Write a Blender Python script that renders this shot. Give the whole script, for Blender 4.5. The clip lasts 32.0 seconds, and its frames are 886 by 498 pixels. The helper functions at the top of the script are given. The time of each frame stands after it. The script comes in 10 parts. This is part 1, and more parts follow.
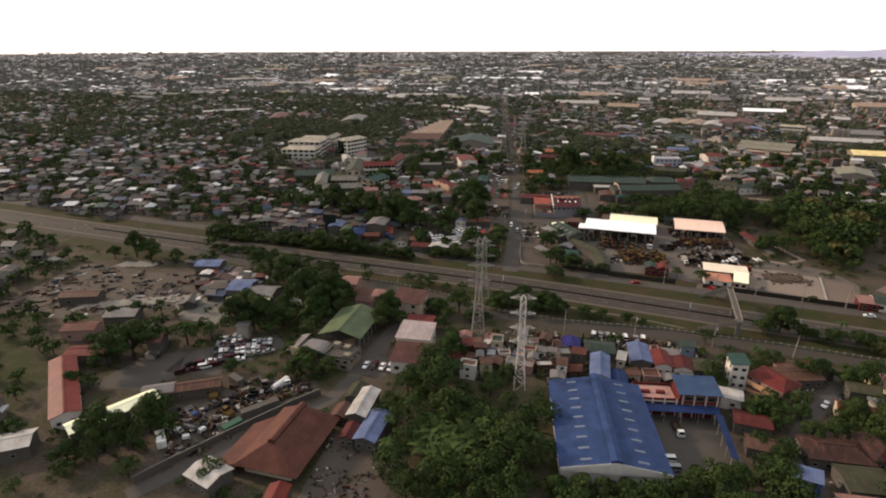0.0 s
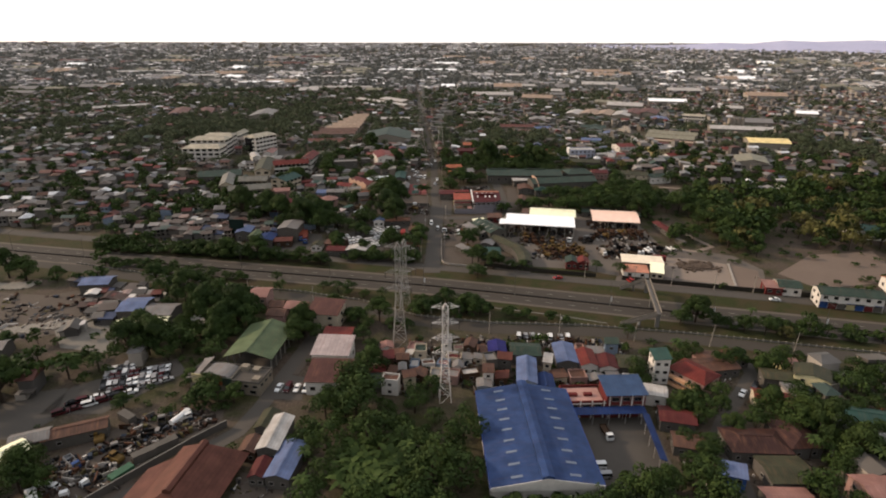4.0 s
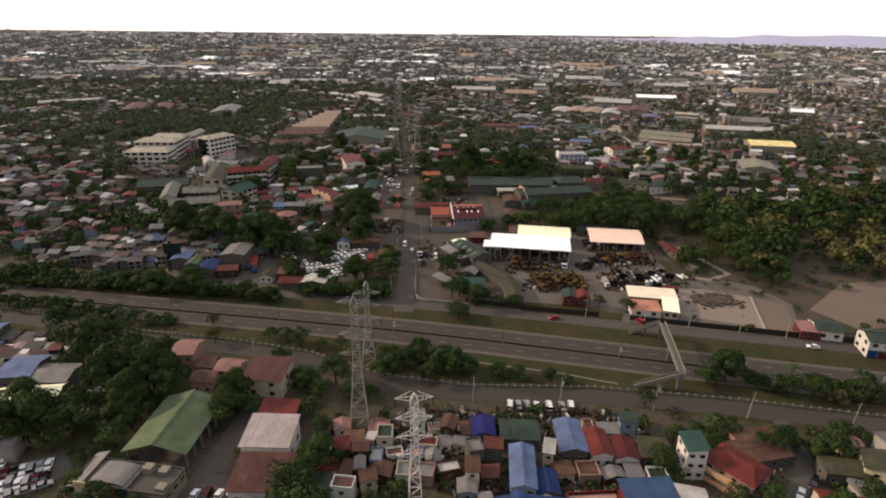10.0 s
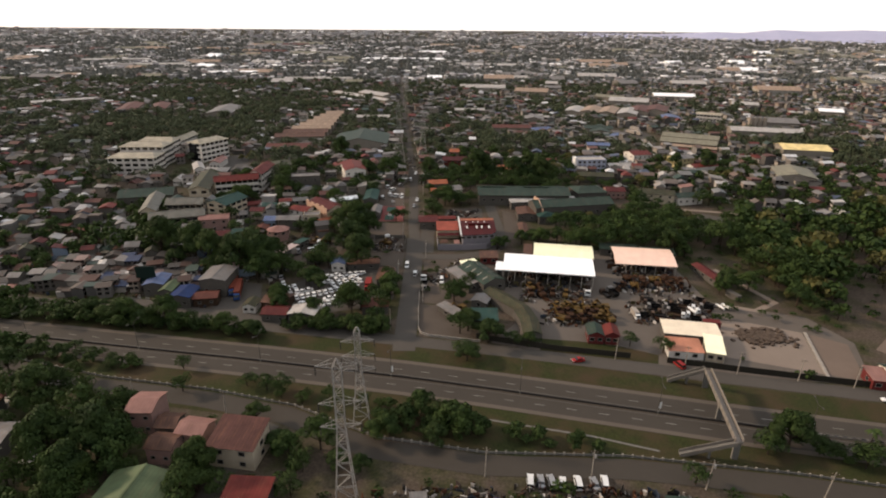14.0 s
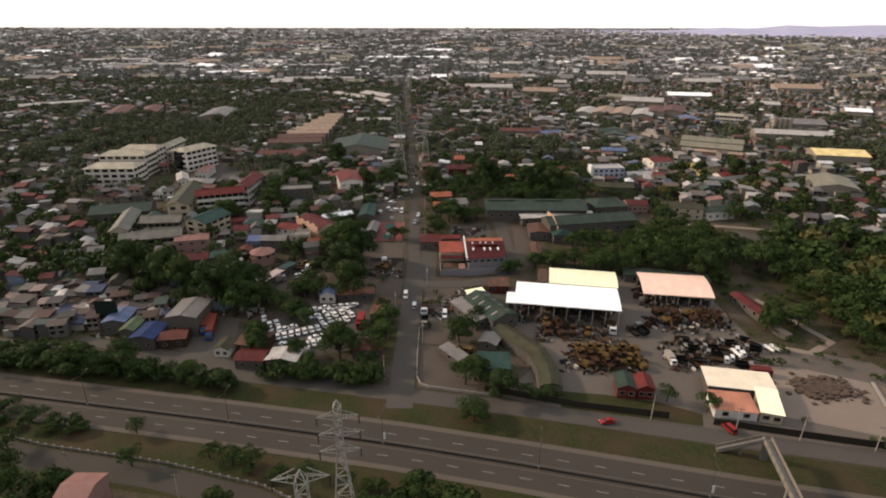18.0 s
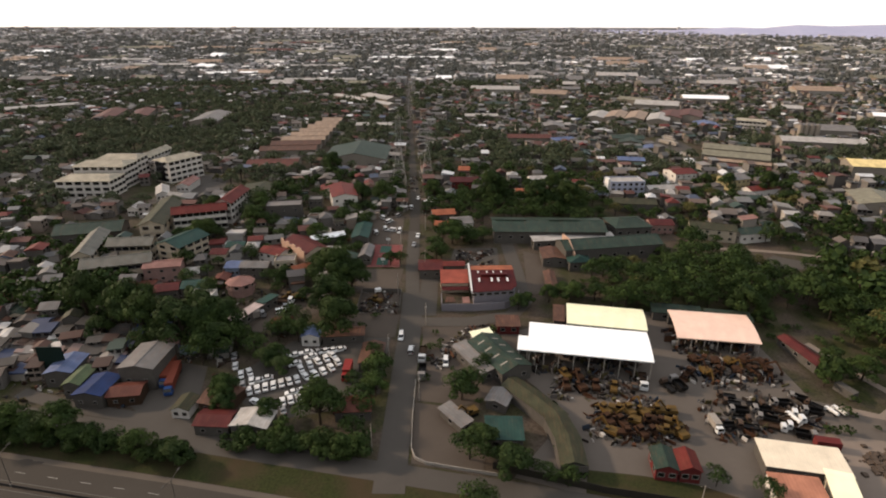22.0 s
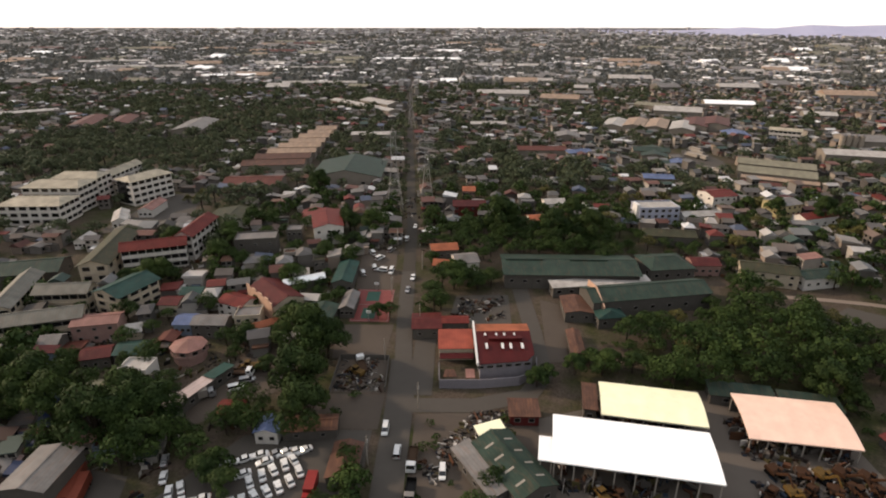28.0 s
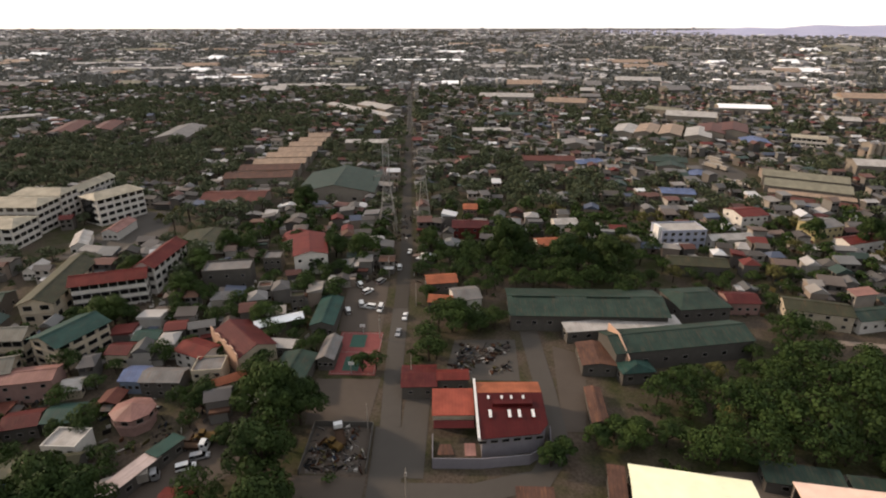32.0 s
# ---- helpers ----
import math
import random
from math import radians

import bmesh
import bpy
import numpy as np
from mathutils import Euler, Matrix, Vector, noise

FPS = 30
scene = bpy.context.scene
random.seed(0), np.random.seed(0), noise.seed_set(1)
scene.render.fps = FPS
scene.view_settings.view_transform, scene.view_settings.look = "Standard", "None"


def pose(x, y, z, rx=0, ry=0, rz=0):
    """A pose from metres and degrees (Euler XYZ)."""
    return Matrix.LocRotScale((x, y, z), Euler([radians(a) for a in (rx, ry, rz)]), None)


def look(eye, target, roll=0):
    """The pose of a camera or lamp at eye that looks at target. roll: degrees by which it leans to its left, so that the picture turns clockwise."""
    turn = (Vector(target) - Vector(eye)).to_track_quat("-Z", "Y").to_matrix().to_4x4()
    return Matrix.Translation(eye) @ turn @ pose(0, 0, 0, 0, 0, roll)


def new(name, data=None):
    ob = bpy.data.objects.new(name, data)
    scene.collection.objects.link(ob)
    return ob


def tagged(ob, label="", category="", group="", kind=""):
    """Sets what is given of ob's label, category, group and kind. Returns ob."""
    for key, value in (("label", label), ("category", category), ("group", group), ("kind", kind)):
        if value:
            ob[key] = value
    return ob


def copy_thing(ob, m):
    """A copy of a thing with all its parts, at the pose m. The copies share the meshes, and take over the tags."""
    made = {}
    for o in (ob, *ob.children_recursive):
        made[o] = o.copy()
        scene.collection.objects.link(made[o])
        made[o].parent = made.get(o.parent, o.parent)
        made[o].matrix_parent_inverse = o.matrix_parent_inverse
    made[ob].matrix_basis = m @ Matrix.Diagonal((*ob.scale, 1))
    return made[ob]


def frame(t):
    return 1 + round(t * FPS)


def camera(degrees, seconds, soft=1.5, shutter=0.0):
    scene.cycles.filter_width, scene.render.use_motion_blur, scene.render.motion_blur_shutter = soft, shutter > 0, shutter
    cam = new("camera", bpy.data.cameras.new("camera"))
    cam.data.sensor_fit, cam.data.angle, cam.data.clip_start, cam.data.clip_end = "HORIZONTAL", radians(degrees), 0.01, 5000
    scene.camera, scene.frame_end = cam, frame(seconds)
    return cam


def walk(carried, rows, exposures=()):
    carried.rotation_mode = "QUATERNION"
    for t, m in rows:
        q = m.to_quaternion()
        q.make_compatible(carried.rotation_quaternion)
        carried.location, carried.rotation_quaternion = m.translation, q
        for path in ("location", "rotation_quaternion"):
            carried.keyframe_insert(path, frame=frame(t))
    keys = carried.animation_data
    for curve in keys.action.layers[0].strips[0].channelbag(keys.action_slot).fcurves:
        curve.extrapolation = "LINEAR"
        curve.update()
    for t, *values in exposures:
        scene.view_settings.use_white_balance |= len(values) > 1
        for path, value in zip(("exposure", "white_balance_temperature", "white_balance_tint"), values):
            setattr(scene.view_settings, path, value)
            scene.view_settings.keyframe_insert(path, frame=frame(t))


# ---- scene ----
EXPOSURE = 0.35
cam = camera(77.0, 32.0, soft=2.0)
# seconds, x, y, z, heading, tilt, roll
PATH = [
    (0, 0.01, 0.01, 106.02, 9.798, -19.883, -0.178),
    (0.5, -0.65, 0.39, 105.99, 5.084, -20.019, -0.149),
    (1, -0.58, 0.66, 106.00, 3.562, -20.132, -0.080),
    (1.5, -0.53, 1.23, 105.99, 2.873, -20.216, -0.000),
    (2, -0.30, 2.34, 106.14, 2.614, -20.332, 0.037),
    (3, 0.37, 6.79, 106.27, 2.162, -20.508, 0.051),
    (4, 0.99, 13.09, 106.38, 1.503, -20.709, 0.120),
    (7, 2.40, 36.89, 106.39, -0.407, -21.272, 0.497),
    (8, 2.60, 45.05, 106.37, -0.783, -21.377, 0.580),
    (9, 2.65, 53.13, 106.34, -0.783, -21.416, 0.608),
    (10, 2.77, 61.30, 106.30, -0.577, -21.480, 0.617),
    (11, 2.95, 69.46, 106.25, -0.347, -21.584, 0.613),
    (12, 3.10, 77.54, 106.12, -0.122, -21.679, 0.593),
    (13, 3.19, 85.73, 105.92, 0.087, -21.747, 0.537),
    (14, 3.31, 94.02, 105.78, 0.268, -21.812, 0.444),
    (17, 3.81, 118.77, 105.66, 0.749, -22.010, 0.144),
    (18, 4.08, 126.87, 105.66, 0.902, -22.035, 0.071),
    (19, 4.47, 134.94, 105.63, 1.085, -22.023, 0.031),
    (20, 4.71, 143.19, 105.58, 1.265, -22.024, 0.024),
    (21, 4.71, 151.40, 105.60, 1.369, -22.048, 0.045),
    (22, 4.79, 159.54, 105.66, 1.446, -22.070, 0.067),
    (23, 4.97, 167.70, 105.75, 1.535, -22.074, 0.074),
    (24, 5.07, 175.78, 105.82, 1.638, -22.080, 0.071),
    (25, 5.20, 183.88, 105.76, 1.760, -22.080, 0.064),
    (28, 5.82, 208.36, 105.49, 2.082, -22.044, 0.017),
    (29, 5.96, 216.52, 105.50, 2.148, -22.038, -0.024),
    (30, 6.11, 224.68, 105.56, 2.208, -22.029, -0.062),
    (31, 6.39, 232.77, 105.55, 2.284, -22.004, -0.073),
    (32, 6.75, 240.84, 105.53, 2.367, -21.986, -0.085),
]


def camera_pose(x, y, z, heading, tilt, roll):
    return pose(x, y, z) @ pose(0, 0, 0, 0, 0, heading) @ pose(0, 0, 0, 90 + tilt, 0, 0) @ pose(0, 0, 0, 0, 0, roll)


walk(cam, [(r[0], camera_pose(*r[1:])) for r in PATH], exposures=[(0.0, EXPOSURE, 6500, 14), (32.0, EXPOSURE, 6500, 14)])

# ---- light ----
SUN_TURN, SUN_HEIGHT = radians(-74), radians(25)
world = bpy.data.worlds.new("hazy_sky")
scene.world = world
world.use_nodes = True
wn = world.node_tree
wn.nodes.clear()
sky = wn.nodes.new("ShaderNodeTexSky")
sky.sky_type = "NISHITA"
sky.sun_disc = False
sky.sun_elevation, sky.sun_rotation = SUN_HEIGHT, SUN_TURN
sky.air_density, sky.dust_density, sky.ozone_density, sky.altitude = 1.6, 1.2, 1.0, 0
sky_bg = wn.nodes.new("ShaderNodeBackground")
sky_bg.inputs[1].default_value = 0.04
wn.links.new(sky.outputs[0], sky_bg.inputs[0])
haze_bg = wn.nodes.new("ShaderNodeBackground")
sky_way, sky_split, sky_ramp = wn.nodes.new("ShaderNodeTexCoord"), wn.nodes.new("ShaderNodeSeparateXYZ"), wn.nodes.new("ShaderNodeValToRGB")
wn.links.new(sky_way.outputs["Generated"], sky_split.inputs[0])
wn.links.new(sky_split.outputs["Z"], sky_ramp.inputs[0])
for e, (at, c) in zip((sky_ramp.color_ramp.elements[0], sky_ramp.color_ramp.elements[1], sky_ramp.color_ramp.elements.new(0.35)), ((0.0, (0.9, 0.86, 0.82)), (1.0, (0.085, 0.088, 0.095)), (0.3, (0.185, 0.18, 0.18)))):
    e.position, e.color = at, (*c, 1.0)
wn.links.new(sky_ramp.outputs[0], haze_bg.inputs[0])
haze_bg.inputs[1].default_value = 1.0
sky_sum = wn.nodes.new("ShaderNodeAddShader")
wn.links.new(sky_bg.outputs[0], sky_sum.inputs[0])
wn.links.new(haze_bg.outputs[0], sky_sum.inputs[1])
world_out = wn.nodes.new("ShaderNodeOutputWorld")
wn.links.new(sky_sum.outputs[0], world_out.inputs[0])
sun_data = bpy.data.lights.new("sun", "SUN")
sun_data.energy, sun_data.angle, sun_data.color = 3.6, radians(4.0), (1.0, 0.79, 0.58)
sun_to = Vector((math.sin(SUN_TURN) * math.cos(SUN_HEIGHT), math.cos(SUN_TURN) * math.cos(SUN_HEIGHT), math.sin(SUN_HEIGHT)))
sun = new("sun", sun_data)
sun.matrix_world = look(sun_to * 900 + Vector((0, 250, 0)), (0, 250, 0))

# ---- materials ----


class Nodes:
    """A small wrapper to write node trees in a few lines."""

    def __init__(self, name):
        self.mat = bpy.data.materials.new(name)
        self.mat.use_nodes = True
        self.tree = self.mat.node_tree
        self.bsdf = self.tree.nodes["Principled BSDF"]

    def add(self, kind, **settings):
        node = self.tree.nodes.new("ShaderNode" + kind)
        for key, value in settings.items():
            if key == "operation":
                node.operation = value
            elif key == "data_type":
                node.data_type = value
            elif key == "blend_type":
                node.blend_type = value
            elif key == "wave_type":
                node.wave_type = value
            elif key == "bands_direction":
                node.bands_direction = value
            elif key == "wave_profile":
                node.wave_profile = value
            else:
                node.inputs[key].default_value = value
        return node

    def link(self, a, b):
        self.tree.links.new(a, b)

    def noise(self, scale, detail=4.0, coords="Object", rough=0.6, stretch=None):
        tc = self.add("TexCoord")
        src = tc.outputs[coords]
        if coords == "World":
            src = None
        if stretch:
            mp = self.add("Mapping")
            mp.inputs["Scale"].default_value = stretch
            self.link(src, mp.inputs[0])
            src = mp.outputs[0]
        n = self.add("TexNoise", Scale=scale, Detail=detail, Roughness=rough)
        self.link(src, n.inputs["Vector"])
        return n.outputs["Fac"]

    def world_noise(self, scale, detail=4.0, rough=0.6):
        geo = self.add("NewGeometry")
        n = self.add("TexNoise", Scale=scale, Detail=detail, Roughness=rough)
        self.link(geo.outputs["Position"], n.inputs["Vector"])
        return n.outputs["Fac"]

    def ramp(self, fac, stops, mode="LINEAR"):
        r = self.add("ValToRGB")
        r.color_ramp.interpolation = mode
        els = r.color_ramp.elements
        while len(els) < len(stops):
            els.new(0.5)
        for e, (p, c) in zip(els, stops):
            e.position, e.color = p, (*c, 1.0)
        self.link(fac, r.inputs[0])
        return r.outputs[0]

    def mix(self, fac, a, b, kind="MIX"):
        m = self.add("Mix", data_type="RGBA", blend_type=kind)
        for value, slot in ((fac, m.inputs[0]), (a, m.inputs[6]), (b, m.inputs[7])):
            if hasattr(value, "is_linked"):
                self.link(value, slot)
            elif isinstance(value, (int, float)):
                slot.default_value = value
            else:
                slot.default_value = (*value, 1.0)
        return m.outputs[2]

    def maths(self, op, a, b=0.0):
        m = self.add("Math", operation=op)
        for value, slot in ((a, m.inputs[0]), (b, m.inputs[1])):
            if hasattr(value, "is_linked"):
                self.link(value, slot)
            else:
                slot.default_value = value
        return m.outputs[0]

    def finish(self, color, rough=0.8, metal=0.0, bump=None, strength=0.3, distance=0.05, spec=0.3):
        if hasattr(color, "is_linked"):
            self.link(color, self.bsdf.inputs["Base Color"])
        else:
            self.bsdf.inputs["Base Color"].default_value = (*color, 1.0)
        if hasattr(rough, "is_linked"):
            self.link(rough, self.bsdf.inputs["Roughness"])
        else:
            self.bsdf.inputs["Roughness"].default_value = rough
        self.bsdf.inputs["Metallic"].default_value = metal
        self.bsdf.inputs["Specular IOR Level"].default_value = spec
        if bump is not None:
            b = self.add("Bump", Strength=strength, Distance=distance)
            self.link(bump, b.inputs["Height"])
            self.link(b.outputs[0], self.bsdf.inputs["Normal"])
        return self.mat


def shade(c, k):
    return tuple(min(1.0, v * k) for v in c)


MATS = {}


def worn(c):
    """City grime deepens every coat, the dark ones most."""
    grey = 0.3 * c[0] + 0.6 * c[1] + 0.1 * c[2]
    return tuple((0.8 * v + 0.2 * grey) ** 1.35 for v in c)


def plain(name, color, rough=0.7, metal=0.0, vary=0.32, scale=0.6, spec=0.14):
    """A worn coat: broad stains and fine grain, a little different on each object."""
    if name in MATS:
        return MATS[name]
    color = worn(color)
    n = Nodes(name)
    big, fine = n.noise(scale), n.noise(scale * 9)
    base = n.mix(big, shade(color, 1 - vary), shade(color, 1 + vary * 0.7))
    base = n.mix(n.maths("MULTIPLY", fine, 0.45), base, shade(color, 0.6))
    info = n.add("ObjectInfo")
    base = n.mix(n.maths("MULTIPLY", info.outputs["Random"], 0.22), base, shade(color, 0.45))
    MATS[name] = n.finish(base, rough, metal, fine, 0.25, 0.03, spec)
    return MATS[name]


def roof_sheet(name, color, rust=0.25, rough=0.5, pitch=0.9, metal=0.0, axis="X"):
    """Ribbed metal roofing with rust streaks that run down the slope."""
    if name in MATS:
        return MATS[name]
    color = worn(color)
    n = Nodes(name)
    tc = n.add("TexCoord")
    wave = n.add("TexWave", wave_type="BANDS", bands_direction=axis, wave_profile="SIN", Scale=0.314 / pitch, Distortion=0.0)
    n.link(tc.outputs["Object"], wave.inputs["Vector"])
    stretch = (1.6, 0.25, 0.25) if axis == "X" else (0.25, 1.6, 0.25)
    streak = n.noise(0.9, 5, stretch=stretch)
    patch = n.noise(0.22, 3)
    base = n.mix(n.ramp(patch, [(0.3, (0, 0, 0)), (0.7, (1, 1, 1))]), shade(color, 0.62 if rough > 0.4 else 0.9), shade(color, 1.12))
    stain = n.ramp(streak, [(0.5, (0, 0, 0)), (0.72, (1, 1, 1))])
    base = n.mix(n.maths("MULTIPLY", stain, rust), base, (0.16, 0.075, 0.04))
    seam = n.ramp(wave.outputs["Fac"], [(0.0, (0.86, 0.86, 0.86)), (0.35, (1, 1, 1))])
    base = n.mix(0.8, base, seam, "MULTIPLY")
    info = n.add("ObjectInfo")
    base = n.mix(n.maths("MULTIPLY", info.outputs["Random"], 0.25), base, shade(color, 0.5))
    MATS[name] = n.finish(base, rough, metal, wave.outputs["Fac"], 0.2, 0.04, 0.3 if rough < 0.4 else 0.1)
    return MATS[name]


def palette(name, colors, rough=0.75, grain=0.5):
    """One colour out of a few for each separate piece of a joined mesh."""
    if name in MATS:
        return MATS[name]
    n = Nodes(name)
    geo = n.add("NewGeometry")
    stops = [(i / len(colors), worn(c)) for i, c in enumerate(colors)]
    base = n.ramp(geo.outputs["Random Per Island"], stops, "CONSTANT")
    big = n.world_noise(0.15 * grain, 4)
    base = n.mix(0.7, base, n.ramp(big, [(0.3, (0.55, 0.53, 0.5)), (0.7, (1.1, 1.1, 1.1))]), "MULTIPLY")
    MATS[name] = n.finish(base, rough, 0.0, spec=0.1)
    return MATS[name]


def foliage(name, dark, light):
    if name in MATS:
        return MATS[name]
    n = Nodes(name)
    geo = n.add("NewGeometry")
    info = n.add("ObjectInfo")
    clump = n.ramp(n.world_noise(0.16, 3), [(0.32, (0, 0, 0)), (0.68, (1, 1, 1))])
    base = n.mix(n.maths("ADD", n.maths("MULTIPLY", geo.outputs["Random Per Island"], 0.3), n.maths("MULTIPLY", clump, 0.6)), dark, light)
    dry = n.world_noise(0.05, 3)
    base = n.mix(n.ramp(dry, [(0.42, (0, 0, 0)), (0.75, (0.2, 0.2, 0.2))]), base, (0.066, 0.074, 0.024))
    base = n.mix(n.maths("MULTIPLY", info.outputs["Random"], 0.4), base, dark)
    mat = n.finish(base, 0.7, 0.0, spec=0.08)
    tr = n.add("BsdfTranslucent")
    n.link(base, tr.inputs[0])
    ms = n.add("MixShader")
    ms.inputs[0].default_value = 0.16
    out = n.tree.nodes["Material Output"]
    n.link(n.bsdf.outputs[0], ms.inputs[1])
    n.link(tr.outputs[0], ms.inputs[2])
    n.link(ms.outputs[0], out.inputs["Surface"])
    MATS[name] = mat
    return mat


def ground_material():
    n = Nodes("earth_and_grass")
    big, mid, fine = n.world_noise(0.012, 4), n.world_noise(0.09, 5), n.world_noise(1.3, 6)
    earth = n.ramp(fine, [(0.3, (0.036, 0.027, 0.02)), (0.7, (0.08, 0.062, 0.046))])
    grass = n.ramp(fine, [(0.3, (0.016, 0.02, 0.007)), (0.7, (0.04, 0.042, 0.014))])
    weight = n.ramp(n.mix(0.55, big, mid), [(0.45, (0, 0, 0)), (0.6, (1, 1, 1))])
    base = n.mix(weight, earth, grass)
    return n.finish(base, 0.95, 0.0, fine, 0.5, 0.15, 0.1)


def road_material(name, color, lane=0.25):
    n = Nodes(name)
    big, mid, fine = n.world_noise(0.05, 4), n.world_noise(0.5, 5), n.world_noise(6.0, 4)
    base = n.mix(big, shade(color, 1 - lane), shade(color, 1 + lane))
    base = n.mix(n.maths("MULTIPLY", mid, 0.5), base, shade(color, 0.65))
    base = n.mix(n.maths("MULTIPLY", fine, 0.4), base, shade(color, 1.3))
    return n.finish(base, 0.85, 0.0, fine, 0.2, 0.02, 0.12)


# ---- building blocks ----
LEVELS_Y = (-3000, 140, 200, 240, 270, 300, 350, 400, 450, 600, 1000, 1600, 2400, 3200, 4000, 4900, 6000)
LEVELS_Z = (-2.5, -2.5, -1.5, -0.5, -0.1, 0.9, 3.4, 7.4, 11, 10, 9, 6, 4, 8, 30, 72, 72)


def gz(y):
    """The height of the ground."""
    return float(np.interp(y, LEVELS_Y, LEVELS_Z))


class Builder:
    """Collects corners and faces of one mesh."""

    def __init__(self):
        self.v, self.f, self.cuts = [], [], []

    def paint(self, slot):
        """Faces from here on take the material in that slot."""
        self.cuts.append((len(self.f), slot))
        return self

    def face(self, *pts):
        i = len(self.v)
        self.v += [tuple(p) for p in pts]
        self.f.append(tuple(range(i, i + len(pts))))
        return self

    def solid(self, pts, faces):
        i = len(self.v)
        self.v += [tuple(p) for p in pts]
        self.f += [tuple(i + k for k in q) for q in faces]
        return self

    def box(self, x, y, z, sx, sy, sz, turn=0.0):
        """A box by its base centre, its size and its turn in degrees."""
        c, s = math.cos(radians(turn)), math.sin(radians(turn))
        pts = []
        for dz in (0, sz):
            for dx, dy in ((-1, -1), (1, -1), (1, 1), (-1, 1)):
                ax, ay = dx * sx / 2, dy * sy / 2
                pts.append((x + ax * c - ay * s, y + ax * s + ay * c, z + dz))
        return self.solid(pts, ((3, 2, 1, 0), (4, 5, 6, 7), (0, 1, 5, 4), (1, 2, 6, 5), (2, 3, 7, 6), (3, 0, 4, 7)))

    def prism(self, outline, z0, z1):
        n = len(outline)
        pts = [(x, y, z0) for x, y in outline] + [(x, y, z1) for x, y in outline]
        faces = [tuple(reversed(range(n))), tuple(range(n, 2 * n))]
        faces += [(k, (k + 1) % n, n + (k + 1) % n, n + k) for k in range(n)]
        return self.solid(pts, faces)

    def slab(self, pts, thick):
        """A thin plate under any flat outline."""
        n = len(pts)
        low = [(x, y, z - thick) for x, y, z in pts]
        faces = [tuple(range(n)), tuple(reversed(range(n, 2 * n)))]
        faces += [(k, n + k, n + (k + 1) % n, (k + 1) % n) for k in range(n)]
        return self.solid(list(pts) + low, faces)

    def beam(self, p, q, w, h=None):
        """A square bar from p to q."""
        p, q = Vector(p), Vector(q)
        d = (q - p).normalized()
        a = d.cross(Vector((0, 0, 1)))
        a = (a if a.length > 1e-3 else Vector((1, 0, 0))).normalized() * w / 2
        b = d.cross(a).normalized() * (h or w) / 2
        pts = [e + s * a + t * b for e in (p, q) for s, t in ((-1, -1), (1, -1), (1, 1), (-1, 1))]
        return self.solid(pts, ((3, 2, 1, 0), (4, 5, 6, 7), (0, 1, 5, 4), (1, 2, 6, 5), (2, 3, 7, 6), (3, 0, 4, 7)))

    def tube(self, p, q, r0, r1=None, n=8):
        p, q = Vector(p), Vector(q)
        r1 = r0 if r1 is None else r1
        d = (q - p).normalized()
        a = d.cross(Vector((0, 0, 1)))
        a = (a if a.length > 1e-3 else Vector((1, 0, 0))).normalized()
        b = d.cross(a)
        pts = [e + r * (math.cos(2 * math.pi * k / n) * a + math.sin(2 * math.pi * k / n) * b) for e, r in ((p, r0), (q, r1)) for k in range(n)]
        faces = [tuple(range(n)), tuple(reversed(range(n, 2 * n)))] + [(k, n + k, n + (k + 1) % n, (k + 1) % n) for k in range(n)]
        return self.solid(pts, faces)

    def mesh(self, name, mat):
        m = bpy.data.meshes.new(name)
        m.from_pydata(self.v, [], self.f)
        for one in mat if isinstance(mat, (list, tuple)) else (mat,):
            m.materials.append(one)
        for first, slot in self.cuts:
            for face in m.polygons[first:]:
                face.material_index = slot
        return m

    def part(self, name, mat, parent=None, label=""):
        ob = new(name, self.mesh(name, mat))
        ob.parent = parent
        return tagged(ob, label)


def thing(name, label, category, group="", kind="", at=None):
    ob = new(name)
    ob.empty_display_size = 0.2
    if at is not None:
        ob.matrix_world = at
    return tagged(ob, label, category, group, kind)


def on_ground(x, y, turn=0.0, lift=0.0):
    return pose(x, y, gz(y) + lift, 0, 0, turn)


def share(name, mesh, parent, x=0, y=0, z=0, turn=0, label=""):
    ob = new(name, mesh)
    ob.parent = parent
    ob.matrix_basis = pose(x, y, z, 0, 0, turn)
    return tagged(ob, label)


# ---- ground and roads ----
EARTH = ground_material()
ASPHALT = road_material("asphalt", (0.043, 0.037, 0.03))
OLD_CONCRETE = road_material("worn_concrete_paving", (0.06, 0.053, 0.045))
DUST = road_material("dusty_yard", (0.066, 0.053, 0.042), 0.4)
YARD_EARTH = road_material("grey_yard_earth", (0.09, 0.076, 0.063), 0.4)
GRAVEL = road_material("pale_gravel", (0.17, 0.135, 0.108), 0.3)
LINE_PAINT = plain("worn_line_paint", (0.34, 0.32, 0.29), 0.7)
FADED_PAINT = plain("faded_line_paint", (0.2, 0.185, 0.165), 0.75)
CONCRETE = plain("grey_concrete", (0.25, 0.235, 0.21), 0.85)
PALE_CONCRETE = plain("pale_concrete", (0.4, 0.36, 0.31), 0.85)
DARK_METAL = plain("dark_metal", (0.045, 0.042, 0.04), 0.5, 0.4)
GALVANISED = plain("galvanised_steel", (0.5, 0.48, 0.45), 0.5, 0.2)

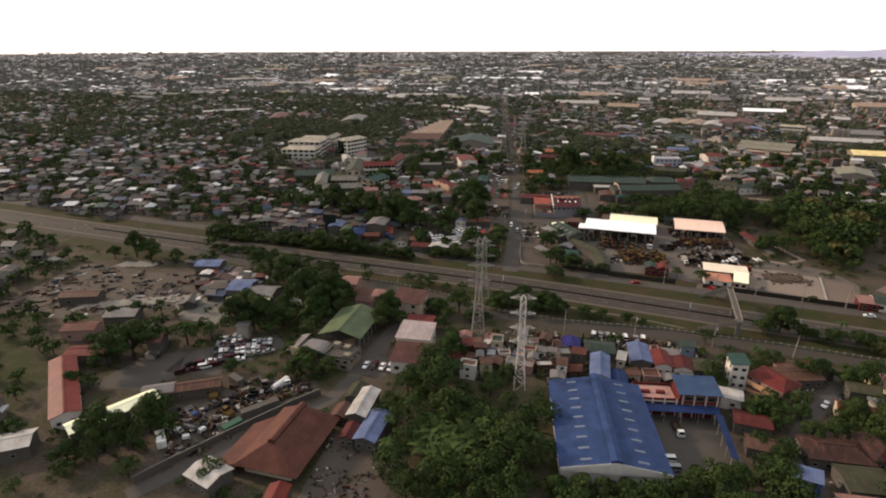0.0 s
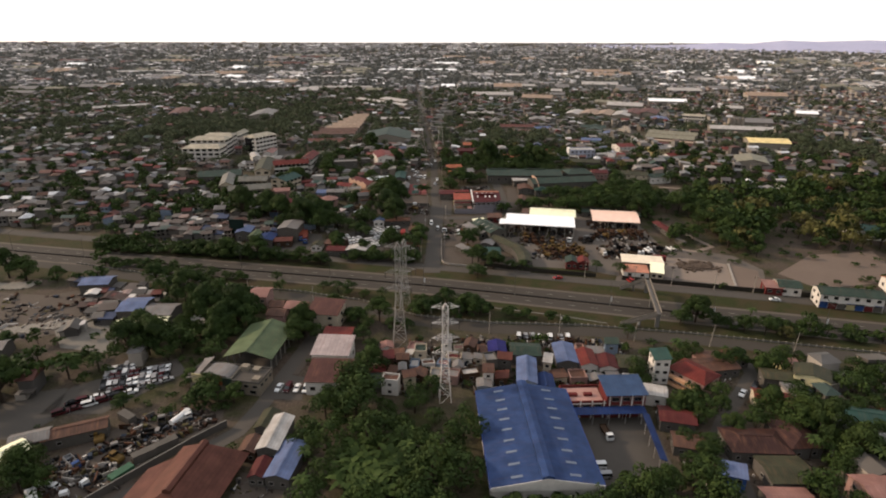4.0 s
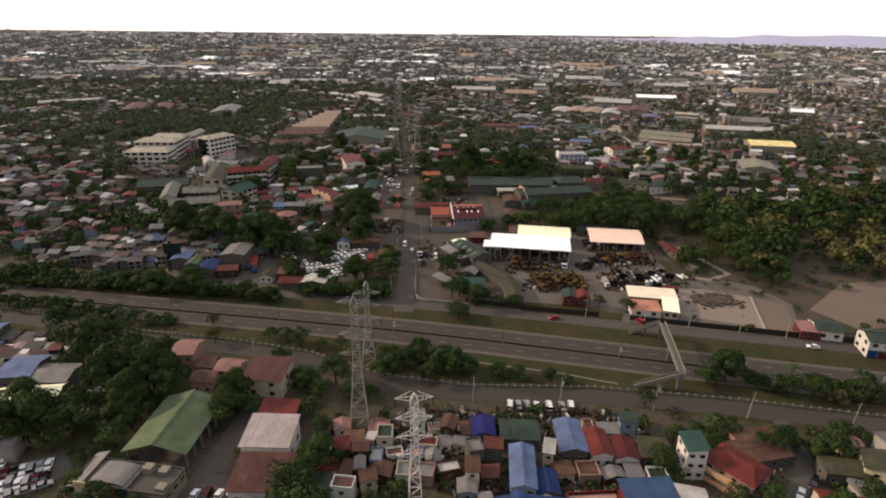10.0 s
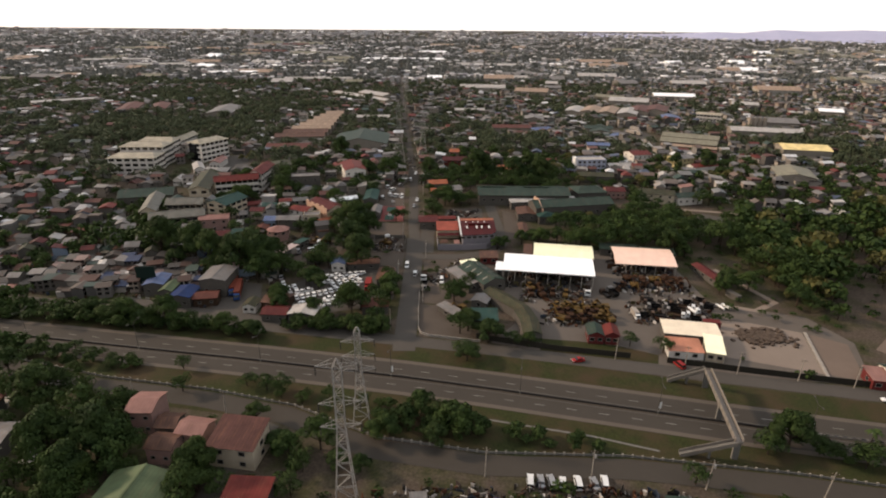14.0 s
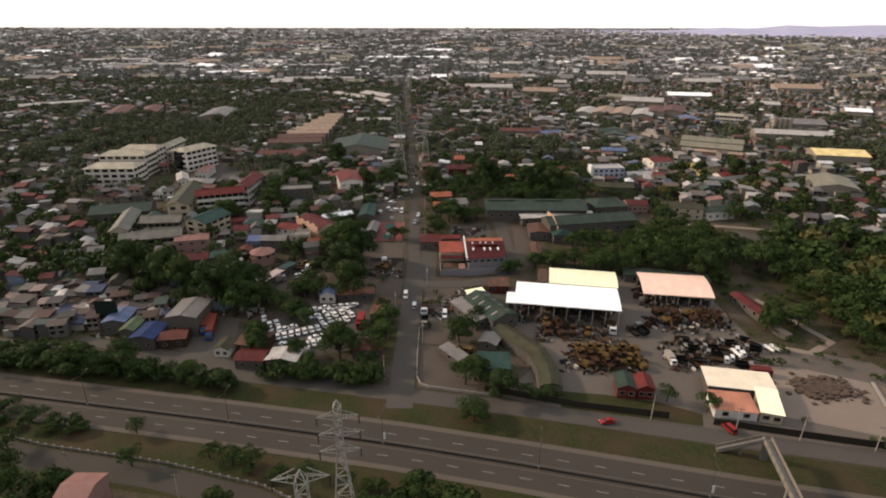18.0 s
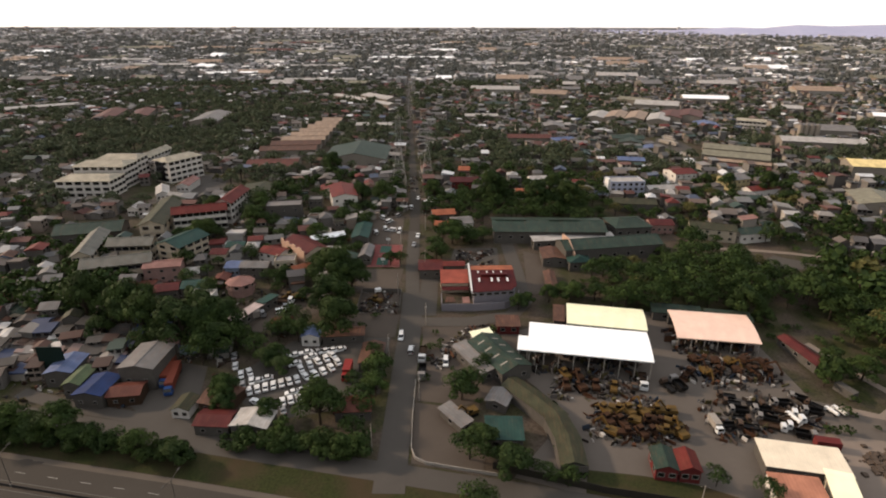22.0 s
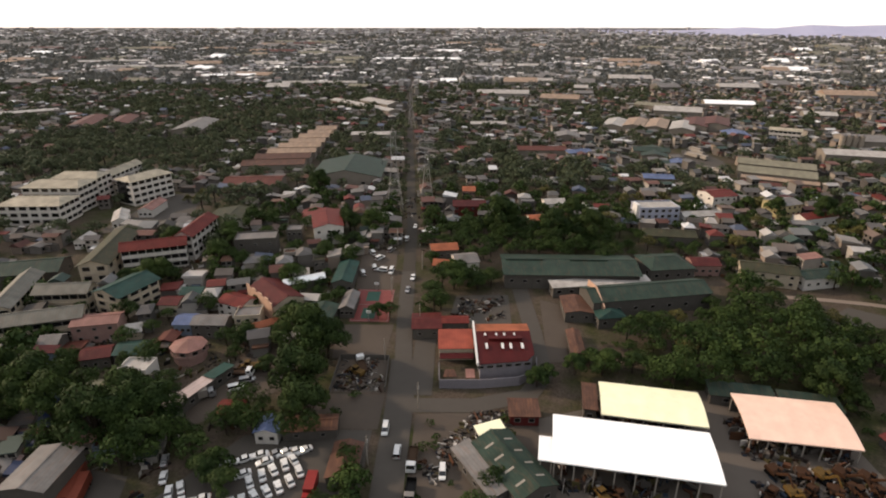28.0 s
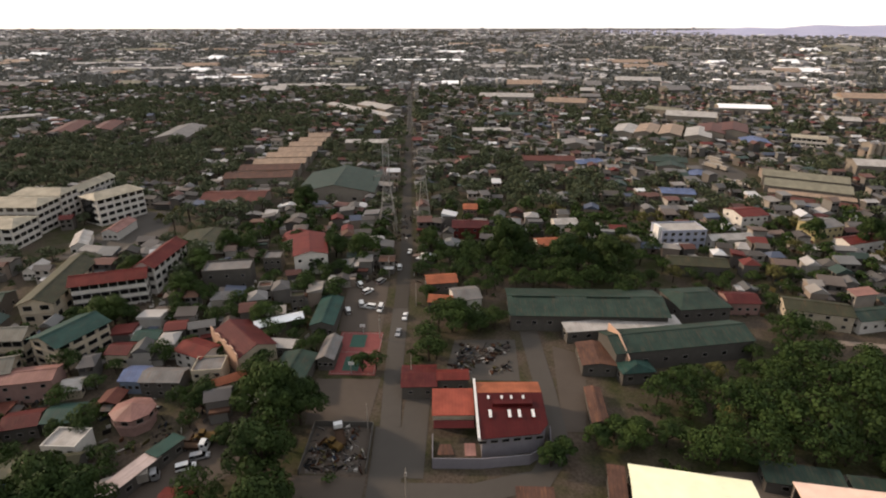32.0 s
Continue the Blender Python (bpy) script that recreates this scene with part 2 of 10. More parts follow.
xs = [-6000, -4200, -3000, -2000, -1300] + list(range(-800, 801, 40)) + [1300, 2000, 3000, 4200, 6000]
ys = sorted(set([-2500, -1200, -500] + list(range(-100, 700, 20)) + list(range(700, 5200, 150)) + [y for y in LEVELS_Y if -2500 < y < 5200]))
gb = Builder()
gb.v = [(x, y, gz(y)) for y in ys for x in xs]
gb.f = [(j * len(xs) + i, j * len(xs) + i + 1, (j + 1) * len(xs) + i + 1, (j + 1) * len(xs) + i) for j in range(len(ys) - 1) for i in range(len(xs) - 1)]
tagged(gb.part("ground", EARTH), "dry earth with patches of dull grass", "ground", kind="structure")


def strip(line, left, right, lift, step=4.0):
    """A band along a line of (x, y) points, between two offsets to its left, laid on the ground."""
    pts = []
    for (x0, y0), (x1, y1) in zip(line, line[1:]):
        n = max(1, int(math.hypot(x1 - x0, y1 - y0) / step))
        pts += [(x0 + (x1 - x0) * k / n, y0 + (y1 - y0) * k / n) for k in range(n)]
    pts.append(line[-1])
    b, m = Builder(), max(1, int(abs(left - right) / 3) + 1)
    for k, (x, y) in enumerate(pts):
        xa, ya = pts[max(0, k - 1)]
        xb, yb = pts[min(len(pts) - 1, k + 1)]
        d = math.hypot(xb - xa, yb - ya)
        nx, ny = -(yb - ya) / d, (xb - xa) / d
        for j in range(m + 1):
            o = right + (left - right) * j / m
            b.v.append((x + nx * o, y + ny * o, gz(y + ny * o) + lift))
    for k in range(len(pts) - 1):
        for j in range(m):
            a = k * (m + 1) + j
            b.f.append((a, a + m + 1, a + m + 2, a + 1))
    return b


def patch(outline, lift, name, mat, label, step=6.0):
    """A yard surface: its outline cut into a grid that follows the ground."""
    bm = bmesh.new()
    bm.faces.new([bm.verts.new((x, y, 0)) for x, y in outline])
    lo, hi = min(y for _, y in outline), max(y for _, y in outline)
    y = lo + step
    while y < hi:
        bmesh.ops.bisect_plane(bm, geom=bm.verts[:] + bm.edges[:] + bm.faces[:], plane_co=(0, y, 0), plane_no=(0, 1, 0))
        y += step
    for v in bm.verts:
        v.co.z = gz(v.co.y) + lift
    bmesh.ops.recalc_face_normals(bm, faces=bm.faces[:])
    if sum(f.normal.z for f in bm.faces) < 0:
        bmesh.ops.reverse_faces(bm, faces=bm.faces[:])
    m = bpy.data.meshes.new(name)
    bm.to_mesh(m)
    bm.free()
    m.materials.append(mat)
    return tagged(new(name, m), label, "ground", kind="structure")


# The expressway runs from east to west across the way of the camera.
EXPRESS = [(-2600, 695), (-900, 400), (-268, 288.3), (-160, 270.6), (-64, 255.7), (-10, 246.5), (20, 240.4), (50, 233.9), (93, 224.7), (171, 209.0), (700, 100), (2400, -255)]
SERVICE_BASE = [(-900, 405), (-268, 293.5), (-160, 275.6), (-64, 259.0), (20, 244.4), (93, 229.6), (171, 214.2), (700, 105)]


def express_y(x):
    return float(np.interp(x, [p[0] for p in EXPRESS], [p[1] for p in EXPRESS]))


def along(line, step, start=0.0):
    """Points and headings at even steps along a line."""
    out, left = [], start
    for (x0, y0), (x1, y1) in zip(line, line[1:]):
        d = math.hypot(x1 - x0, y1 - y0)
        a = math.degrees(math.atan2(y1 - y0, x1 - x0))
        while left < d:
            out.append((x0 + (x1 - x0) * left / d, y0 + (y1 - y0) * left / d, a))
            left += step
        left -= d
    return out


def offset(line, o):
    out = []
    for k, (x, y) in enumerate(line):
        xa, ya = line[max(0, k - 1)]
        xb, yb = line[min(len(line) - 1, k + 1)]
        d = math.hypot(xb - xa, yb - ya)
        out.append((x - (yb - ya) / d * o, y + (xb - xa) / d * o))
    return out


tagged(strip(EXPRESS, 9.5, 0.9, 0.10).part("road_expressway_north", ASPHALT), "grey asphalt expressway lanes, worn and dusty", "road", kind="structure")
tagged(strip(EXPRESS, -0.9, -9.0, 0.10).part("road_expressway_south", ASPHALT), "grey asphalt expressway lanes, worn and dusty", "road", kind="structure")
for o in (1.25, -1.25):
    tagged(strip(EXPRESS[1:-1], o + 0.09, o - 0.09, 0.118).part("trim_edge_line", FADED_PAINT), "worn white edge line on the expressway", "road marking", kind="structure")
PALE_YARD = road_material("pale_yard_concrete", (0.13, 0.118, 0.1), 0.3)
SHOULDER = road_material("tan_shoulder_paving", (0.082, 0.068, 0.054), 0.3)
for name, left, right in (("north", 9.5, 7.7), ("south", -7.3, -9.0)):
    tagged(strip(EXPRESS, left, right, 0.106).part("road_shoulder_" + name, SHOULDER), "pale dusty shoulder of the expressway", "road", kind="structure")
for name, o in (("north", 4.15), ("south", -4.15)):
    dash = Builder()
    for x, y, a in along(offset(EXPRESS, o), 9.4, 3.0):
        if -420 < x < 330:
            c, s = math.cos(radians(a)), math.sin(radians(a))
            dash.face(*[(x + u * c - v * s, y + u * s + v * c, gz(y + u * s + v * c) + 0.122) for u, v in ((-1.5, -0.09), (1.5, -0.09), (1.5, 0.09), (-1.5, 0.09))])
    tagged(dash.part("trim_lane_dashes_" + name, LINE_PAINT), "worn white lane dashes on the expressway", "road marking", kind="structure")
tagged(strip(EXPRESS, 0.9, -0.9, 0.09).part("ground_median", road_material("dark_median_soil", (0.05, 0.04, 0.03))), "dark soil strip of the expressway median", "ground", kind="structure")
# Service roads
NORTH_SERVICE = offset(SERVICE_BASE, 18.6)
tagged(strip(NORTH_SERVICE, 3.3, -3.3, 0.09).part("road_service_north", OLD_CONCRETE), "dusty concrete service road beside the expressway", "road", kind="structure")
SOUTH_SERVICE = [(-300, 285), (-190, 263), (-107, 240.5), (-70, 234.5), (-43, 227.5), (-17, 214.5), (14, 208.8), (52, 208), (94, 202.5), (160, 190), (420, 138)]
tagged(strip(SOUTH_SERVICE, 3.6, -3.6, 0.09).part("road_service_south", ASPHALT), "narrow asphalt service road along a low wall", "road", kind="structure")
# The straight avenue ahead
AVENUE = [(-11, 262), (-11.3, 295), (-11.6, 340), (-12.6, 362), (-14.5, 385), (-16.2, 421), (-19, 470), (-24, 520), (-45, 740), (-90, 1250), (-180, 2400), (-300, 3900)]
tagged(strip(AVENUE[:4], 4.0, -4.0, 0.12).part("road_avenue", OLD_CONCRETE), "pale worn concrete avenue running straight into the city", "road", kind="structure")
tagged(strip(AVENUE[3:6], 2.8, -2.8, 0.12).part("road_avenue_middle", OLD_CONCRETE), "worn concrete avenue between houses", "road", kind="structure")
tagged(strip(AVENUE[5:], 2.6, -2.6, 0.12).part("road_avenue_far", ASPHALT), "narrow far stretch of the avenue", "road", kind="structure")

# ---- kinds of things ----
TAKEN = []


def take(x, y, w, d, turn=0.0):
    TAKEN.append((x, y, w / 2, d / 2, math.cos(radians(turn)), math.sin(radians(turn))))


def is_free(x, y, r):
    for cx, cy, hw, hd, c, s in TAKEN:
        u, v = (x - cx) * c + (y - cy) * s, -(x - cx) * s + (y - cy) * c
        if abs(u) < hw + r and abs(v) < hd + r:
            return False
    return True


def inside(x, y, outline):
    hit = False
    for (x0, y0), (x1, y1) in zip(outline, outline[1:] + outline[:1]):
        if (y0 > y) != (y1 > y) and x < (x1 - x0) * (y - y0) / (y1 - y0) + x0:
            hit = not hit
    return hit


def take_line(line, half):
    for x, y, a in along(line, 6.0):
        take(x, y, 8.0, 2 * half, a)


take_line(EXPRESS[2:-1], 24)
take_line(NORTH_SERVICE[1:], 5)
take_line(SOUTH_SERVICE, 5.5)
take_line(AVENUE[:4], 6)
take_line(AVENUE[3:9], 3.4)

GLASS = plain("dark_window_glass", (0.03, 0.032, 0.035), 0.15, 0.0, 0.2, 0.8, 0.6)
WHITE_WALL = plain("white_painted_wall", (0.68, 0.64, 0.58), 0.8)
CREAM_WALL = plain("cream_painted_wall", (0.56, 0.48, 0.36), 0.8)
PINK_WALL = plain("pink_painted_wall", (0.42, 0.27, 0.23), 0.8)
GREY_WALL = plain("bare_block_wall", (0.17, 0.155, 0.135), 0.9, 0.0, 0.35)
BLUE_WALL = plain("pale_blue_wall", (0.26, 0.32, 0.4), 0.8)
RED_WALL = plain("dark_red_wall", (0.22, 0.045, 0.04), 0.8)
YELLOW_WALL = plain("yellow_painted_wall", (0.52, 0.45, 0.24), 0.8)
BROWN_WOOD = plain("weathered_brown_wood", (0.12, 0.075, 0.045), 0.85)
WHITE_PAINT = plain("white_metal_paint", (0.75, 0.74, 0.71), 0.4)
BLACK_RUBBER = plain("black_rubber", (0.02, 0.02, 0.02), 0.85)

R_RED = roof_sheet("red_roof_sheets", (0.24, 0.05, 0.036))
R_DARKRED = roof_sheet("dark_red_roof_sheets", (0.17, 0.04, 0.036))
R_BROWN = roof_sheet("brown_roof_sheets", (0.2, 0.075, 0.052))
R_RUST = roof_sheet("rusted_roof_sheets", (0.18, 0.1, 0.07), 0.7)
R_GREY = roof_sheet("grey_roof_sheets", (0.27, 0.255, 0.24), 0.4)
R_PALE = roof_sheet("pale_zinc_roof_sheets", (0.5, 0.47, 0.43), 0.3)
R_WHITE = roof_sheet("white_roof_sheets", (0.93, 0.92, 0.9), 0.0, 0.3, 0.45)
R_CREAM = roof_sheet("pale_yellow_roof_sheets", (0.93, 0.9, 0.62), 0.0, 0.3, 0.45)
R_SALMON = roof_sheet("salmon_roof_sheets", (0.9, 0.64, 0.5), 0.05, 0.35, 0.45)
R_GREEN = roof_sheet("green_roof_sheets", (0.066, 0.105, 0.08), 0.25)
R_LIGHTGREEN = roof_sheet("pale_green_roof_sheets", (0.155, 0.2, 0.105), 0.2)
R_TEAL = roof_sheet("teal_roof_sheets", (0.05, 0.12, 0.1), 0.15)
R_BLUE = roof_sheet("blue_roof_sheets", (0.035, 0.075, 0.2), 0.1)
R_LIGHTBLUE = roof_sheet("faded_blue_roof_sheets", (0.17, 0.22, 0.36), 0.2)
R_PURPLE = roof_sheet("violet_blue_roof_sheets", (0.05, 0.045, 0.22), 0.05)
R_ORANGE = roof_sheet("orange_roof_sheets", (0.45, 0.16, 0.07), 0.15)
R_PINK = roof_sheet("faded_pink_roof_sheets", (0.38, 0.21, 0.175), 0.35)
R_OLIVE = roof_sheet("olive_roof_sheets", (0.1, 0.1, 0.055), 0.3)


WINDOW_FRAME = plain("weathered_window_frame", (0.3, 0.28, 0.25), 0.7)
WINDOW_KINDS = {}


def add_window(parent, x, y, z, turn, w=1.6, h=1.3, mat=None):
    """A dark pane with a frame, mullion and sill that stand proud of the wall."""
    mat = mat or WINDOW_FRAME
    key = (w, h, mat.name)
    if key not in WINDOW_KINDS:
        rings = []
        for hw, z0, z1, q in ((w / 2 + 0.07, -0.07, h + 0.07, 0.02), (w / 2 + 0.07, -0.07, h + 0.07, -0.1), (w / 2 - 0.05, 0.05, h - 0.05, -0.1), (w / 2 - 0.05, 0.05, h - 0.05, -0.03)):
            rings.append([(-hw, q, z0), (hw, q, z0), (hw, q, z1), (-hw, q, z1)])
        faces = [(4 * r + k, 4 * r + (k + 1) % 4, 4 * r + 4 + (k + 1) % 4, 4 * r + 4 + k) for r in range(3) for k in range(4)]
        b = Builder().paint(1).solid([p for ring in rings for p in ring], faces).paint(0)
        b.f.append((12, 13, 14, 15))
        WINDOW_KINDS[key] = b.mesh("window", (GLASS, mat))
    return share("window", WINDOW_KINDS[key], parent, x, y, z, turn)


def square(nl, nr, fl):
    """Centre, width, depth and turn of a rectangle from its near left, near right and far left corners."""
    w, d = math.hypot(nr[0] - nl[0], nr[1] - nl[1]), math.hypot(fl[0] - nl[0], fl[1] - nl[1])
    a = math.atan2(nr[1] - nl[1], nr[0] - nl[0])
    b = math.atan2(fl[1] - nl[1], fl[0] - nl[0]) - math.pi / 2
    a = (a + b) / 2 if abs(a - b) < 0.6 else a
    cx = nl[0] + w / 2 * math.cos(a) - d / 2 * math.sin(a)
    cy = nl[1] + w / 2 * math.sin(a) + d / 2 * math.cos(a)
    return cx, cy, w, d, math.degrees(a)


def roof_parts(root, w, d, h, roof, rise, axis, mat, over=0.5, thick=0.12, hip=0.0, wall=None):
    """The roof over a w by d plan: gable, hip, shed or flat, with eaves, fascia and ridge cap."""
    W, D = w / 2 + over, d / 2 + over
    if roof == "flat":
        b = Builder()
        b.box(0, 0, h - 0.25, w - 0.3, d - 0.3, 0.22)
        b.part("roof", mat, root)
        e = Builder()
        for x, y, sx, sy in ((0, -d / 2 + 0.1, w + 0.1, 0.2), (0, d / 2 - 0.1, w + 0.1, 0.2), (-w / 2 + 0.1, 0, 0.2, d - 0.3), (w / 2 - 0.1, 0, 0.2, d - 0.3)):
            e.box(x, y, h - 0.3, sx, sy, 0.9)
        e.part("parapet", wall or CONCRETE, root)
        return
    if roof == "shed":
        z0, z1 = h, h + rise
        pts = [(-W, -D, z0), (W, -D, z0), (W, D, z1), (-W, D, z1)] if axis == "x" else [(-W, -D, z0), (W, -D, z1), (W, D, z1), (-W, D, z0)]
        Builder().slab([(x, y, z + thick) for x, y, z in pts], thick).part("roof", mat, root)
        return
    k = over * rise / ((d if axis == "x" else w) / 2)
    z0, z1 = h - k, h + rise
    if axis == "x":
        r = W - hip
        a = [(-W, -D, z0), (W, -D, z0), (r, 0, z1), (-r, 0, z1)]
        c = [(W, D, z0), (-W, D, z0), (-r, 0, z1), (r, 0, z1)]
        ends = [[(W, -D, z0), (W, D, z0), (r, 0, z1)], [(-W, D, z0), (-W, -D, z0), (-r, 0, z1)]]
        ridge = ((-r, 0, z1), (r, 0, z1))
    else:
        r = D - hip
        a = [(W, -D, z0), (W, D, z0), (0, r, z1), (0, -r, z1)]
        c = [(-W, D, z0), (-W, -D, z0), (0, -r, z1), (0, r, z1)]
        ends = [[(-W, -D, z0), (W, -D, z0), (0, -r, z1)], [(W, D, z0), (-W, D, z0), (0, r, z1)]]
        ridge = ((0, -r, z1), (0, r, z1))
    for pts in [a, c] + (ends if hip else []):
        Builder().slab([(x, y, z + thick) for x, y, z in pts], thick).part("roof_slope", mat, root)
    if max(w, d) < 13:
        return
    cap = Builder()
    (x0, y0, zz), (x1, y1, _) = ridge
    cap.beam((x0, y0, zz + thick + 0.02), (x1, y1, zz + thick + 0.02), 0.5, 0.12)
    cap.part("ridge_cap", mat, root)


def building(name, label, category, plan, h, roof="gable", rise=1.6, axis="x", roof_mat=None, wall_mat=None, storeys=1, cols=(3, 2), over=0.5, hip=0.0,
             win=(1.6, 1.3), open_front=False, group="", base=None, sides="flr", band=None, trim=None):
    """A building on a rectangular plan: walls with gables, roof, storeys of windows. plan: centre, width, depth, turn."""
    cx, cy, w, d, turn = plan
    z = gz(cy) if base is None else base
    root = thing(name, label, category, group, at=pose(cx, cy, z, 0, 0, turn))
    take(cx, cy, w, d, turn)
    wall_mat, roof_mat = wall_mat or WHITE_WALL, roof_mat or R_GREY
    b = Builder()
    if roof == "gable" and not hip:
        if axis == "x":
            o = [(-d / 2, -2.5), (d / 2, -2.5), (d / 2, h), (0, h + rise), (-d / 2, h)]
            pts = [(x, y, q) for x in (-w / 2, w / 2) for y, q in o]
        else:
            o = [(-w / 2, -2.5), (w / 2, -2.5), (w / 2, h), (0, h + rise), (-w / 2, h)]
            pts = [(x, y, q) for y in (d / 2, -d / 2) for x, q in o]
        b.solid(pts, ((4, 3, 2, 1, 0), (5, 6, 7, 8, 9), (0, 1, 6, 5), (1, 2, 7, 6), (2, 3, 8, 7), (3, 4, 9, 8), (4, 0, 5, 9)))
    else:
        b.box(0, 0, -2.5, w, d, h + 2.5 + (0 if roof != "flat" else -0.05))
        if roof == "shed":
            if axis == "x":
                b.solid([(-w / 2, -d / 2, h), (w / 2, -d / 2, h), (w / 2, d / 2, h), (-w / 2, d / 2, h), (w / 2, d / 2, h + rise), (-w / 2, d / 2, h + rise)],
                        ((0, 1, 4, 5), (1, 2, 4), (3, 0, 5), (2, 3, 5, 4)))
            else:
                b.solid([(-w / 2, -d / 2, h), (w / 2, -d / 2, h), (w / 2, d / 2, h), (-w / 2, d / 2, h), (w / 2, -d / 2, h + rise), (w / 2, d / 2, h + rise)],
                        ((0, 1, 4), (1, 2, 5, 4), (2, 3, 5), (0, 4, 5, 3)))
    b.part("wall", wall_mat, root)
    roof_parts(root, w, d, h, roof, rise, axis, roof_mat, over, hip=hip, wall=wall_mat)
    sh = h / storeys
    for s in range(storeys):
        zz = s * sh + sh * 0.34
        if band and s:
            Builder().box(0, -d / 2 - 0.12, s * sh - 0.15, w + 0.1, 0.24, 0.3).part("floor_band", band, root)
        for side, n, length, half in (("f", cols[0], w, d / 2), ("b", cols[0], w, d / 2), ("l", cols[1], d, w / 2), ("r", cols[1], d, w / 2)):
            if side not in sides:
                continue
            for k in range(n):
                o = (k + 0.5) / n * length - length / 2
                if side in "fb":
                    add_window(root, o, -half if side == "f" else half, zz, 0 if side == "f" else 180, *win, mat=trim)
                else:
                    add_window(root, -half if side == "l" else half, o, zz, -90 if side == "l" else 90, *win, mat=trim)
    return root


GLASS_CAR = plain("car_glass", (0.02, 0.022, 0.025), 0.1, 0.0, 0.1, 1.0, 0.7)
HUB = plain("grey_wheel_hub", (0.25, 0.25, 0.25), 0.5, 0.5)
LAMP_RED = plain("red_tail_lamp", (0.35, 0.02, 0.02), 0.3)
LAMP_CLEAR = plain("clear_head_lamp", (0.7, 0.7, 0.66), 0.2)


WHEELS = {}


def add_wheels(root, r, w, places):
    if (r, w) not in WHEELS:
        b = Builder().tube((-w / 2, 0, 0), (w / 2, 0, 0), r, n=10).paint(1)
        WHEELS[(r, w)] = b.tube((-w / 2 - 0.01, 0, 0), (w / 2 + 0.01, 0, 0), r * 0.55, n=6).mesh("wheel", (BLACK_RUBBER, HUB))
    for x, y in places:
        share("wheel", WHEELS[(r, w)], root, x, y, r)


def lofted(b, rows):
    """A skin through cross sections, each a list of points of the same length, closed at both ends."""
    i, n = len(b.v), len(rows[0])
    b.v += [p for row in rows for p in row]
    for k in range(len(rows) - 1):
        for j in range(n):
            a, c = i + k * n + j, i + k * n + (j + 1) % n
            b.f.append((a, c, c + n, a + n))
    b.f.append(tuple(reversed(range(i, i + n))))
    b.f.append(tuple(range(i + (len(rows) - 1) * n, i + len(rows) * n)))
    return b


def car_proto(paint, kind="sedan"):
    """A car that heads along its own y axis."""
    root = thing("car", "", "car")
    L, W = (4.4, 1.74) if kind == "sedan" else (4.8, 1.82)
    b = Builder()
    rows = []
    for y, lo, hi, k in ((-0.5, 0.42, 0.8, 0.84), (-0.46, 0.28, 0.92, 0.95), (-0.2, 0.24, 0.98, 1.0), (0.2, 0.24, 0.95, 1.0), (0.44, 0.28, 0.82, 0.95), (0.5, 0.4, 0.66, 0.82)):
        x = W / 2 * k
        rows.append([(-x, y * L, lo), (x, y * L, lo), (x, y * L, (lo + hi) / 2), (x * 0.93, y * L, hi), (-x * 0.93, y * L, hi), (-x, y * L, (lo + hi) / 2)])
    lofted(b, rows)
    top = 1.45 if kind == "sedan" else 1.8
    ya, yb, yc, yd = (-0.34, -0.2, 0.08, 0.24) if kind == "sedan" else (-0.49, -0.45, 0.14, 0.3)
    g = Builder()
    x0, x1 = W * 0.46, W * 0.38
    g.solid([(-x0, ya * L, 0.9), (x0, ya * L, 0.9), (x0, yd * L, 0.88), (-x0, yd * L, 0.88), (-x1, yb * L, top - 0.06), (x1, yb * L, top - 0.06), (x1, yc * L, top - 0.06), (-x1, yc * L, top - 0.06)],
            ((0, 1, 5, 4), (1, 2, 6, 5), (2, 3, 7, 6), (3, 0, 4, 7), (4, 5, 6, 7)))
    g.part("car_glass", GLASS_CAR, root)
    b.slab([(-x1 - 0.02, yb * L - 0.05, top), (x1 + 0.02, yb * L - 0.05, top), (x1 + 0.02, yc * L + 0.05, top), (-x1 - 0.02, yc * L + 0.05, top)], 0.08)
    b.paint(1)
    for s in (-1, 1):
        b.box(s * W * 0.36, L * 0.49, 0.6, 0.34, 0.1, 0.14)
    b.paint(2)
    for s in (-1, 1):
        b.box(s * W * 0.36, -L * 0.495, 0.7, 0.32, 0.08, 0.16)
    b.part("body", (paint, LAMP_CLEAR, LAMP_RED), root)
    add_wheels(root, 0.31, 0.2, [(s * W * 0.46, q * L) for s in (-1, 1) for q in (-0.3, 0.31)])
    return root


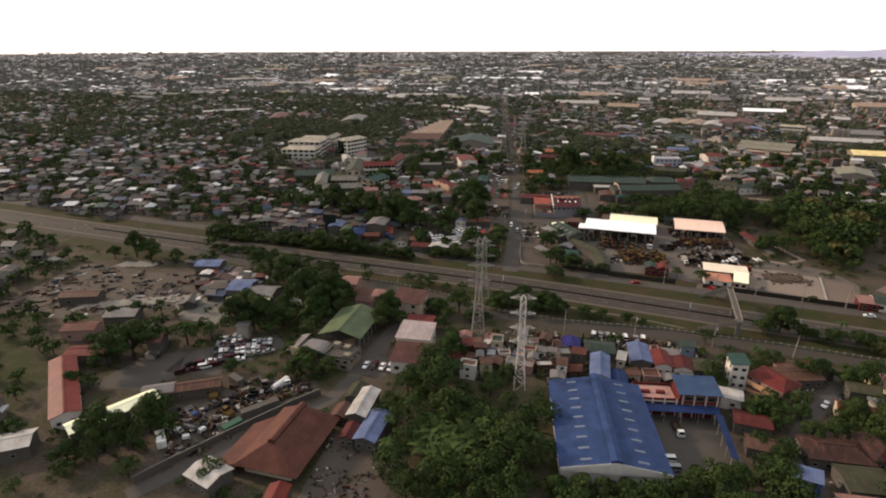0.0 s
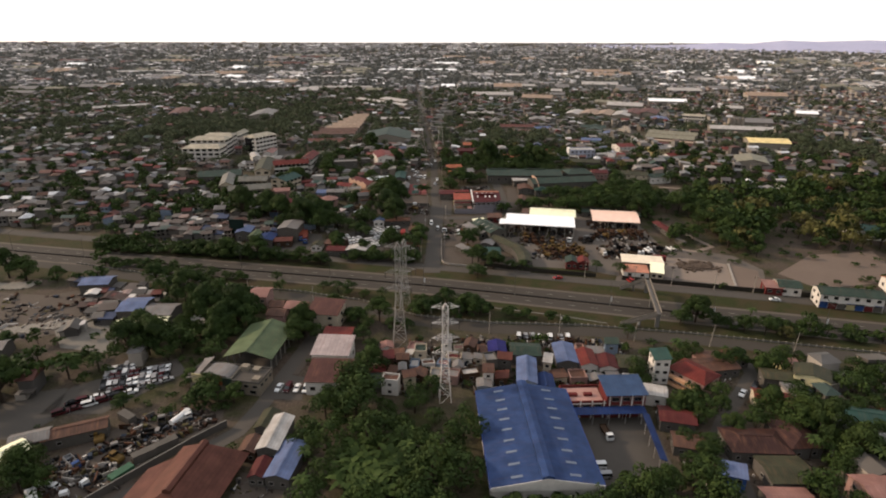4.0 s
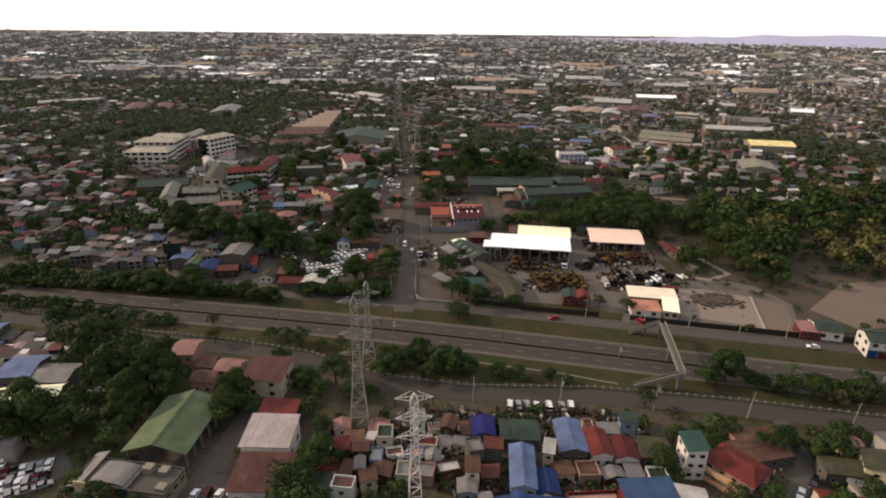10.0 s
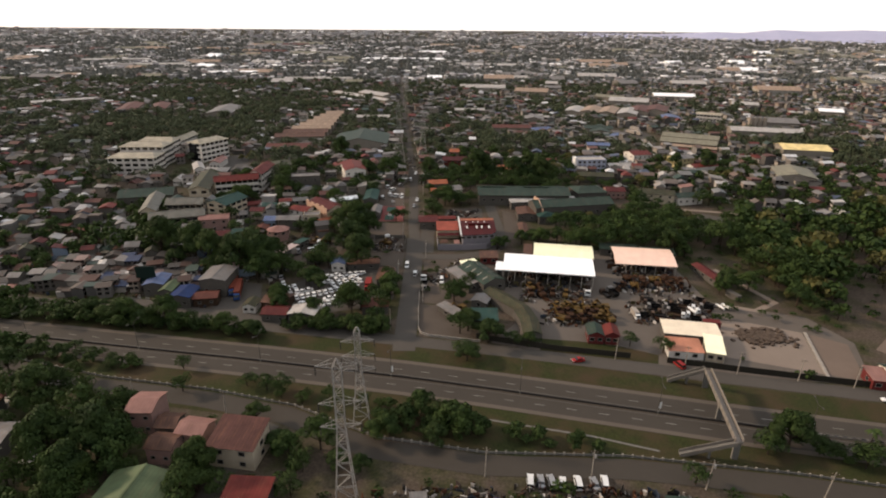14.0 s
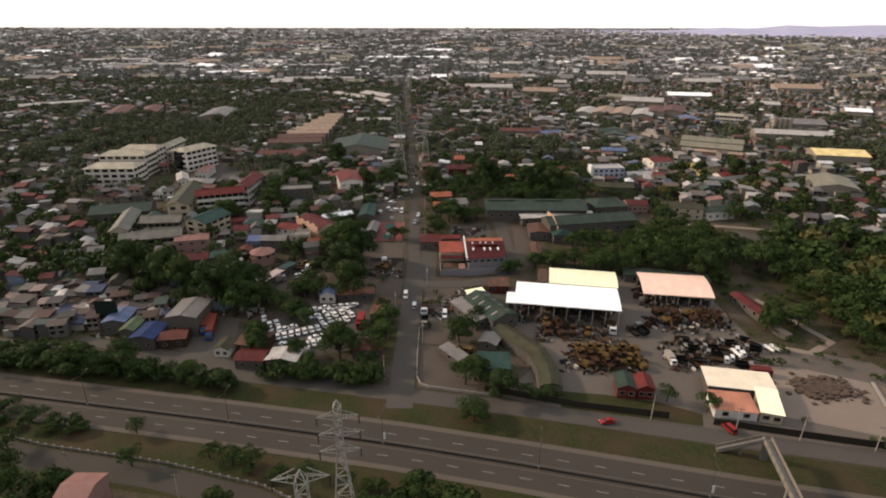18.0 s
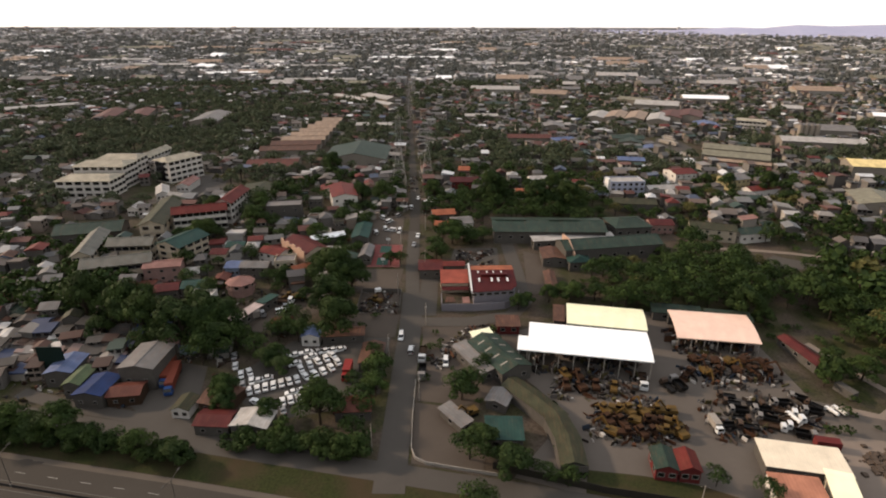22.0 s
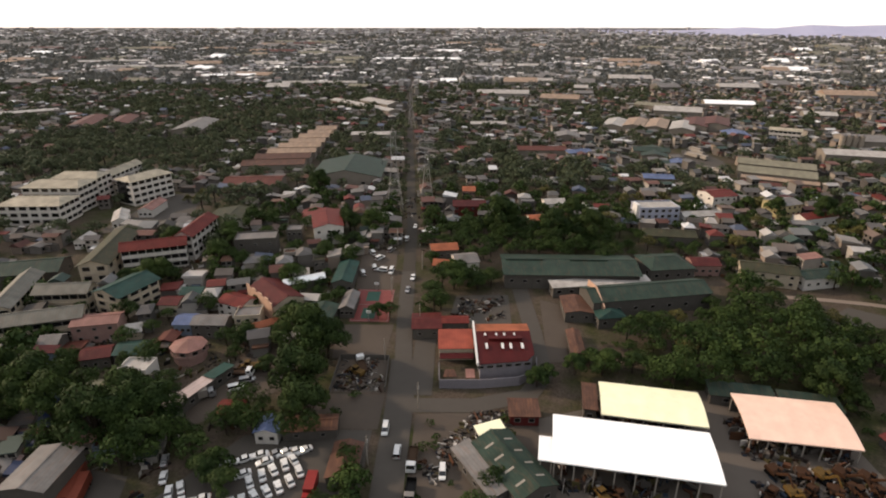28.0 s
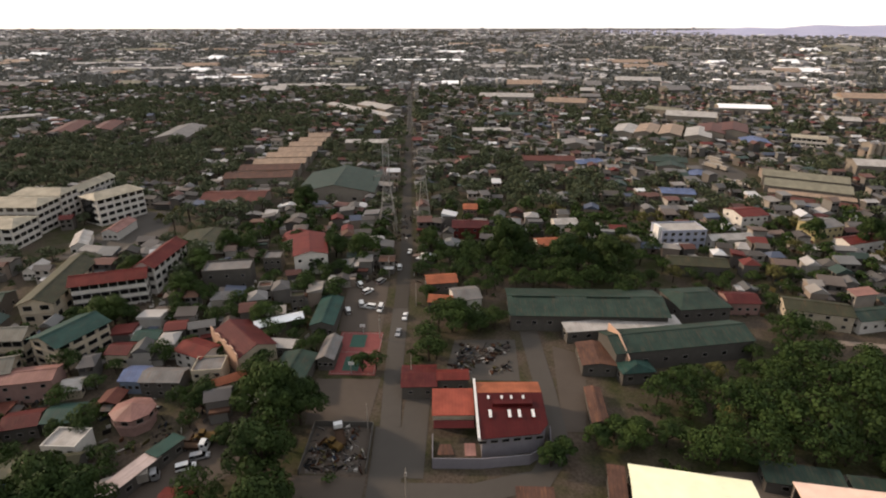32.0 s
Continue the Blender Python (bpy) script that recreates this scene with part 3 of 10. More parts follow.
def truck_proto(cab_paint, bed, bed_mat, length=8.0, name="truck"):
    """A truck that heads along its own y axis. bed: box, flat, tank or tipper."""
    root = thing(name, "", "truck")
    W = 2.4
    y0 = length / 2
    b = Builder()
    lofted(b, [[(-W / 2, y, 0.55), (W / 2, y, 0.55), (W / 2, y, t - 0.15), (W / 2 - 0.15, y, t), (-W / 2 + 0.15, y, t), (-W / 2, y, t - 0.15)] for y, t in ((y0 - 1.9, 2.7), (y0 - 0.5, 2.7), (y0 - 0.12, 1.7), (y0, 1.5))])
    b.part("cab", cab_paint, root)
    Builder().slab([(-1.05, y0 - 0.44, 2.6), (-1.05, y0 - 0.05, 1.75), (1.05, y0 - 0.05, 1.75), (1.05, y0 - 0.44, 2.6)], 0.05).part("windscreen", GLASS_CAR, root)
    for s in (-1, 1):
        Builder().box(s * (W / 2 + 0.01), y0 - 1.1, 1.7, 0.04, 0.8, 0.7).part("side_window", GLASS_CAR, root)
    Builder().box(0, -1.0, 0.6, 0.9, length - 2.2, 0.3).part("chassis", DARK_METAL, root)
    L = length - 2.2
    yc = -length / 2 + L / 2
    if bed == "box":
        n = int(L / 0.45)
        rows = []
        for k in range(n + 1):
            hw = 1.22 + 0.05 * (k % 2)
            y = yc - L / 2 + L * k / n
            rows.append([(-hw, y, 0.95), (hw, y, 0.95), (hw, y, 3.42), (-hw, y, 3.42)])
        c = lofted(Builder(), rows)
        c.part("cargo_box", bed_mat, root)
    elif bed == "tank":
        Builder().tube((0, yc - L / 2, 2.0), (0, yc + L / 2, 2.0), 1.1, n=12).part("tank", bed_mat, root)
    else:
        Builder().box(0, yc, 0.95, 2.4, L, 0.15).part("deck", bed_mat, root)
        hgt = 0.5 if bed == "flat" else 1.1
        for x, y, sx, sy in ((-1.2, yc, 0.08, L), (1.2, yc, 0.08, L), (0, yc - L / 2, 2.4, 0.08), (0, yc + L / 2, 2.4, 0.08)):
            Builder().box(x, y, 1.1, sx, sy, hgt).part("side_board", bed_mat, root)
    add_wheels(root, 0.5, 0.34, [(s * 1.0, q) for s in (-1, 1) for q in (y0 - 1.0, -y0 + 1.1, -y0 + 2.3)])
    return root


MACHINE_YELLOW = plain("dusty_yellow_machine_paint", (0.2, 0.125, 0.026), 0.65)
MACHINE_RUST = plain("rusty_machine_paint", (0.11, 0.055, 0.025), 0.8)


def excavator_proto(paint, reach=1.0):
    root = thing("excavator", "", "excavator")
    for s in (-1, 1):
        t = Builder()
        o = [(-1.7, 0.0), (1.7, 0.0), (2.0, 0.4), (1.7, 0.8), (-1.7, 0.8), (-2.0, 0.4)]
        t.solid([(s * 1.1 + k, y, z) for k in (-0.28, 0.28) for y, z in o], [tuple(range(6)), tuple(reversed(range(6, 12)))] + [(k, k + 6, (k + 1) % 6 + 6, (k + 1) % 6) for k in range(6)])
        t.part("track", BLACK_RUBBER, root)
    b = Builder()
    lofted(b, [[(-1.3, y, 0.95), (1.3, y, 0.95), (1.3, y, t), (-1.3, y, t)] for y, t in ((-2.2, 1.6), (-1.9, 2.1), (0.2, 2.0), (0.9, 1.6))])
    b.part("engine_housing", paint, root)
    cab = Builder()
    lofted(cab, [[(-1.25, y, 1.0), (-0.3, y, 1.0), (-0.35, y, t), (-1.2, y, t)] for y, t in ((0.1, 2.8), (1.1, 2.8), (1.5, 1.9))])
    c = cab.part("cab", paint, root)
    Builder().box(-0.78, 0.75, 1.75, 1.0, 1.25, 0.75).part("cab_glass", GLASS_CAR, c)
    Builder().beam((0.4, 0.8, 1.5), (0.4, 3.0 * reach, 4.2), 0.4, 0.55).part("boom", paint, root)
    Builder().beam((0.4, 3.0 * reach, 4.2), (0.4, 4.9 * reach, 1.6), 0.32, 0.4).part("stick", paint, root)
    k = Builder()
    y = 4.9 * reach
    lofted(k, [[(0.0, y + a, z), (0.8, y + a, z), (0.8, y + a + 0.7, z + 0.2), (0.0, y + a + 0.7, z + 0.2)] for a, z in ((0, 1.6), (-0.3, 0.9), (0.0, 0.35))])
    k.part("bucket", MACHINE_RUST, root)
    return root


def loader_proto(paint):
    root = thing("wheel_loader", "", "wheel loader")
    b = Builder()
    lofted(b, [[(-1.1, y, 0.9), (1.1, y, 0.9), (1.0, y, t), (-1.0, y, t)] for y, t in ((-2.8, 1.7), (-2.5, 2.1), (-0.3, 2.0), (0.2, 1.7))])
    b.part("engine_housing", paint, root)
    c = Builder().box(0, 0.1, 1.5, 1.5, 1.4, 1.75).part("cab", paint, root)
    Builder().box(0, 0.1, 2.2, 1.56, 1.46, 0.75).part("cab_glass", GLASS_CAR, c)
    Builder().box(0, 1.6, 0.7, 1.2, 1.6, 0.7).part("front_frame", paint, root)
    for s in (-1, 1):
        Builder().beam((s * 0.6, 0.9, 1.9), (s * 0.6, 3.3, 0.6), 0.2, 0.35).part("lift_arm", paint, root)
    k = Builder()
    lofted(k, [[(x, 3.1, 0.1), (x, 4.2, 0.1), (x, 3.5, 0.35), (x, 3.3, 1.1)] for x in (-1.35, 1.35)])
    k.part("bucket", MACHINE_RUST, root)
    add_wheels(root, 0.75, 0.55, [(s * 1.05, y) for s in (-1, 1) for y in (-1.6, 1.7)])
    return root


def container_proto(mat, length=6.0, name="shipping_container"):
    root = thing(name, "", "container")
    n = int(length / 0.3)
    rows = []
    for k in range(n + 1):
        hw = 1.2 + 0.05 * (k % 2)
        y = -length / 2 + length * k / n
        rows.append([(-hw, y, 0.05), (hw, y, 0.05), (hw, y, 2.55), (-hw, y, 2.55)])
    b = lofted(Builder(), rows)
    b.part("body", mat, root)
    for s in (-1, 1):
        Builder().box(s * 0.58, -length / 2 - 0.03, 0.2, 1.1, 0.07, 2.2).part("door", mat, root)
    return root


# Trees
LEAF_A = foliage("dark_green_leaves", (0.011, 0.023, 0.008), (0.056, 0.082, 0.02))
LEAF_B = foliage("mid_green_leaves", (0.012, 0.025, 0.008), (0.06, 0.09, 0.021))
LEAF_C = foliage("olive_dry_leaves", (0.045, 0.045, 0.016), (0.13, 0.12, 0.04))
BARK = plain("grey_brown_bark", (0.1, 0.075, 0.055), 0.95, 0.0, 0.4, 1.5)


def leaf_cloud(rng, lobes, count, size, b=None):
    """Small leaf clumps scattered over and in a few uneven lobes (centre, radii)."""
    b = b or Builder()
    weights = np.array([r[0] * r[1] for _, r in lobes])
    pick = rng.choice(len(lobes), count, p=weights / weights.sum())
    d = rng.normal(size=(count, 3))
    d /= np.linalg.norm(d, axis=1)[:, None]
    d[:, 2] = np.where(d[:, 2] < -0.35, -d[:, 2] * 0.6, d[:, 2])
    dist = rng.uniform(0.74, 1.06, count) ** 0.7
    for k in range(count):
        c, r = lobes[pick[k]]
        p = np.array(c) + d[k] * np.array(r) * dist[k]
        n = d[k] * 0.9 + rng.normal(size=3) * 0.27
        n /= np.linalg.norm(n)
        u = np.cross(n, rng.normal(size=3))
        u /= np.linalg.norm(u)
        v = np.cross(n, u)
        s = size * rng.uniform(0.6, 1.35)
        q = s * rng.uniform(0.7, 0.95)
        b.face(p - u * s * 0.85, p + u * s * 0.5 + v * q, p + u * s * 0.45 - v * q)
    return b


def tree_proto(seed, height, spread, leaf, count=520, size=0.62, trunk=0.35):
    """A broad tree: tapered trunk, limbs, and a crown of leaf clumps in uneven lobes."""
    rng = np.random.default_rng(seed)
    root = thing("tree", "", "tree")
    b = Builder()
    fork = height * rng.uniform(0.28, 0.36)
    b.tube((0, 0, -0.6), (0.1, 0, fork), trunk, trunk * 0.7, 7)
    lobes = []
    n = int(rng.integers(10, 14))
    for k in range(n):
        a = 2.4 * k + rng.uniform(-0.4, 0.4)
        out = spread * (0.18 + 0.56 * k / n) * rng.uniform(0.85, 1.15) if k else 0.0
        z = height * (0.8 - 0.42 * (k / n) ** 1.5) * rng.uniform(0.88, 1.06) if k else height * 0.8
        r = spread * rng.uniform(0.24, 0.4)
        lobes.append(((out * math.cos(a), out * math.sin(a), z), (r, r, min(r * rng.uniform(0.75, 1.05), height - z + 0.4))))
        b.tube((0.1, 0, fork - 0.2), (out * math.cos(a) * 0.8, out * math.sin(a) * 0.8, z), trunk * 0.5, 0.06, 5)
    b.part("trunk", BARK, root)
    leaf_cloud(rng, lobes, count, size).part("crown", leaf, root)
    return root


def palm_proto(seed, height, leaf):
    rng = np.random.default_rng(seed)
    root = thing("palm", "", "palm")
    b = Builder()
    b.tube((0, 0, -0.5), (0.3, 0.1, height * 0.55), 0.18, 0.14, 6)
    b.tube((0.3, 0.1, height * 0.54), (0.5, 0.2, height), 0.14, 0.11, 6)
    b.part("trunk", BARK, root)
    for k in range(13):
        f = Builder()
        a, e = k * 2.4, rng.uniform(-0.1, 0.75)
        c, s = math.cos(a), math.sin(a)
        prev = Vector((0.5, 0.2, height))
        L = height * 0.16 + 1.6
        for j in range(4):
            step = Vector((c * math.cos(e), s * math.cos(e), math.sin(e))) * L / 4
            nxt = prev + step
            side = Vector((-s, c, 0)) * (0.42 if j < 3 else 0.15)
            f.face(prev - side, nxt - side * 0.8, nxt, prev).face(prev, nxt, nxt + side * 0.8, prev + side)
            prev, e = nxt, e - 0.45
        f.part("frond", leaf, root)
    return root


def banana_proto(seed):
    rng = np.random.default_rng(seed)
    root = thing("banana_plant", "", "banana plant")
    Builder().tube((0, 0, -0.3), (0.1, 0, 2.2), 0.16, 0.1, 6).part("trunk", LEAF_C, root)
    for k in range(9):
        a, e = k * 2.39, rng.uniform(0.5, 1.2)
        c, s = math.cos(a), math.sin(a)
        prev = Vector((0.1, 0, 2.1))
        f = Builder()
        for j in range(4):
            nxt = prev + Vector((c * math.cos(e), s * math.cos(e), math.sin(e))) * 0.75
            w0, w1 = (0.12, 0.38, 0.42, 0.3)[j], (0.38, 0.42, 0.3, 0.05)[j]
            f.face(prev - Vector((-s, c, 0)) * w0, nxt - Vector((-s, c, 0)) * w1, nxt, prev).face(prev, nxt, nxt + Vector((-s, c, 0)) * w1, prev + Vector((-s, c, 0)) * w0)
            prev, e = nxt, e - 0.4
        f.part("leaf", LEAF_B, root)
    return root


PYLON_STEEL = plain("dull_pylon_steel", (0.4, 0.385, 0.36), 0.6, 0.2)
BRIGHT_STEEL = plain("bright_pylon_steel", (0.72, 0.68, 0.64), 0.55, 0.1)


def lattice_pylon(x, y, height, turn, base=3.4, top=1.2, arms=(0.62, 0.76, 0.9), reach=5.5, steel=PYLON_STEEL):
    """A lattice mast: four legs, crossed braces in panels, cross arms with insulator strings."""
    root = thing("transmission_tower", ("pale" if steel is BRIGHT_STEEL else "grey") + " galvanised lattice power transmission tower", "power pylon", "power pylons", at=on_ground(x, y, turn))
    take(x, y, base * 2 + 1, base * 2 + 1, turn)
    waist = 0.55

    def half(f):
        return base + (top - base) * min(1.0, max(0.0, f) / waist) ** 0.8 if f < waist else top

    def corner(k, f):
        s = half(f)
        return ((-s, -s, f * height), (s, -s, f * height), (s, s, f * height), (-s, s, f * height))[k % 4]

    levels = [-0.02, 0.09, 0.18, 0.27, 0.35, 0.42, 0.49, 0.55, 0.6, 0.65, 0.7, 0.75, 0.8, 0.85, 0.9, 0.95]
    for k in range(4):
        for name_, f0, f1 in (("lower_leg", -0.02, 0.27), ("middle_leg", 0.27, 0.55), ("upper_leg", 0.55, 0.95)):
            Builder().beam(corner(k, f0), corner(k, f1), 0.18).part(name_, steel, root)
        Builder().beam(corner(k, 0.95), (0, 0, height), 0.16).part("peak_bar", steel, root)
    far = Builder()
    for k in range(4):
        for f0, f1 in zip(levels, levels[1:]):
            zig = levels.index(f0) % 2
            for p, q, t in ((corner(k + zig, f0), corner(k + 1 - zig, f1), 0.11), (corner(k, f1), corner(k + 1, f1), 0.08)):
                if y < 210:
                    Builder().beam(p, q, t).part("brace", steel, root)
                else:
                    far.beam(p, q, t)
    if far.v:
        tagged(far.part("lattice", steel, root), "crossed steel braces", kind="stuff")
    for f in arms:
        for s in (-1, 1):
            arm = Builder()
            z, tip = f * height, (s * reach, 0, f * height + 0.2)
            for q in (-1, 1):
                arm.beam((s * top, q * top, z), tip, 0.1).beam((s * top, q * top, z + 1.3), tip, 0.09)
                for m in (0.3, 0.6):
                    p = Vector((s * top, q * top, z)).lerp(Vector(tip), m)
                    arm.beam(p, Vector((s * top, q * top, z + 1.3)).lerp(Vector(tip), m), 0.07)
                    arm.beam(p, Vector((s * top, -q * top, z)).lerp(Vector(tip), m), 0.07)
            a = arm.part("cross_arm", steel, root)
            # one ribbed string: rings of changing width, joined end to end
            ins = lofted(Builder(), [[(tip[0] + (0.2 if m % 2 else 0.08) * math.cos(1.047 * q), (0.2 if m % 2 else 0.08) * math.sin(1.047 * q), tip[2] - 2.3 + m * 0.14) for q in range(6)] for m in range(17)])
            ins.part("insulator", DARK_METAL, a)
    return root


# ---- blue warehouse and its yard ----


def blue_warehouse():
    plan = (22.7, 140.4, 27.0, 39.6, 3.6)
    cx, cy, w, d, turn = plan
    root = thing("warehouse", "large warehouse with a deep blue metal roof and raised ridge vent", "warehouse", at=pose(cx, cy, gz(cy), 0, 0, turn))
    take(*plan)
    h, rise = 6.6, 2.4
    o = [(-w / 2, -1), (w / 2, -1), (w / 2, h), (0, h + rise), (-w / 2, h)]
    Builder().solid([(x, y, z) for y in (d / 2, -d / 2) for x, z in o], ((4, 3, 2, 1, 0), (5, 6, 7, 8, 9), (0, 1, 6, 5), (1, 2, 7, 6), (2, 3, 8, 7), (3, 4, 9, 8), (4, 0, 5, 9))).part("wall", WHITE_WALL, root)
    mat = roof_sheet("deep_blue_warehouse_roof", (0.055, 0.105, 0.235), 0.1, 0.5, 0.6, axis="Y")
    W, D = w / 2 + 0.6, d / 2 + 0.5
    slope = (rise + 0.1) / W
    for s in (-1, 1):
        r = Builder().slab([(s * W, -D * s, h - 0.1), (s * W, D * s, h - 0.1), (0, D * s, h + rise), (0, -D * s, h + rise)], 0.14).part("roof_slope", mat, root)
        for k in range(9):
            y = -D + 2.6 + k * (2 * D - 5) / 8
            sk = Builder()
            x0, x1 = s * W * 0.42, s * W * 0.62
            sk.slab([(x0, y - 0.4, h + rise - abs(x0) * slope + 0.06), (x1, y - 0.4, h + rise - abs(x1) * slope + 0.06), (x1, y + 0.4, h + rise - abs(x1) * slope + 0.06), (x0, y + 0.4, h + rise - abs(x0) * slope + 0.06)][::s], 0.05)
            sk.part("skylight", plain("dusty_skylight_panel", (0.22, 0.26, 0.33), 0.4), r)
        gut = Builder().box(s * (W + 0.1), 0, h - 0.35, 0.25, 2 * D, 0.25)
        gut.part("gutter", plain("blue_gutter", (0.05, 0.1, 0.3), 0.5), root)
    vent = Builder()
    vent.solid([(x, y, z) for y in (D, -D) for x, z in ((-1.5, h + rise - 0.3), (1.5, h + rise - 0.3), (1.5, h + rise + 0.7), (0, h + rise + 1.15), (-1.5, h + rise + 0.7))],
               ((4, 3, 2, 1, 0), (5, 6, 7, 8, 9), (0, 1, 6, 5), (1, 2, 7, 6), (2, 3, 8, 7), (3, 4, 9, 8), (4, 0, 5, 9)))
    vent.part("ridge_vent", mat, root)
    f = Builder().solid([(-W, -D - 0.12, h - 0.9), (W, -D - 0.12, h - 0.9), (W, -D - 0.12, h + 0.15), (0, -D - 0.12, h + rise + 0.25), (-W, -D - 0.12, h + 0.15),
                         (-W, -D, h - 0.9), (W, -D, h - 0.9), (W, -D, h + 0.15), (0, -D, h + rise + 0.25), (-W, -D, h + 0.15)],
                        ((0, 1, 2, 3, 4), (9, 8, 7, 6, 5), (2, 7, 8, 3), (3, 8, 9, 4), (0, 5, 6, 1), (1, 6, 7, 2), (4, 9, 5, 0)))
    f.part("fascia", WHITE_WALL, root)
    for k in range(7):
        add_window(root, -w / 2, -d / 2 + 3 + k * 5.5, 3.4, -90, 1.8, 1.2)
    for k in range(4):
        door = Builder().box(w / 2 + 0.06, -d / 2 + 6 + k * 9, 0, 0.12, 4, 4.2).part("roller_door", GALVANISED, root)
        for j in range(8):
            Builder().box(w / 2 + 0.13, -d / 2 + 6 + k * 9, 0.25 + j * 0.5, 0.05, 3.9, 0.1).part("slat", GALVANISED, door)


blue_warehouse()
patch([(37, 157.5), (61, 158.5), (60.5, 133), (56, 122), (38, 120)], 0.1, "ground_loading_yard", OLD_CONCRETE, "stained concrete loading yard beside the blue warehouse")
take(48, 140, 24, 38)


def annex():
    root = thing("office_annex", "red and pink office annex with a blue roof and terrace", "building", at=pose(46.8, 157.6, gz(157), 0, 0, 4.0))
    take(46.8, 160, 25, 14, 4)
    red, pink = RED_WALL, plain("faded_pink_terrace", (0.5, 0.3, 0.25), 0.85)
    Builder().box(-6.3, 2.6, -1, 12.2, 8.6, 6.2).part("terrace_wall", red, root)
    Builder().box(-6.3, 2.6, 5.2, 11.4, 7.8, 0.12).part("terrace_floor", pink, root)
    for x, y, sx, sy in ((-6.3, -1.6, 12.4, 0.25), (-6.3, 6.8, 12.4, 0.25), (-12.4, 2.6, 0.25, 8.4)):
        Builder().box(x, y, 5.2, sx, sy, 0.95).part("parapet", red, root)
    for k in range(4):
        Builder().box(-11.5 + k * 3.6, -1.72, 0, 0.35, 0.3, 6.15).part("pillar", WHITE_WALL, root)
    for z in (3.1, 5.1):
        Builder().box(-6.3, -1.74, z, 12.3, 0.22, 0.25).part("floor_band", WHITE_WALL, root)
    Builder().box(5.9, 2.0, -1, 12.0, 8.0, 9.4).part("tower_wall", red, root)
    Builder().slab([(-0.6, -2.8, 8.5), (12.4, -2.8, 8.5), (12.4, 6.8, 9.6), (-0.6, 6.8, 9.6)], 0.16).part("roof", roof_sheet("pale_blue_annex_roof", (0.08, 0.14, 0.25), 0.08), root)
    for k in range(4):
        Builder().box(0.9 + k * 3.4, -2.12, 0, 0.32, 0.26, 8.3).part("pillar", WHITE_WALL, root)
    for x, z in [(2.6 + 3.4 * k, zz) for k in range(3) for zz in (3.2, 6.0)]:
        add_window(root, x, -2.0, z, 0, 2.2, 1.4)
    for k in range(3):
        add_window(root, -9.7 + 3.6 * k, -1.7, 3.5, 0, 2.2, 1.3)
    for k in range(2):
        Builder().box(-9.2 + 4.6 * k, 2.4, 5.3, 2.6, 1.2, 0.8).part("roof_table", RED_WALL, root)


annex()


def loading_canopy(x0, y0, x1, y1, width, label):
    L = math.hypot(x1 - x0, y1 - y0)
    root = thing("canopy", label, "canopy", "yard canopies", at=pose(x0, y0, gz(y0), 0, 0, math.degrees(math.atan2(y1 - y0, x1 - x0))))
    Builder().slab([(0, 0, 4.0), (L, 0, 4.0), (L, width, 4.7), (0, width, 4.7)], 0.12).part("roof", R_BLUE, root)
    for k in range(int(L / 5) + 1):
        for y in (0.2, width - 0.2):
            Builder().tube((min(k * 5 + 0.3, L - 0.2), y, -1), (min(k * 5 + 0.3, L - 0.2), y, 4.0), 0.09, n=6).part("post", GALVANISED, root)


loading_canopy(37.0, 151.6, 58.5, 153.0, 2.8, "narrow blue metal loading canopy along the annex")
loading_canopy(57.8, 133.0, 59.0, 153.0, 2.2, "narrow blue metal canopy along the yard wall")

# ---- market shanties between the pylons and the service road ----


def cottage(label, nl, nr, fl, h, roof_mat, wall_mat, axis="y", rise=1.0, roof="gable", cols=(2, 1), storeys=1, name="house", hip=0.0, over=0.4):
    root = building(name, label, "house", square(nl, nr, fl), h, roof, rise, axis, roof_mat, wall_mat, storeys, cols, over, hip, (1.2, 1.0), sides="fl")
    return root


cottage("small house with a violet blue metal roof", (13, 186), (19, 186), (13, 193.5), 3.6, R_PURPLE, GREY_WALL)
cottage("low house with a dull green metal roof", (20.5, 184.5), (31, 184), (21, 192.5), 3.8, R_GREEN, GREY_WALL, "x")
cottage("two storey house with a faded blue metal roof", (21, 165.5), (27, 165), (22.5, 180), 5.6, R_LIGHTBLUE, BLUE_WALL, storeys=2)
cottage("low house with a bright blue metal roof", (27.8, 165.5), (33, 165.8), (28.5, 173), 3.6, R_BLUE, GREY_WALL)
cottage("house with a mid blue metal roof", (36, 179), (43, 179), (36.5, 191.5), 4.4, R_LIGHTBLUE, GREY_WALL)
cottage("house with red and white roof sheets", (44, 177.5), (49.5, 177.5), (44, 187.5), 4.4, R_RED, WHITE_WALL)
cottage("house with a red and brown metal roof", (50, 177), (56, 176.5), (50.5, 185), 4.0, R_DARKRED, WHITE_WALL)
rh = cottage("red roofed house with orange balcony walls", (72.5, 175.5), (80, 165.5), (80, 181.2), 5.6, R_RED, PINK_WALL, "x", 1.8, cols=(4, 1), storeys=2, hip=3.0)
for z in (0.2, 2.9):
    Builder().box(0, -5.5, z, 12.2, 1.3, 0.95).part("balcony", plain("peach_balcony_wall", (0.62, 0.38, 0.22), 0.8), rh)
Builder().box(0, -5.3, 2.5, 12.2, 1.7, 0.16).part("balcony_floor", CONCRETE, rh)
cottage("narrow tall white house", (67, 174), (72, 174), (68, 181), 9.0, R_TEAL, WHITE_WALL, "y", 0.8, "shed", (2, 2), 3)
cottage("long low house with rusted roof sheets", (84, 176), (98, 179), (82.5, 184), 3.4, R_RUST, GREY_WALL, "x", 0.8, cols=(4, 1))
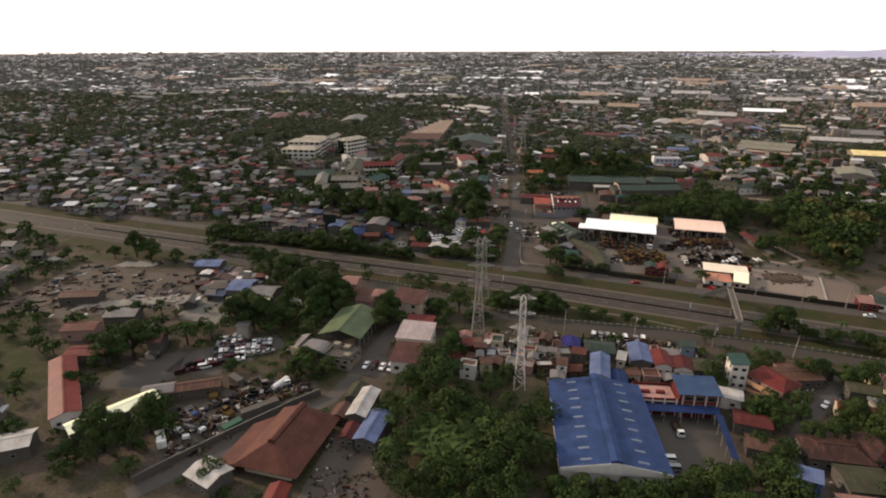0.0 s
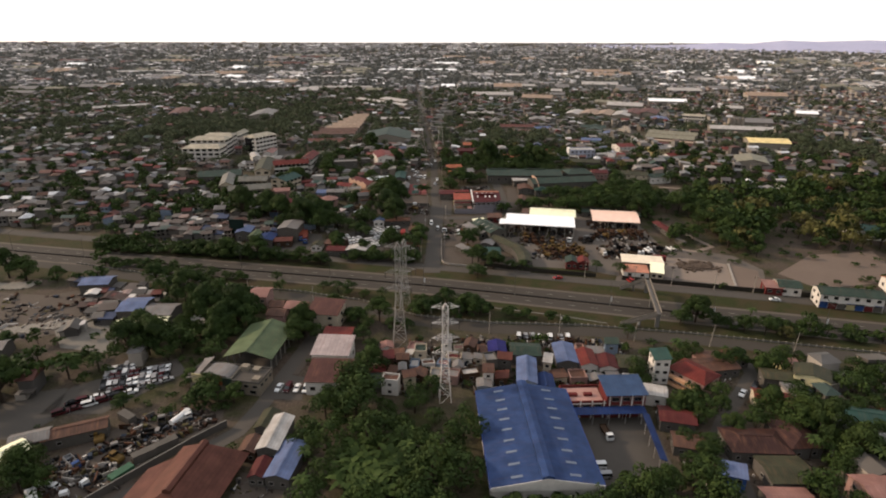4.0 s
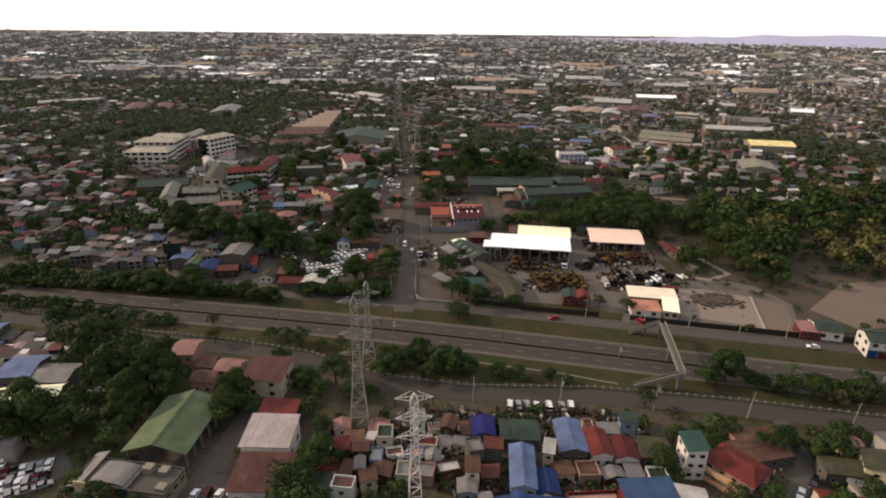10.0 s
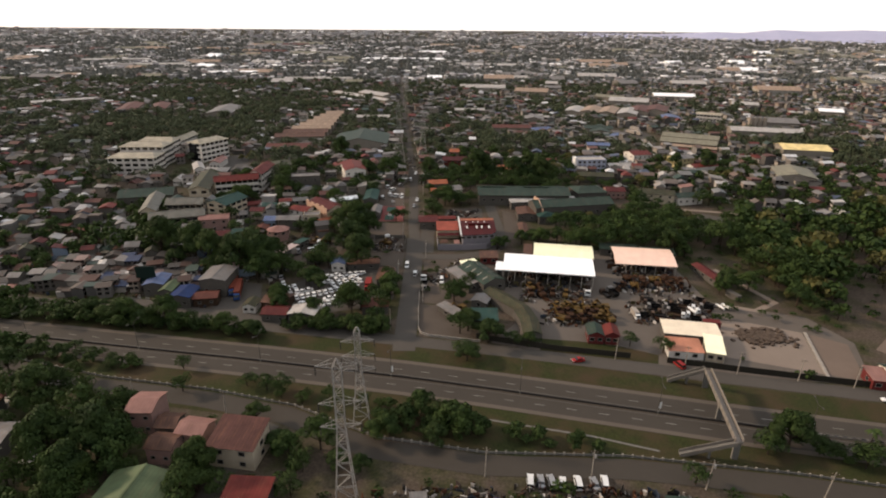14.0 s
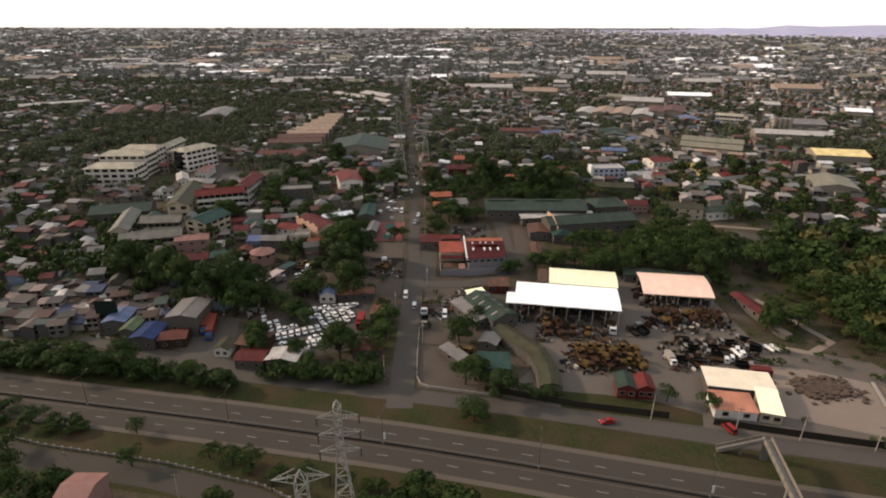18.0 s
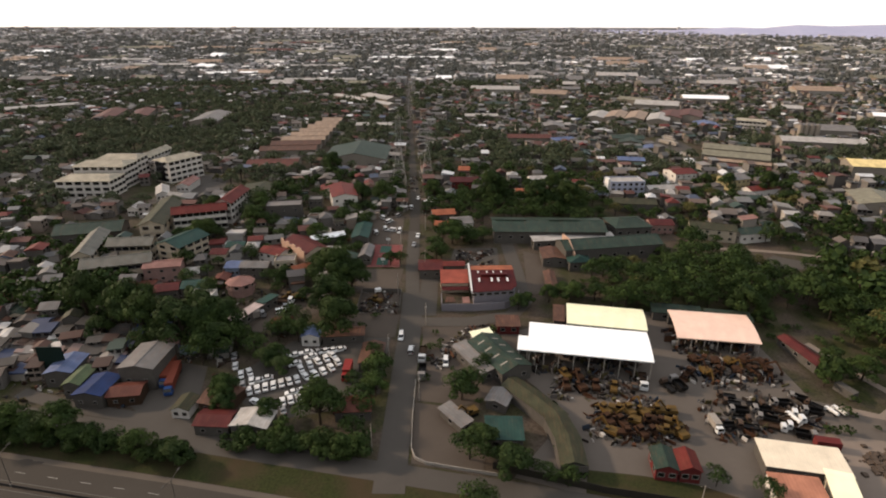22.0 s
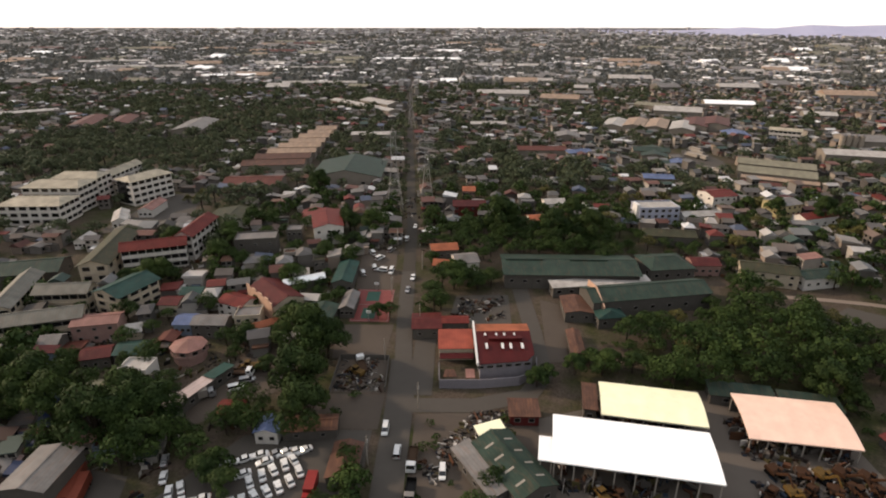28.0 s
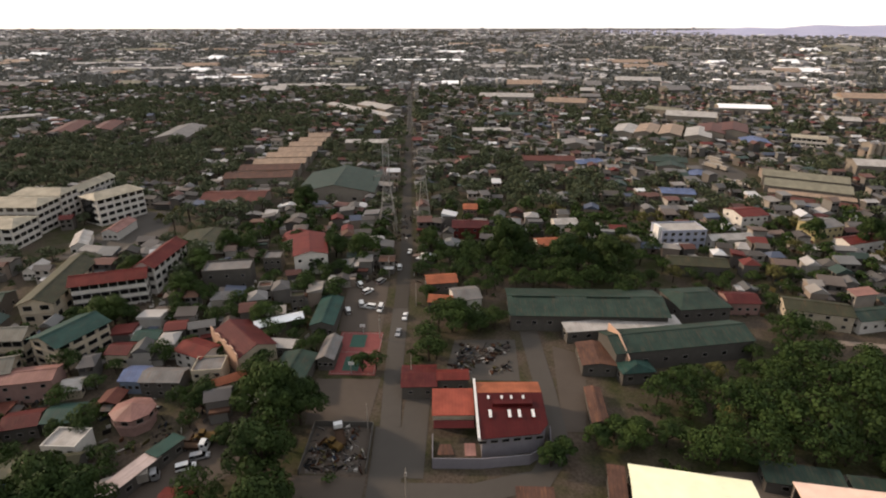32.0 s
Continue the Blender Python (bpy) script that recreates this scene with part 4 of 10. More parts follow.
cottage("house with a red metal roof beside a lane", (94, 160), (104, 157), (96, 167), 4.0, R_RED, CREAM_WALL, "x", 1.3)
cottage("tall cream corner building with dark windows", (111.6, 171.6), (120.6, 167.0), (115.6, 178.6), 6.2, R_OLIVE, plain("pale_yellow_wall", (0.78, 0.7, 0.42), 0.8), "y", 1.2, cols=(2, 1), storeys=2, name="corner_building")
cottage("house with a dull grey roof", (102.6, 172), (113, 170.6), (104, 178), 4.2, R_OLIVE, GREY_WALL, "x", 0.8, cols=(3, 1))
cottage("stall with a yellow painted front", (114, 182.4), (120, 183.4), (113.6, 186), 3.0, R_PINK, YELLOW_WALL, "x", 0.5)
cottage("low house with patched rust and zinc sheets", (87, 181.5), (95, 183.4), (86, 188.4), 3.2, R_RUST, PINK_WALL, "y", 0.5)
cottage("low house with bleached brown sheets", (96, 183.4), (103.6, 184), (95, 189.6), 3.4, R_BROWN, GREY_WALL, "y", 0.5)
cottage("low building with a long teal roof", (116, 152), (134, 147), (118, 159), 4.2, R_TEAL, CREAM_WALL, "x", 1.0, cols=(4, 1))
R_UMBER = roof_sheet("dark_umber_roof_sheets", (0.1, 0.05, 0.04), 0.4)
cottage("broad house with a rusted dark umber roof", (77, 137.6), (93, 138.4), (78, 147.4), 3.8, R_UMBER, GREY_WALL, "x", 1.6, cols=(5, 2), hip=4)
cottage("house with a dark umber hipped roof", (93.6, 139), (102.6, 140), (92.4, 151), 4.0, R_UMBER, GREY_WALL, "y", 1.7, cols=(2, 2), hip=3.5)
cottage("low house with a dull green roof", (82, 126.5), (93.5, 127.5), (82.5, 136), 3.6, R_OLIVE, GREY_WALL, "x", 0.9, cols=(3, 1))
cottage("low house with a faded pink roof", (78, 118.5), (89, 119), (78.5, 125.5), 3.0, R_PINK, GREY_WALL, "x", 0.8, cols=(3, 1))
cottage("pink two storey house with a red roof", (101, 117), (112, 119), (102, 127), 6.0, R_PINK, PINK_WALL, "x", 1.4, cols=(3, 2), storeys=2)
cottage("bright blue painted two storey hut", (69.6, 128.6), (75.2, 126.4), (71.6, 133.6), 4.2, R_LIGHTBLUE, plain("bright_blue_wall", (0.06, 0.16, 0.42), 0.6), "y", 0.5, roof="shed", cols=(2, 2), storeys=2)
cottage("dark red roofed shed by the yard wall", (61.5, 150), (71, 147.5), (62.5, 157), 4.0, R_DARKRED, GREY_WALL, "x", 0.9)
cottage("long shed with rust brown roofing", (62, 140), (70, 138), (63, 146), 3.4, R_RUST, GREY_WALL, "x", 0.8)
cottage("shop house with a grey sheet roof", (57, 163.5), (67, 161), (58.5, 169), 4.2, R_PALE, WHITE_WALL, "x", 0.7)
cottage("low house with a grey-green roof", (57, 178), (65, 177), (57.5, 186), 3.6, R_OLIVE, GREY_WALL, "x", 0.9)

# small stacked dwellings in rows, each different
shanty_roofs = [R_RUST, R_GREY, R_PALE, R_RUST, R_DARKRED, R_GREY, R_PINK, R_BROWN, R_RUST, R_GREY, R_PALE, R_GREEN]
shanty_words = ["rusted", "grey", "pale zinc", "rust streaked", "dark red", "grey", "faded pink", "stained brown", "rusted", "grey", "pale zinc", "green"]
srng = random.Random(5)
row_y = 163.0
for row in range(6):
    x = -30 + srng.uniform(0, 2)
    while x < 60:
        w, d = srng.uniform(2.7, 6.4), srng.uniform(3.0, 5.4)
        y = row_y + row * 5.5 + srng.uniform(-1.3, 1.3) + (5 if x < 8 else 0) * (1 if row < 1 else 0)
        cx = x + w / 2
        if is_free(cx, y, 2.0) and not (-10 < cx < 6 and y < 172):
            k = srng.randrange(12)
            st = 2 if srng.random() < 0.3 else 1
            h = 2.7 * st + srng.uniform(-0.2, 0.4)
            building("shanty", "cramped shanty with a %s sheet roof" % shanty_words[k], "house", (cx, y, w - 0.5, d, srng.uniform(-15, 15)), h, srng.choice(["shed", "shed", "gable", "flat"]), srng.uniform(0.4, 1.0),
                     srng.choice("xy"), shanty_roofs[k], srng.choice([GREY_WALL, WHITE_WALL, BROWN_WOOD, PINK_WALL, CREAM_WALL, BLUE_WALL, WHITE_WALL]), st, (1, 1), 0.35, win=(1.1, 0.9), group="market shanties", sides="fl")
        x += w + srng.uniform(0.1, 1.0)

# ---- west of the grove ----


def brown_hall():
    root = thing("assembly_hall", "assembly hall with a broad red-brown hipped roof and raised ridge", "hall", at=pose(-65.5, 121.5, gz(121), 0, 0, -6))
    take(-65.5, 121, 22, 30, -6)
    mat = roof_sheet("red_brown_hall_roof", (0.2, 0.085, 0.06), 0.25, 0.6)
    Builder().box(-0.6, 0, -1, 14, 22, 4.6).part("wall", CREAM_WALL, root)
    W, D, h, t = 9.6, 13.2, 3.5, 9.4
    lo, hi = -8.0, 8.6
    for pts in ([(W, -D, h), (W, D, h), (0.6, hi, t), (0.6, lo, t)], [(-W, D, h), (-W, -D, h), (-0.6, lo, t), (-0.6, hi, t)],
                [(-W, -D, h), (W, -D, h), (0.6, lo, t), (-0.6, lo, t)], [(W, D, h), (-W, D, h), (-0.6, hi, t), (0.6, hi, t)]):
        Builder().slab(pts, 0.16).part("roof_slope", mat, root)
    v = Builder()
    v.solid([(x, y, z) for y in (hi + 0.5, lo - 0.5) for x, z in ((-1.0, t - 0.4), (1.0, t - 0.4), (1.0, t + 0.5), (0, t + 0.95), (-1.0, t + 0.5))],
            ((4, 3, 2, 1, 0), (5, 6, 7, 8, 9), (0, 1, 6, 5), (1, 2, 7, 6), (2, 3, 8, 7), (3, 4, 9, 8), (4, 0, 5, 9)))
    v.part("ridge_vent", mat, root)
    Builder().slab([(-W - 5.6, -D + 0.5, 2.1), (-W + 0.2, -D + 0.5, 3.4), (-W + 0.2, D - 4, 3.4), (-W - 5.6, D - 8, 2.1)], 0.14).part("lean_to_roof", mat, root)
    for k in range(5):
        Builder().box(-W - 5.2, -D + 1 + k * 4.4, -1, 0.3, 0.3, 3.0).part("post", CONCRETE, root)
    for k in range(3):
        add_window(root, -4.5 + 4.5 * k, -11.0, 1.2, 0, 2.4, 1.8)
        add_window(root, 6.4, -7 + 7 * k, 1.2, 90, 2.4, 1.8)


brown_hall()
def sports_hall():
    """A broad roof on columns, open below."""
    cx, cy, w, d, turn = square((-78, 177), (-62, 177.4), (-74.6, 199))
    root = thing("sports_hall", "open sports hall with a pale green gable roof", "hall", at=pose(cx, cy, gz(cy), 0, 0, turn))
    take(cx, cy, w, d, turn)
    roof_parts(root, w, d, 6.0, "gable", 2.6, "y", R_LIGHTGREEN, 0.7)
    for k in range(6):
        y = -d / 2 + 0.6 + k * (d - 1.2) / 5
        for x in (-w / 2 + 0.3, w / 2 - 0.3):
            Builder().box(x, y, -1, 0.4, 0.4, 6.8).part("column", CONCRETE, root)
        Builder().beam((-w / 2, y, 5.7), (0, y, 8.3), 0.16, 0.3).beam((w / 2, y, 5.7), (0, y, 8.3), 0.16, 0.3).part("rafter", DARK_METAL, root)
    Builder().box(0, d / 2 - 0.2, -1, w - 0.8, 0.2, 4.0).part("back_wall", GREY_WALL, root)
    Builder().box(0, 0, -0.4, w - 1, d - 1, 0.5).part("court_floor", OLD_CONCRETE, root)


sports_hall()
R_MAROON = roof_sheet("dusty_maroon_roof", (0.16, 0.075, 0.06), 0.35)
R_STRIPE = roof_sheet("pale_striped_roof", (0.48, 0.4, 0.38), 0.35, 0.5, 1.3)
building("storehouse", "storehouse with a brown-red front roof", "storehouse", square((-47.3, 164.5), (-33.8, 163.2), (-48, 175.6)), 5.0, "shed", 1.6, "x", R_MAROON, WHITE_WALL, 1, (3, 2))
building("storehouse", "storehouse with a pale striped corrugated roof", "storehouse", square((-48.4, 178), (-36.0, 176.8), (-48.7, 189)), 6.6, "shed", 1.4, "x", R_STRIPE, WHITE_WALL, 1, (3, 2))
building("apartment_house", "tall block with brown sheet roof and pale walls", "apartment house", square((-57.6, 207.6), (-45.4, 205.6), (-56.6, 217.6)), 6.4, "shed", 1.9, "x", R_MAROON, CREAM_WALL, 2, (2, 1))
building("dwelling", "red sheet roofed dwelling beside the storehouse", "house", square((-48, 191), (-38, 190), (-48, 198)), 5.2, "shed", 0.9, "x", R_RED, GREY_WALL, 1, (3, 1))
for nl, nr, fl, h, rm, wm, lab in (((-84.6, 219), (-77.4, 219), (-84.8, 228), 7.4, R_PINK, PINK_WALL, "tall narrow house with a pink roof"),
                                   ((-74, 208), (-67, 207.4), (-73.5, 214), 5.2, R_RUST, PINK_WALL, "two storey house with balconies and brown roof"),
                                   ((-68.5, 213.4), (-61.0, 212), (-67.5, 220), 5.6, R_PINK, PINK_WALL, "pink two storey house with a faded roof"),
                                   ((-76, 217), (-70.5, 217), (-75.6, 223), 4.2, R_RUST, GREY_WALL, "house with red roof sheets"),
                                   ((-135, 209), (-125, 210), (-136, 221), 5.2, R_LIGHTBLUE, GREY_WALL, "workshop with a grey-blue roof"),
                                   ((-125, 208), (-113, 209.5), (-124, 218), 4.4, R_GREY, GREY_WALL, "low workshop with a grey roof"),
                                   ((-104, 204), (-93, 202.5), (-103, 210), 3.6, R_PALE, GREY_WALL, "low shed with a pale roof"),
                                   ((-130, 199), (-112, 203), (-131, 206), 3.6, R_CREAM, GREY_WALL, "long low shed with a cream roof")):
    cottage(lab, nl, nr, fl, h, rm, wm, "x", 1.2, storeys=2 if h > 5.5 else 1)


# stained cream, darkened to hold the tree shade on the facade
SHOW_WALL = plain("shaded_stained_cream_wall", (0.33, 0.285, 0.22), 0.85, 0.0, 0.45)


def cream_showroom():
    root = thing("showroom", "cream two storey showroom with arched roof vaults and roof terrace", "building", at=pose(-73.6, 169.6, gz(168), 0, 0, -9))
    take(-73.0, 168.6, 27, 12, -9)
    Builder().box(0, 0, -1, 25, 9.0, 7.0).part("wall", SHOW_WALL, root)
    for x, y, sx, sy in ((0, -4.4, 25.2, 0.25), (0, 4.4, 25.2, 0.25), (-12.5, 0, 0.25, 8.6), (12.5, 0, 0.25, 8.6), (2.5, 0, 0.25, 8.6)):
        Builder().box(x, y, 6.0, sx, sy, 0.9).part("parapet", GREY_WALL, root)
    Builder().box(7.5, 0, 6.0, 9.6, 8.5, 0.06).part("terrace_floor", OLD_CONCRETE, root)
    v = lofted(Builder(), [[(-3.6 - r * math.cos(math.pi * k / 8), y, 6.2 + (r - 3.6) * math.sin(math.pi * k / 8)) for k, r in [(k, 5.0) for k in range(9)] + [(k, 4.9) for k in range(8, -1, -1)]] for y in (3.5, -3.5)])
    v.part("vault_roof", R_GREY, root)
    Builder().slab([(-13, -5, 5.6), (-13, 6, 6.6), (-9, 6, 8.2), (-9, -5, 7.2)], 0.15).part("side_roof", R_GREY, root)
    for k, m in enumerate((YELLOW_WALL, YELLOW_WALL, plain("orange_shop_panel", (0.5, 0.16, 0.05), 0.7), R_GREEN)):
        Builder().box(-9.4 + k * 3.6, -4.62, 3.5, 3.4, 0.3, 4.4 - 0.5 * (k % 2)).part("shop_panel", m, root)
    for k in range(6):
        add_window(root, -10.4 + 4.1 * k, -4.5, 0.8, 0, 2.2, 1.7)
    for k in range(3):
        add_window(root, 5.0 + 3.0 * k, -4.5, 3.8, 0, 1.6, 1.3)
        add_window(root, 12.5, -2.8 + 2.8 * k, 3.8, 90, 1.6, 1.3)
    for x, y, h in ((4.2, 2.4, 2.6), (10.6, -2.2, 1.3), (8.0, 2.8, 1.5)):
        Builder().box(x, y, 6.0, 2.4, 2.2, h).part("roof_room", SHOW_WALL, root)
    root.scale = (1, 1, 0.74)


cream_showroom()
for nl, nr, fl, h, rm, wm, lab in (((-52.8, 134), (-47, 134.2), (-51.2, 148), 4.6, R_PALE, GREY_WALL, "long shed with a pale zinc roof"),
                                   ((-47.5, 124.5), (-41.2, 124), (-46, 138), 4.0, R_LIGHTBLUE, GREY_WALL, "shed with a faded blue roof and grey wall"),
                                   ((-58, 134), (-53.4, 134), (-57, 140), 3.6, R_RUST, BROWN_WOOD, "low shed with rusted sheets"),
                                   ((-56.5, 143), (-52, 143), (-55.5, 151), 4.2, R_OLIVE, GREY_WALL, "shed with an olive green roof"),
                                   ((-52, 125), (-48, 125), (-51.5, 131.5), 3.4, R_DARKRED, GREY_WALL, "low shed with a dark red roof"),
                                   ((-86, 103), (-77.5, 100), (-83, 110), 4.6, R_PALE, GREY_WALL, "shed with a grey-white metal roof"),
                                   ((-62, 96), (-57, 96.5), (-62.5, 104), 4.0, R_RED, GREY_WALL, "narrow shed with a red roof"),
                                   ((-128, 112), (-114.5, 132.5), (-133, 115.5), 4.8, R_CREAM, GREY_WALL, "long warehouse with a pale yellow roof"),
                                   ((-114, 136), (-100, 143.5), (-116, 141), 3.8, R_RUST, GREY_WALL, "long shed with rust brown roof"),
                                   ((-121, 133), (-113, 137.5), (-123, 138), 4.2, R_GREY, GREY_WALL, "grey workshop shed with a flat-pitched roof"),
                                   ((-139.5, 117), (-133.5, 122), (-168, 144), 4.6, R_RED, WHITE_WALL, "very long shed with a red roof"),
                                   ((-165, 150), (-150, 154), (-167, 157), 4.0, R_RED, GREY_WALL, "long red roofed shed"),
                                   ((-150, 98), (-136, 106), (-154, 105), 4.4, R_PALE, GREY_WALL, "shed with a pale roof"),
                                   ((-180, 165), (-168, 168), (-182, 172), 4.6, R_BROWN, PINK_WALL, "house with a brown roof"),
                                   ((-172, 178), (-160, 181), (-174, 186), 4.6, R_GREY, GREY_WALL, "house with a grey roof"),
                                   ((-206, 192), (-190, 196), (-208, 199), 4.2, R_RUST, GREY_WALL, "low rust roofed yard shed"),
                                   ((-165, 232), (-153, 234), (-166, 241), 5.2, R_LIGHTBLUE, GREY_WALL, "shed with a blue-grey roof")):
    cottage(lab, nl, nr, fl, h, rm, wm, "y" if math.hypot(fl[0] - nl[0], fl[1] - nl[1]) > math.hypot(nr[0] - nl[0], nr[1] - nl[1]) else "x", 1.0)

patch([(-113, 128), (-93, 108), (-84, 120), (-82, 138), (-69, 149), (-71, 156), (-92, 155), (-99, 147), (-106, 138)], 0.06, "ground_junkyard", DUST, "bare brown earth of a scrap yard")
patch([(-56, 130), (-40, 128), (-33, 112), (-38, 95), (-56, 95)], 0.06, "ground_hall_yard", DUST, "dusty yard beside the assembly hall")
patch([(-127, 152), (-108, 153), (-92, 176), (-99, 184), (-126, 167)], 0.06, "ground_car_lot", OLD_CONCRETE, "crowded paved car lot")
patch([(-160, 206), (-146, 190), (-126, 187), (-128, 204), (-140, 212)], 0.065, "ground_west_yard", PALE_YARD, "pale concrete yard between workshops")
patch([(-148, 140), (-126, 141), (-121, 150), (-127, 166), (-140, 162)], 0.06, "ground_open_yard", OLD_CONCRETE, "bare concrete yard")
patch([(-236, 187), (-198, 181), (-156, 199), (-140, 226), (-150, 248), (-180, 232), (-232, 238)], 0.06, "ground_dirt_lot", DUST, "wide dusty lot with heaps of scrap")
patch([(-60, 176), (-53, 176), (-48, 205), (-56, 205)], 0.06, "ground_lane", DUST, "dirt lane between buildings")
patch([(-60, 162), (-48, 161.5), (-50, 174), (-58, 176)], 0.07, "ground_parking", OLD_CONCRETE, "small parking area")
WEST_LANE = [(-100, 98), (-83, 119.5), (-75, 131), (-63, 146), (-60, 158), (-57, 180), (-51, 215), (-46, 224)]
tagged(strip(WEST_LANE, 2.6, -2.6, 0.075).part("road_west_lane", OLD_CONCRETE), "narrow dusty concrete lane", "road", kind="structure")
EAST_LANE = [(72, 100), (79, 150), (86, 160), (95, 170), (103, 180), (106, 199)]
tagged(strip(EAST_LANE, 2.3, -2.3, 0.075).part("road_east_lane", OLD_CONCRETE), "narrow concrete lane between houses", "road", kind="structure")
lane_wall = thing("lane_wall", "stained grey block wall between a lane and a scrap yard", "wall")
for x, y, a in along([(-101, 102), (-96.2, 109.5), (-86, 124), (-73.6, 141), (-66, 149.5)], 3.2, 1.6):
    Builder().box(x, y, gz(y) - 0.4, 3.22, 0.24, 2.7, a).part("panel", GREY_WALL, lane_wall)
    Builder().box(x, y, gz(y) + 2.3, 3.2, 0.36, 0.12, a).part("coping", CONCRETE, lane_wall)
take_line(WEST_LANE, 3)
take_line(EAST_LANE, 3)

lattice_pylon(-2.2, 163.2, 34.5, 5, 1.9, 0.85, (0.5, 0.65, 0.8, 0.955), 4.2, BRIGHT_STEEL)
lattice_pylon(-19.8, 195.4, 41.5, 8, 2.7, 0.95, (0.57, 0.72, 0.955), 4.6)
lattice_pylon(-20.6, 226, 31.0, 8, 2.4, 0.8, (0.55, 0.7, 0.85), 4.6)
lattice_pylon(-31.5, 503, 44.0, 4, 4.6, 1.4, (0.6, 0.74, 0.88), 6.2)
lattice_pylon(-14.6, 517, 38.0, 4, 3.6, 1.2, (0.66, 0.8, 0.94), 5.4)
for y, s in ((760, 1.0), (1020, 1.0), (1300, 1.0)):
    lattice_pylon(-30 - (y - 517) * 0.062, y, 40 * s, 4, 3.8, 1.2, (0.64, 0.78, 0.92), 5.6)

# ---- along the expressway ----
GRASS = Nodes("verge_grass")
_g = GRASS.ramp(GRASS.world_noise(1.6, 6), [(0.3, (0.014, 0.017, 0.006)), (0.7, (0.034, 0.038, 0.012))])
_d = GRASS.ramp(GRASS.world_noise(0.07, 4), [(0.4, (0, 0, 0)), (0.65, (1, 1, 1))])
VERGE = GRASS.finish(GRASS.mix(_d, _g, (0.042, 0.03, 0.016)), 0.95, 0.0, GRASS.world_noise(2.5, 4), 0.6, 0.15, 0.1)
tagged(strip(EXPRESS[1:-1], 19.4, 9.6, 0.07).part("ground_verge_north", VERGE), "narrow verge of dry grass beside the expressway", "ground", kind="structure")
tagged(strip([(x, y) for x, y in EXPRESS if -300 < x < 300], -9.1, -27, 0.06).part("ground_verge_south", VERGE), "sloping verge of dull green grass below the expressway", "ground", kind="structure")
tagged(strip([(16, 226.5), (45, 220), (62, 214.5)], 0.35, -0.35, 0.16).part("pavement_footpath", CONCRETE), "pale concrete drain edge across the verge", "pavement", kind="structure")
# median barrier
mb = Builder()
for x, y, a in along([p for p in EXPRESS if -300 < p[0] < 300], 4.0):
    if not 103 < x < 143:
        mb.box(x, y, gz(y), 4.02, 0.28, 0.75, a)
tagged(mb.part("median_barrier", plain("sooty_concrete_barrier", (0.1, 0.09, 0.08), 0.9)), "low sooty concrete barrier along the median", "barrier", kind="structure")
# chequered guard blocks by the south lanes
post_mesh = Builder().box(0, 0, 0, 1.1, 0.4, 0.85).mesh("guard_block", DARK_METAL)
guard = thing("guard_rail", "row of dark and pale guard blocks beside the lanes", "guard rail", at=pose(107, 221.7, gz(221)))
for k in range(16):
    x = 107 + k * 2.2
    y = 221.9 - k * 2.2 * 0.2
    o = share("block", post_mesh, guard, x - 107, y - 221.7, gz(y) - gz(221), -11)
rail = Builder().beam((-1, 0.2, 0.5), (34, -6.7, -0.2), 0.12, 0.9)
rail.part("rail", PALE_CONCRETE, guard)


LAMP_STEEL = plain("dark_lamp_steel", (0.13, 0.12, 0.11), 0.6, 0.2)


def street_lamp(x, y, turn, banner=False):
    root = thing("street_lamp", "tall grey double-armed street lamp" + (" with a white banner" if banner else ""), "street lamp", "expressway lamps", at=on_ground(x, y, turn))
    Builder().tube((0, 0, 0), (0, 0, 10.2), 0.1, 0.06, 8).part("pole", LAMP_STEEL, root)
    Builder().box(0, 0, 0, 0.5, 0.5, 0.8).part("base", CONCRETE, root)
    for s in (-1, 1):
        Builder().beam((0, 0, 10.1), (0, s * 2.4, 10.9), 0.09).part("arm", LAMP_STEEL, root)
        Builder().box(0, s * 2.7, 10.85, 0.32, 0.9, 0.14).part("lamp_head", LAMP_STEEL, root)
    if banner:
        Builder().box(0.4, 0, 1.8, 0.55, 0.06, 2.2).part("banner", WHITE_PAINT, root)


for x, flag in ((-234, 0), (-191, 0), (-148, 0), (-104, 0), (-59, 0), (-14, 1), (27, 0), (67, 1), (107, 1), (148, 1), (190, 0)):
    street_lamp(x, express_y(x), -10, bool(flag))


def utility_pole(x, y, h=9.0, lean=0.0, turn=0.0):
    root = thing("utility_pole", "weathered concrete utility pole with a cross arm", "utility pole", "utility poles", at=on_ground(x, y, turn))
    Builder().tube((0, 0, -0.5), (lean, 0, h), 0.17, 0.11, 7).part("pole", PALE_CONCRETE, root)
    Builder().beam((lean - 1.0, 0, h - 0.7), (lean + 1.0, 0, h - 0.7), 0.12).part("cross_arm", BROWN_WOOD, root)
    for k in (-0.8, 0, 0.8):
        Builder().tube((lean + k, 0, h - 0.62), (lean + k, 0, h - 0.35), 0.07, n=6).part("insulator", PALE_CONCRETE, root)
    if int(x) % 2:
        Builder().tube((lean + 0.4, 0, h - 2.4), (lean + 0.4, 0, h - 1.4), 0.28, n=8).part("transformer", GALVANISED, root)


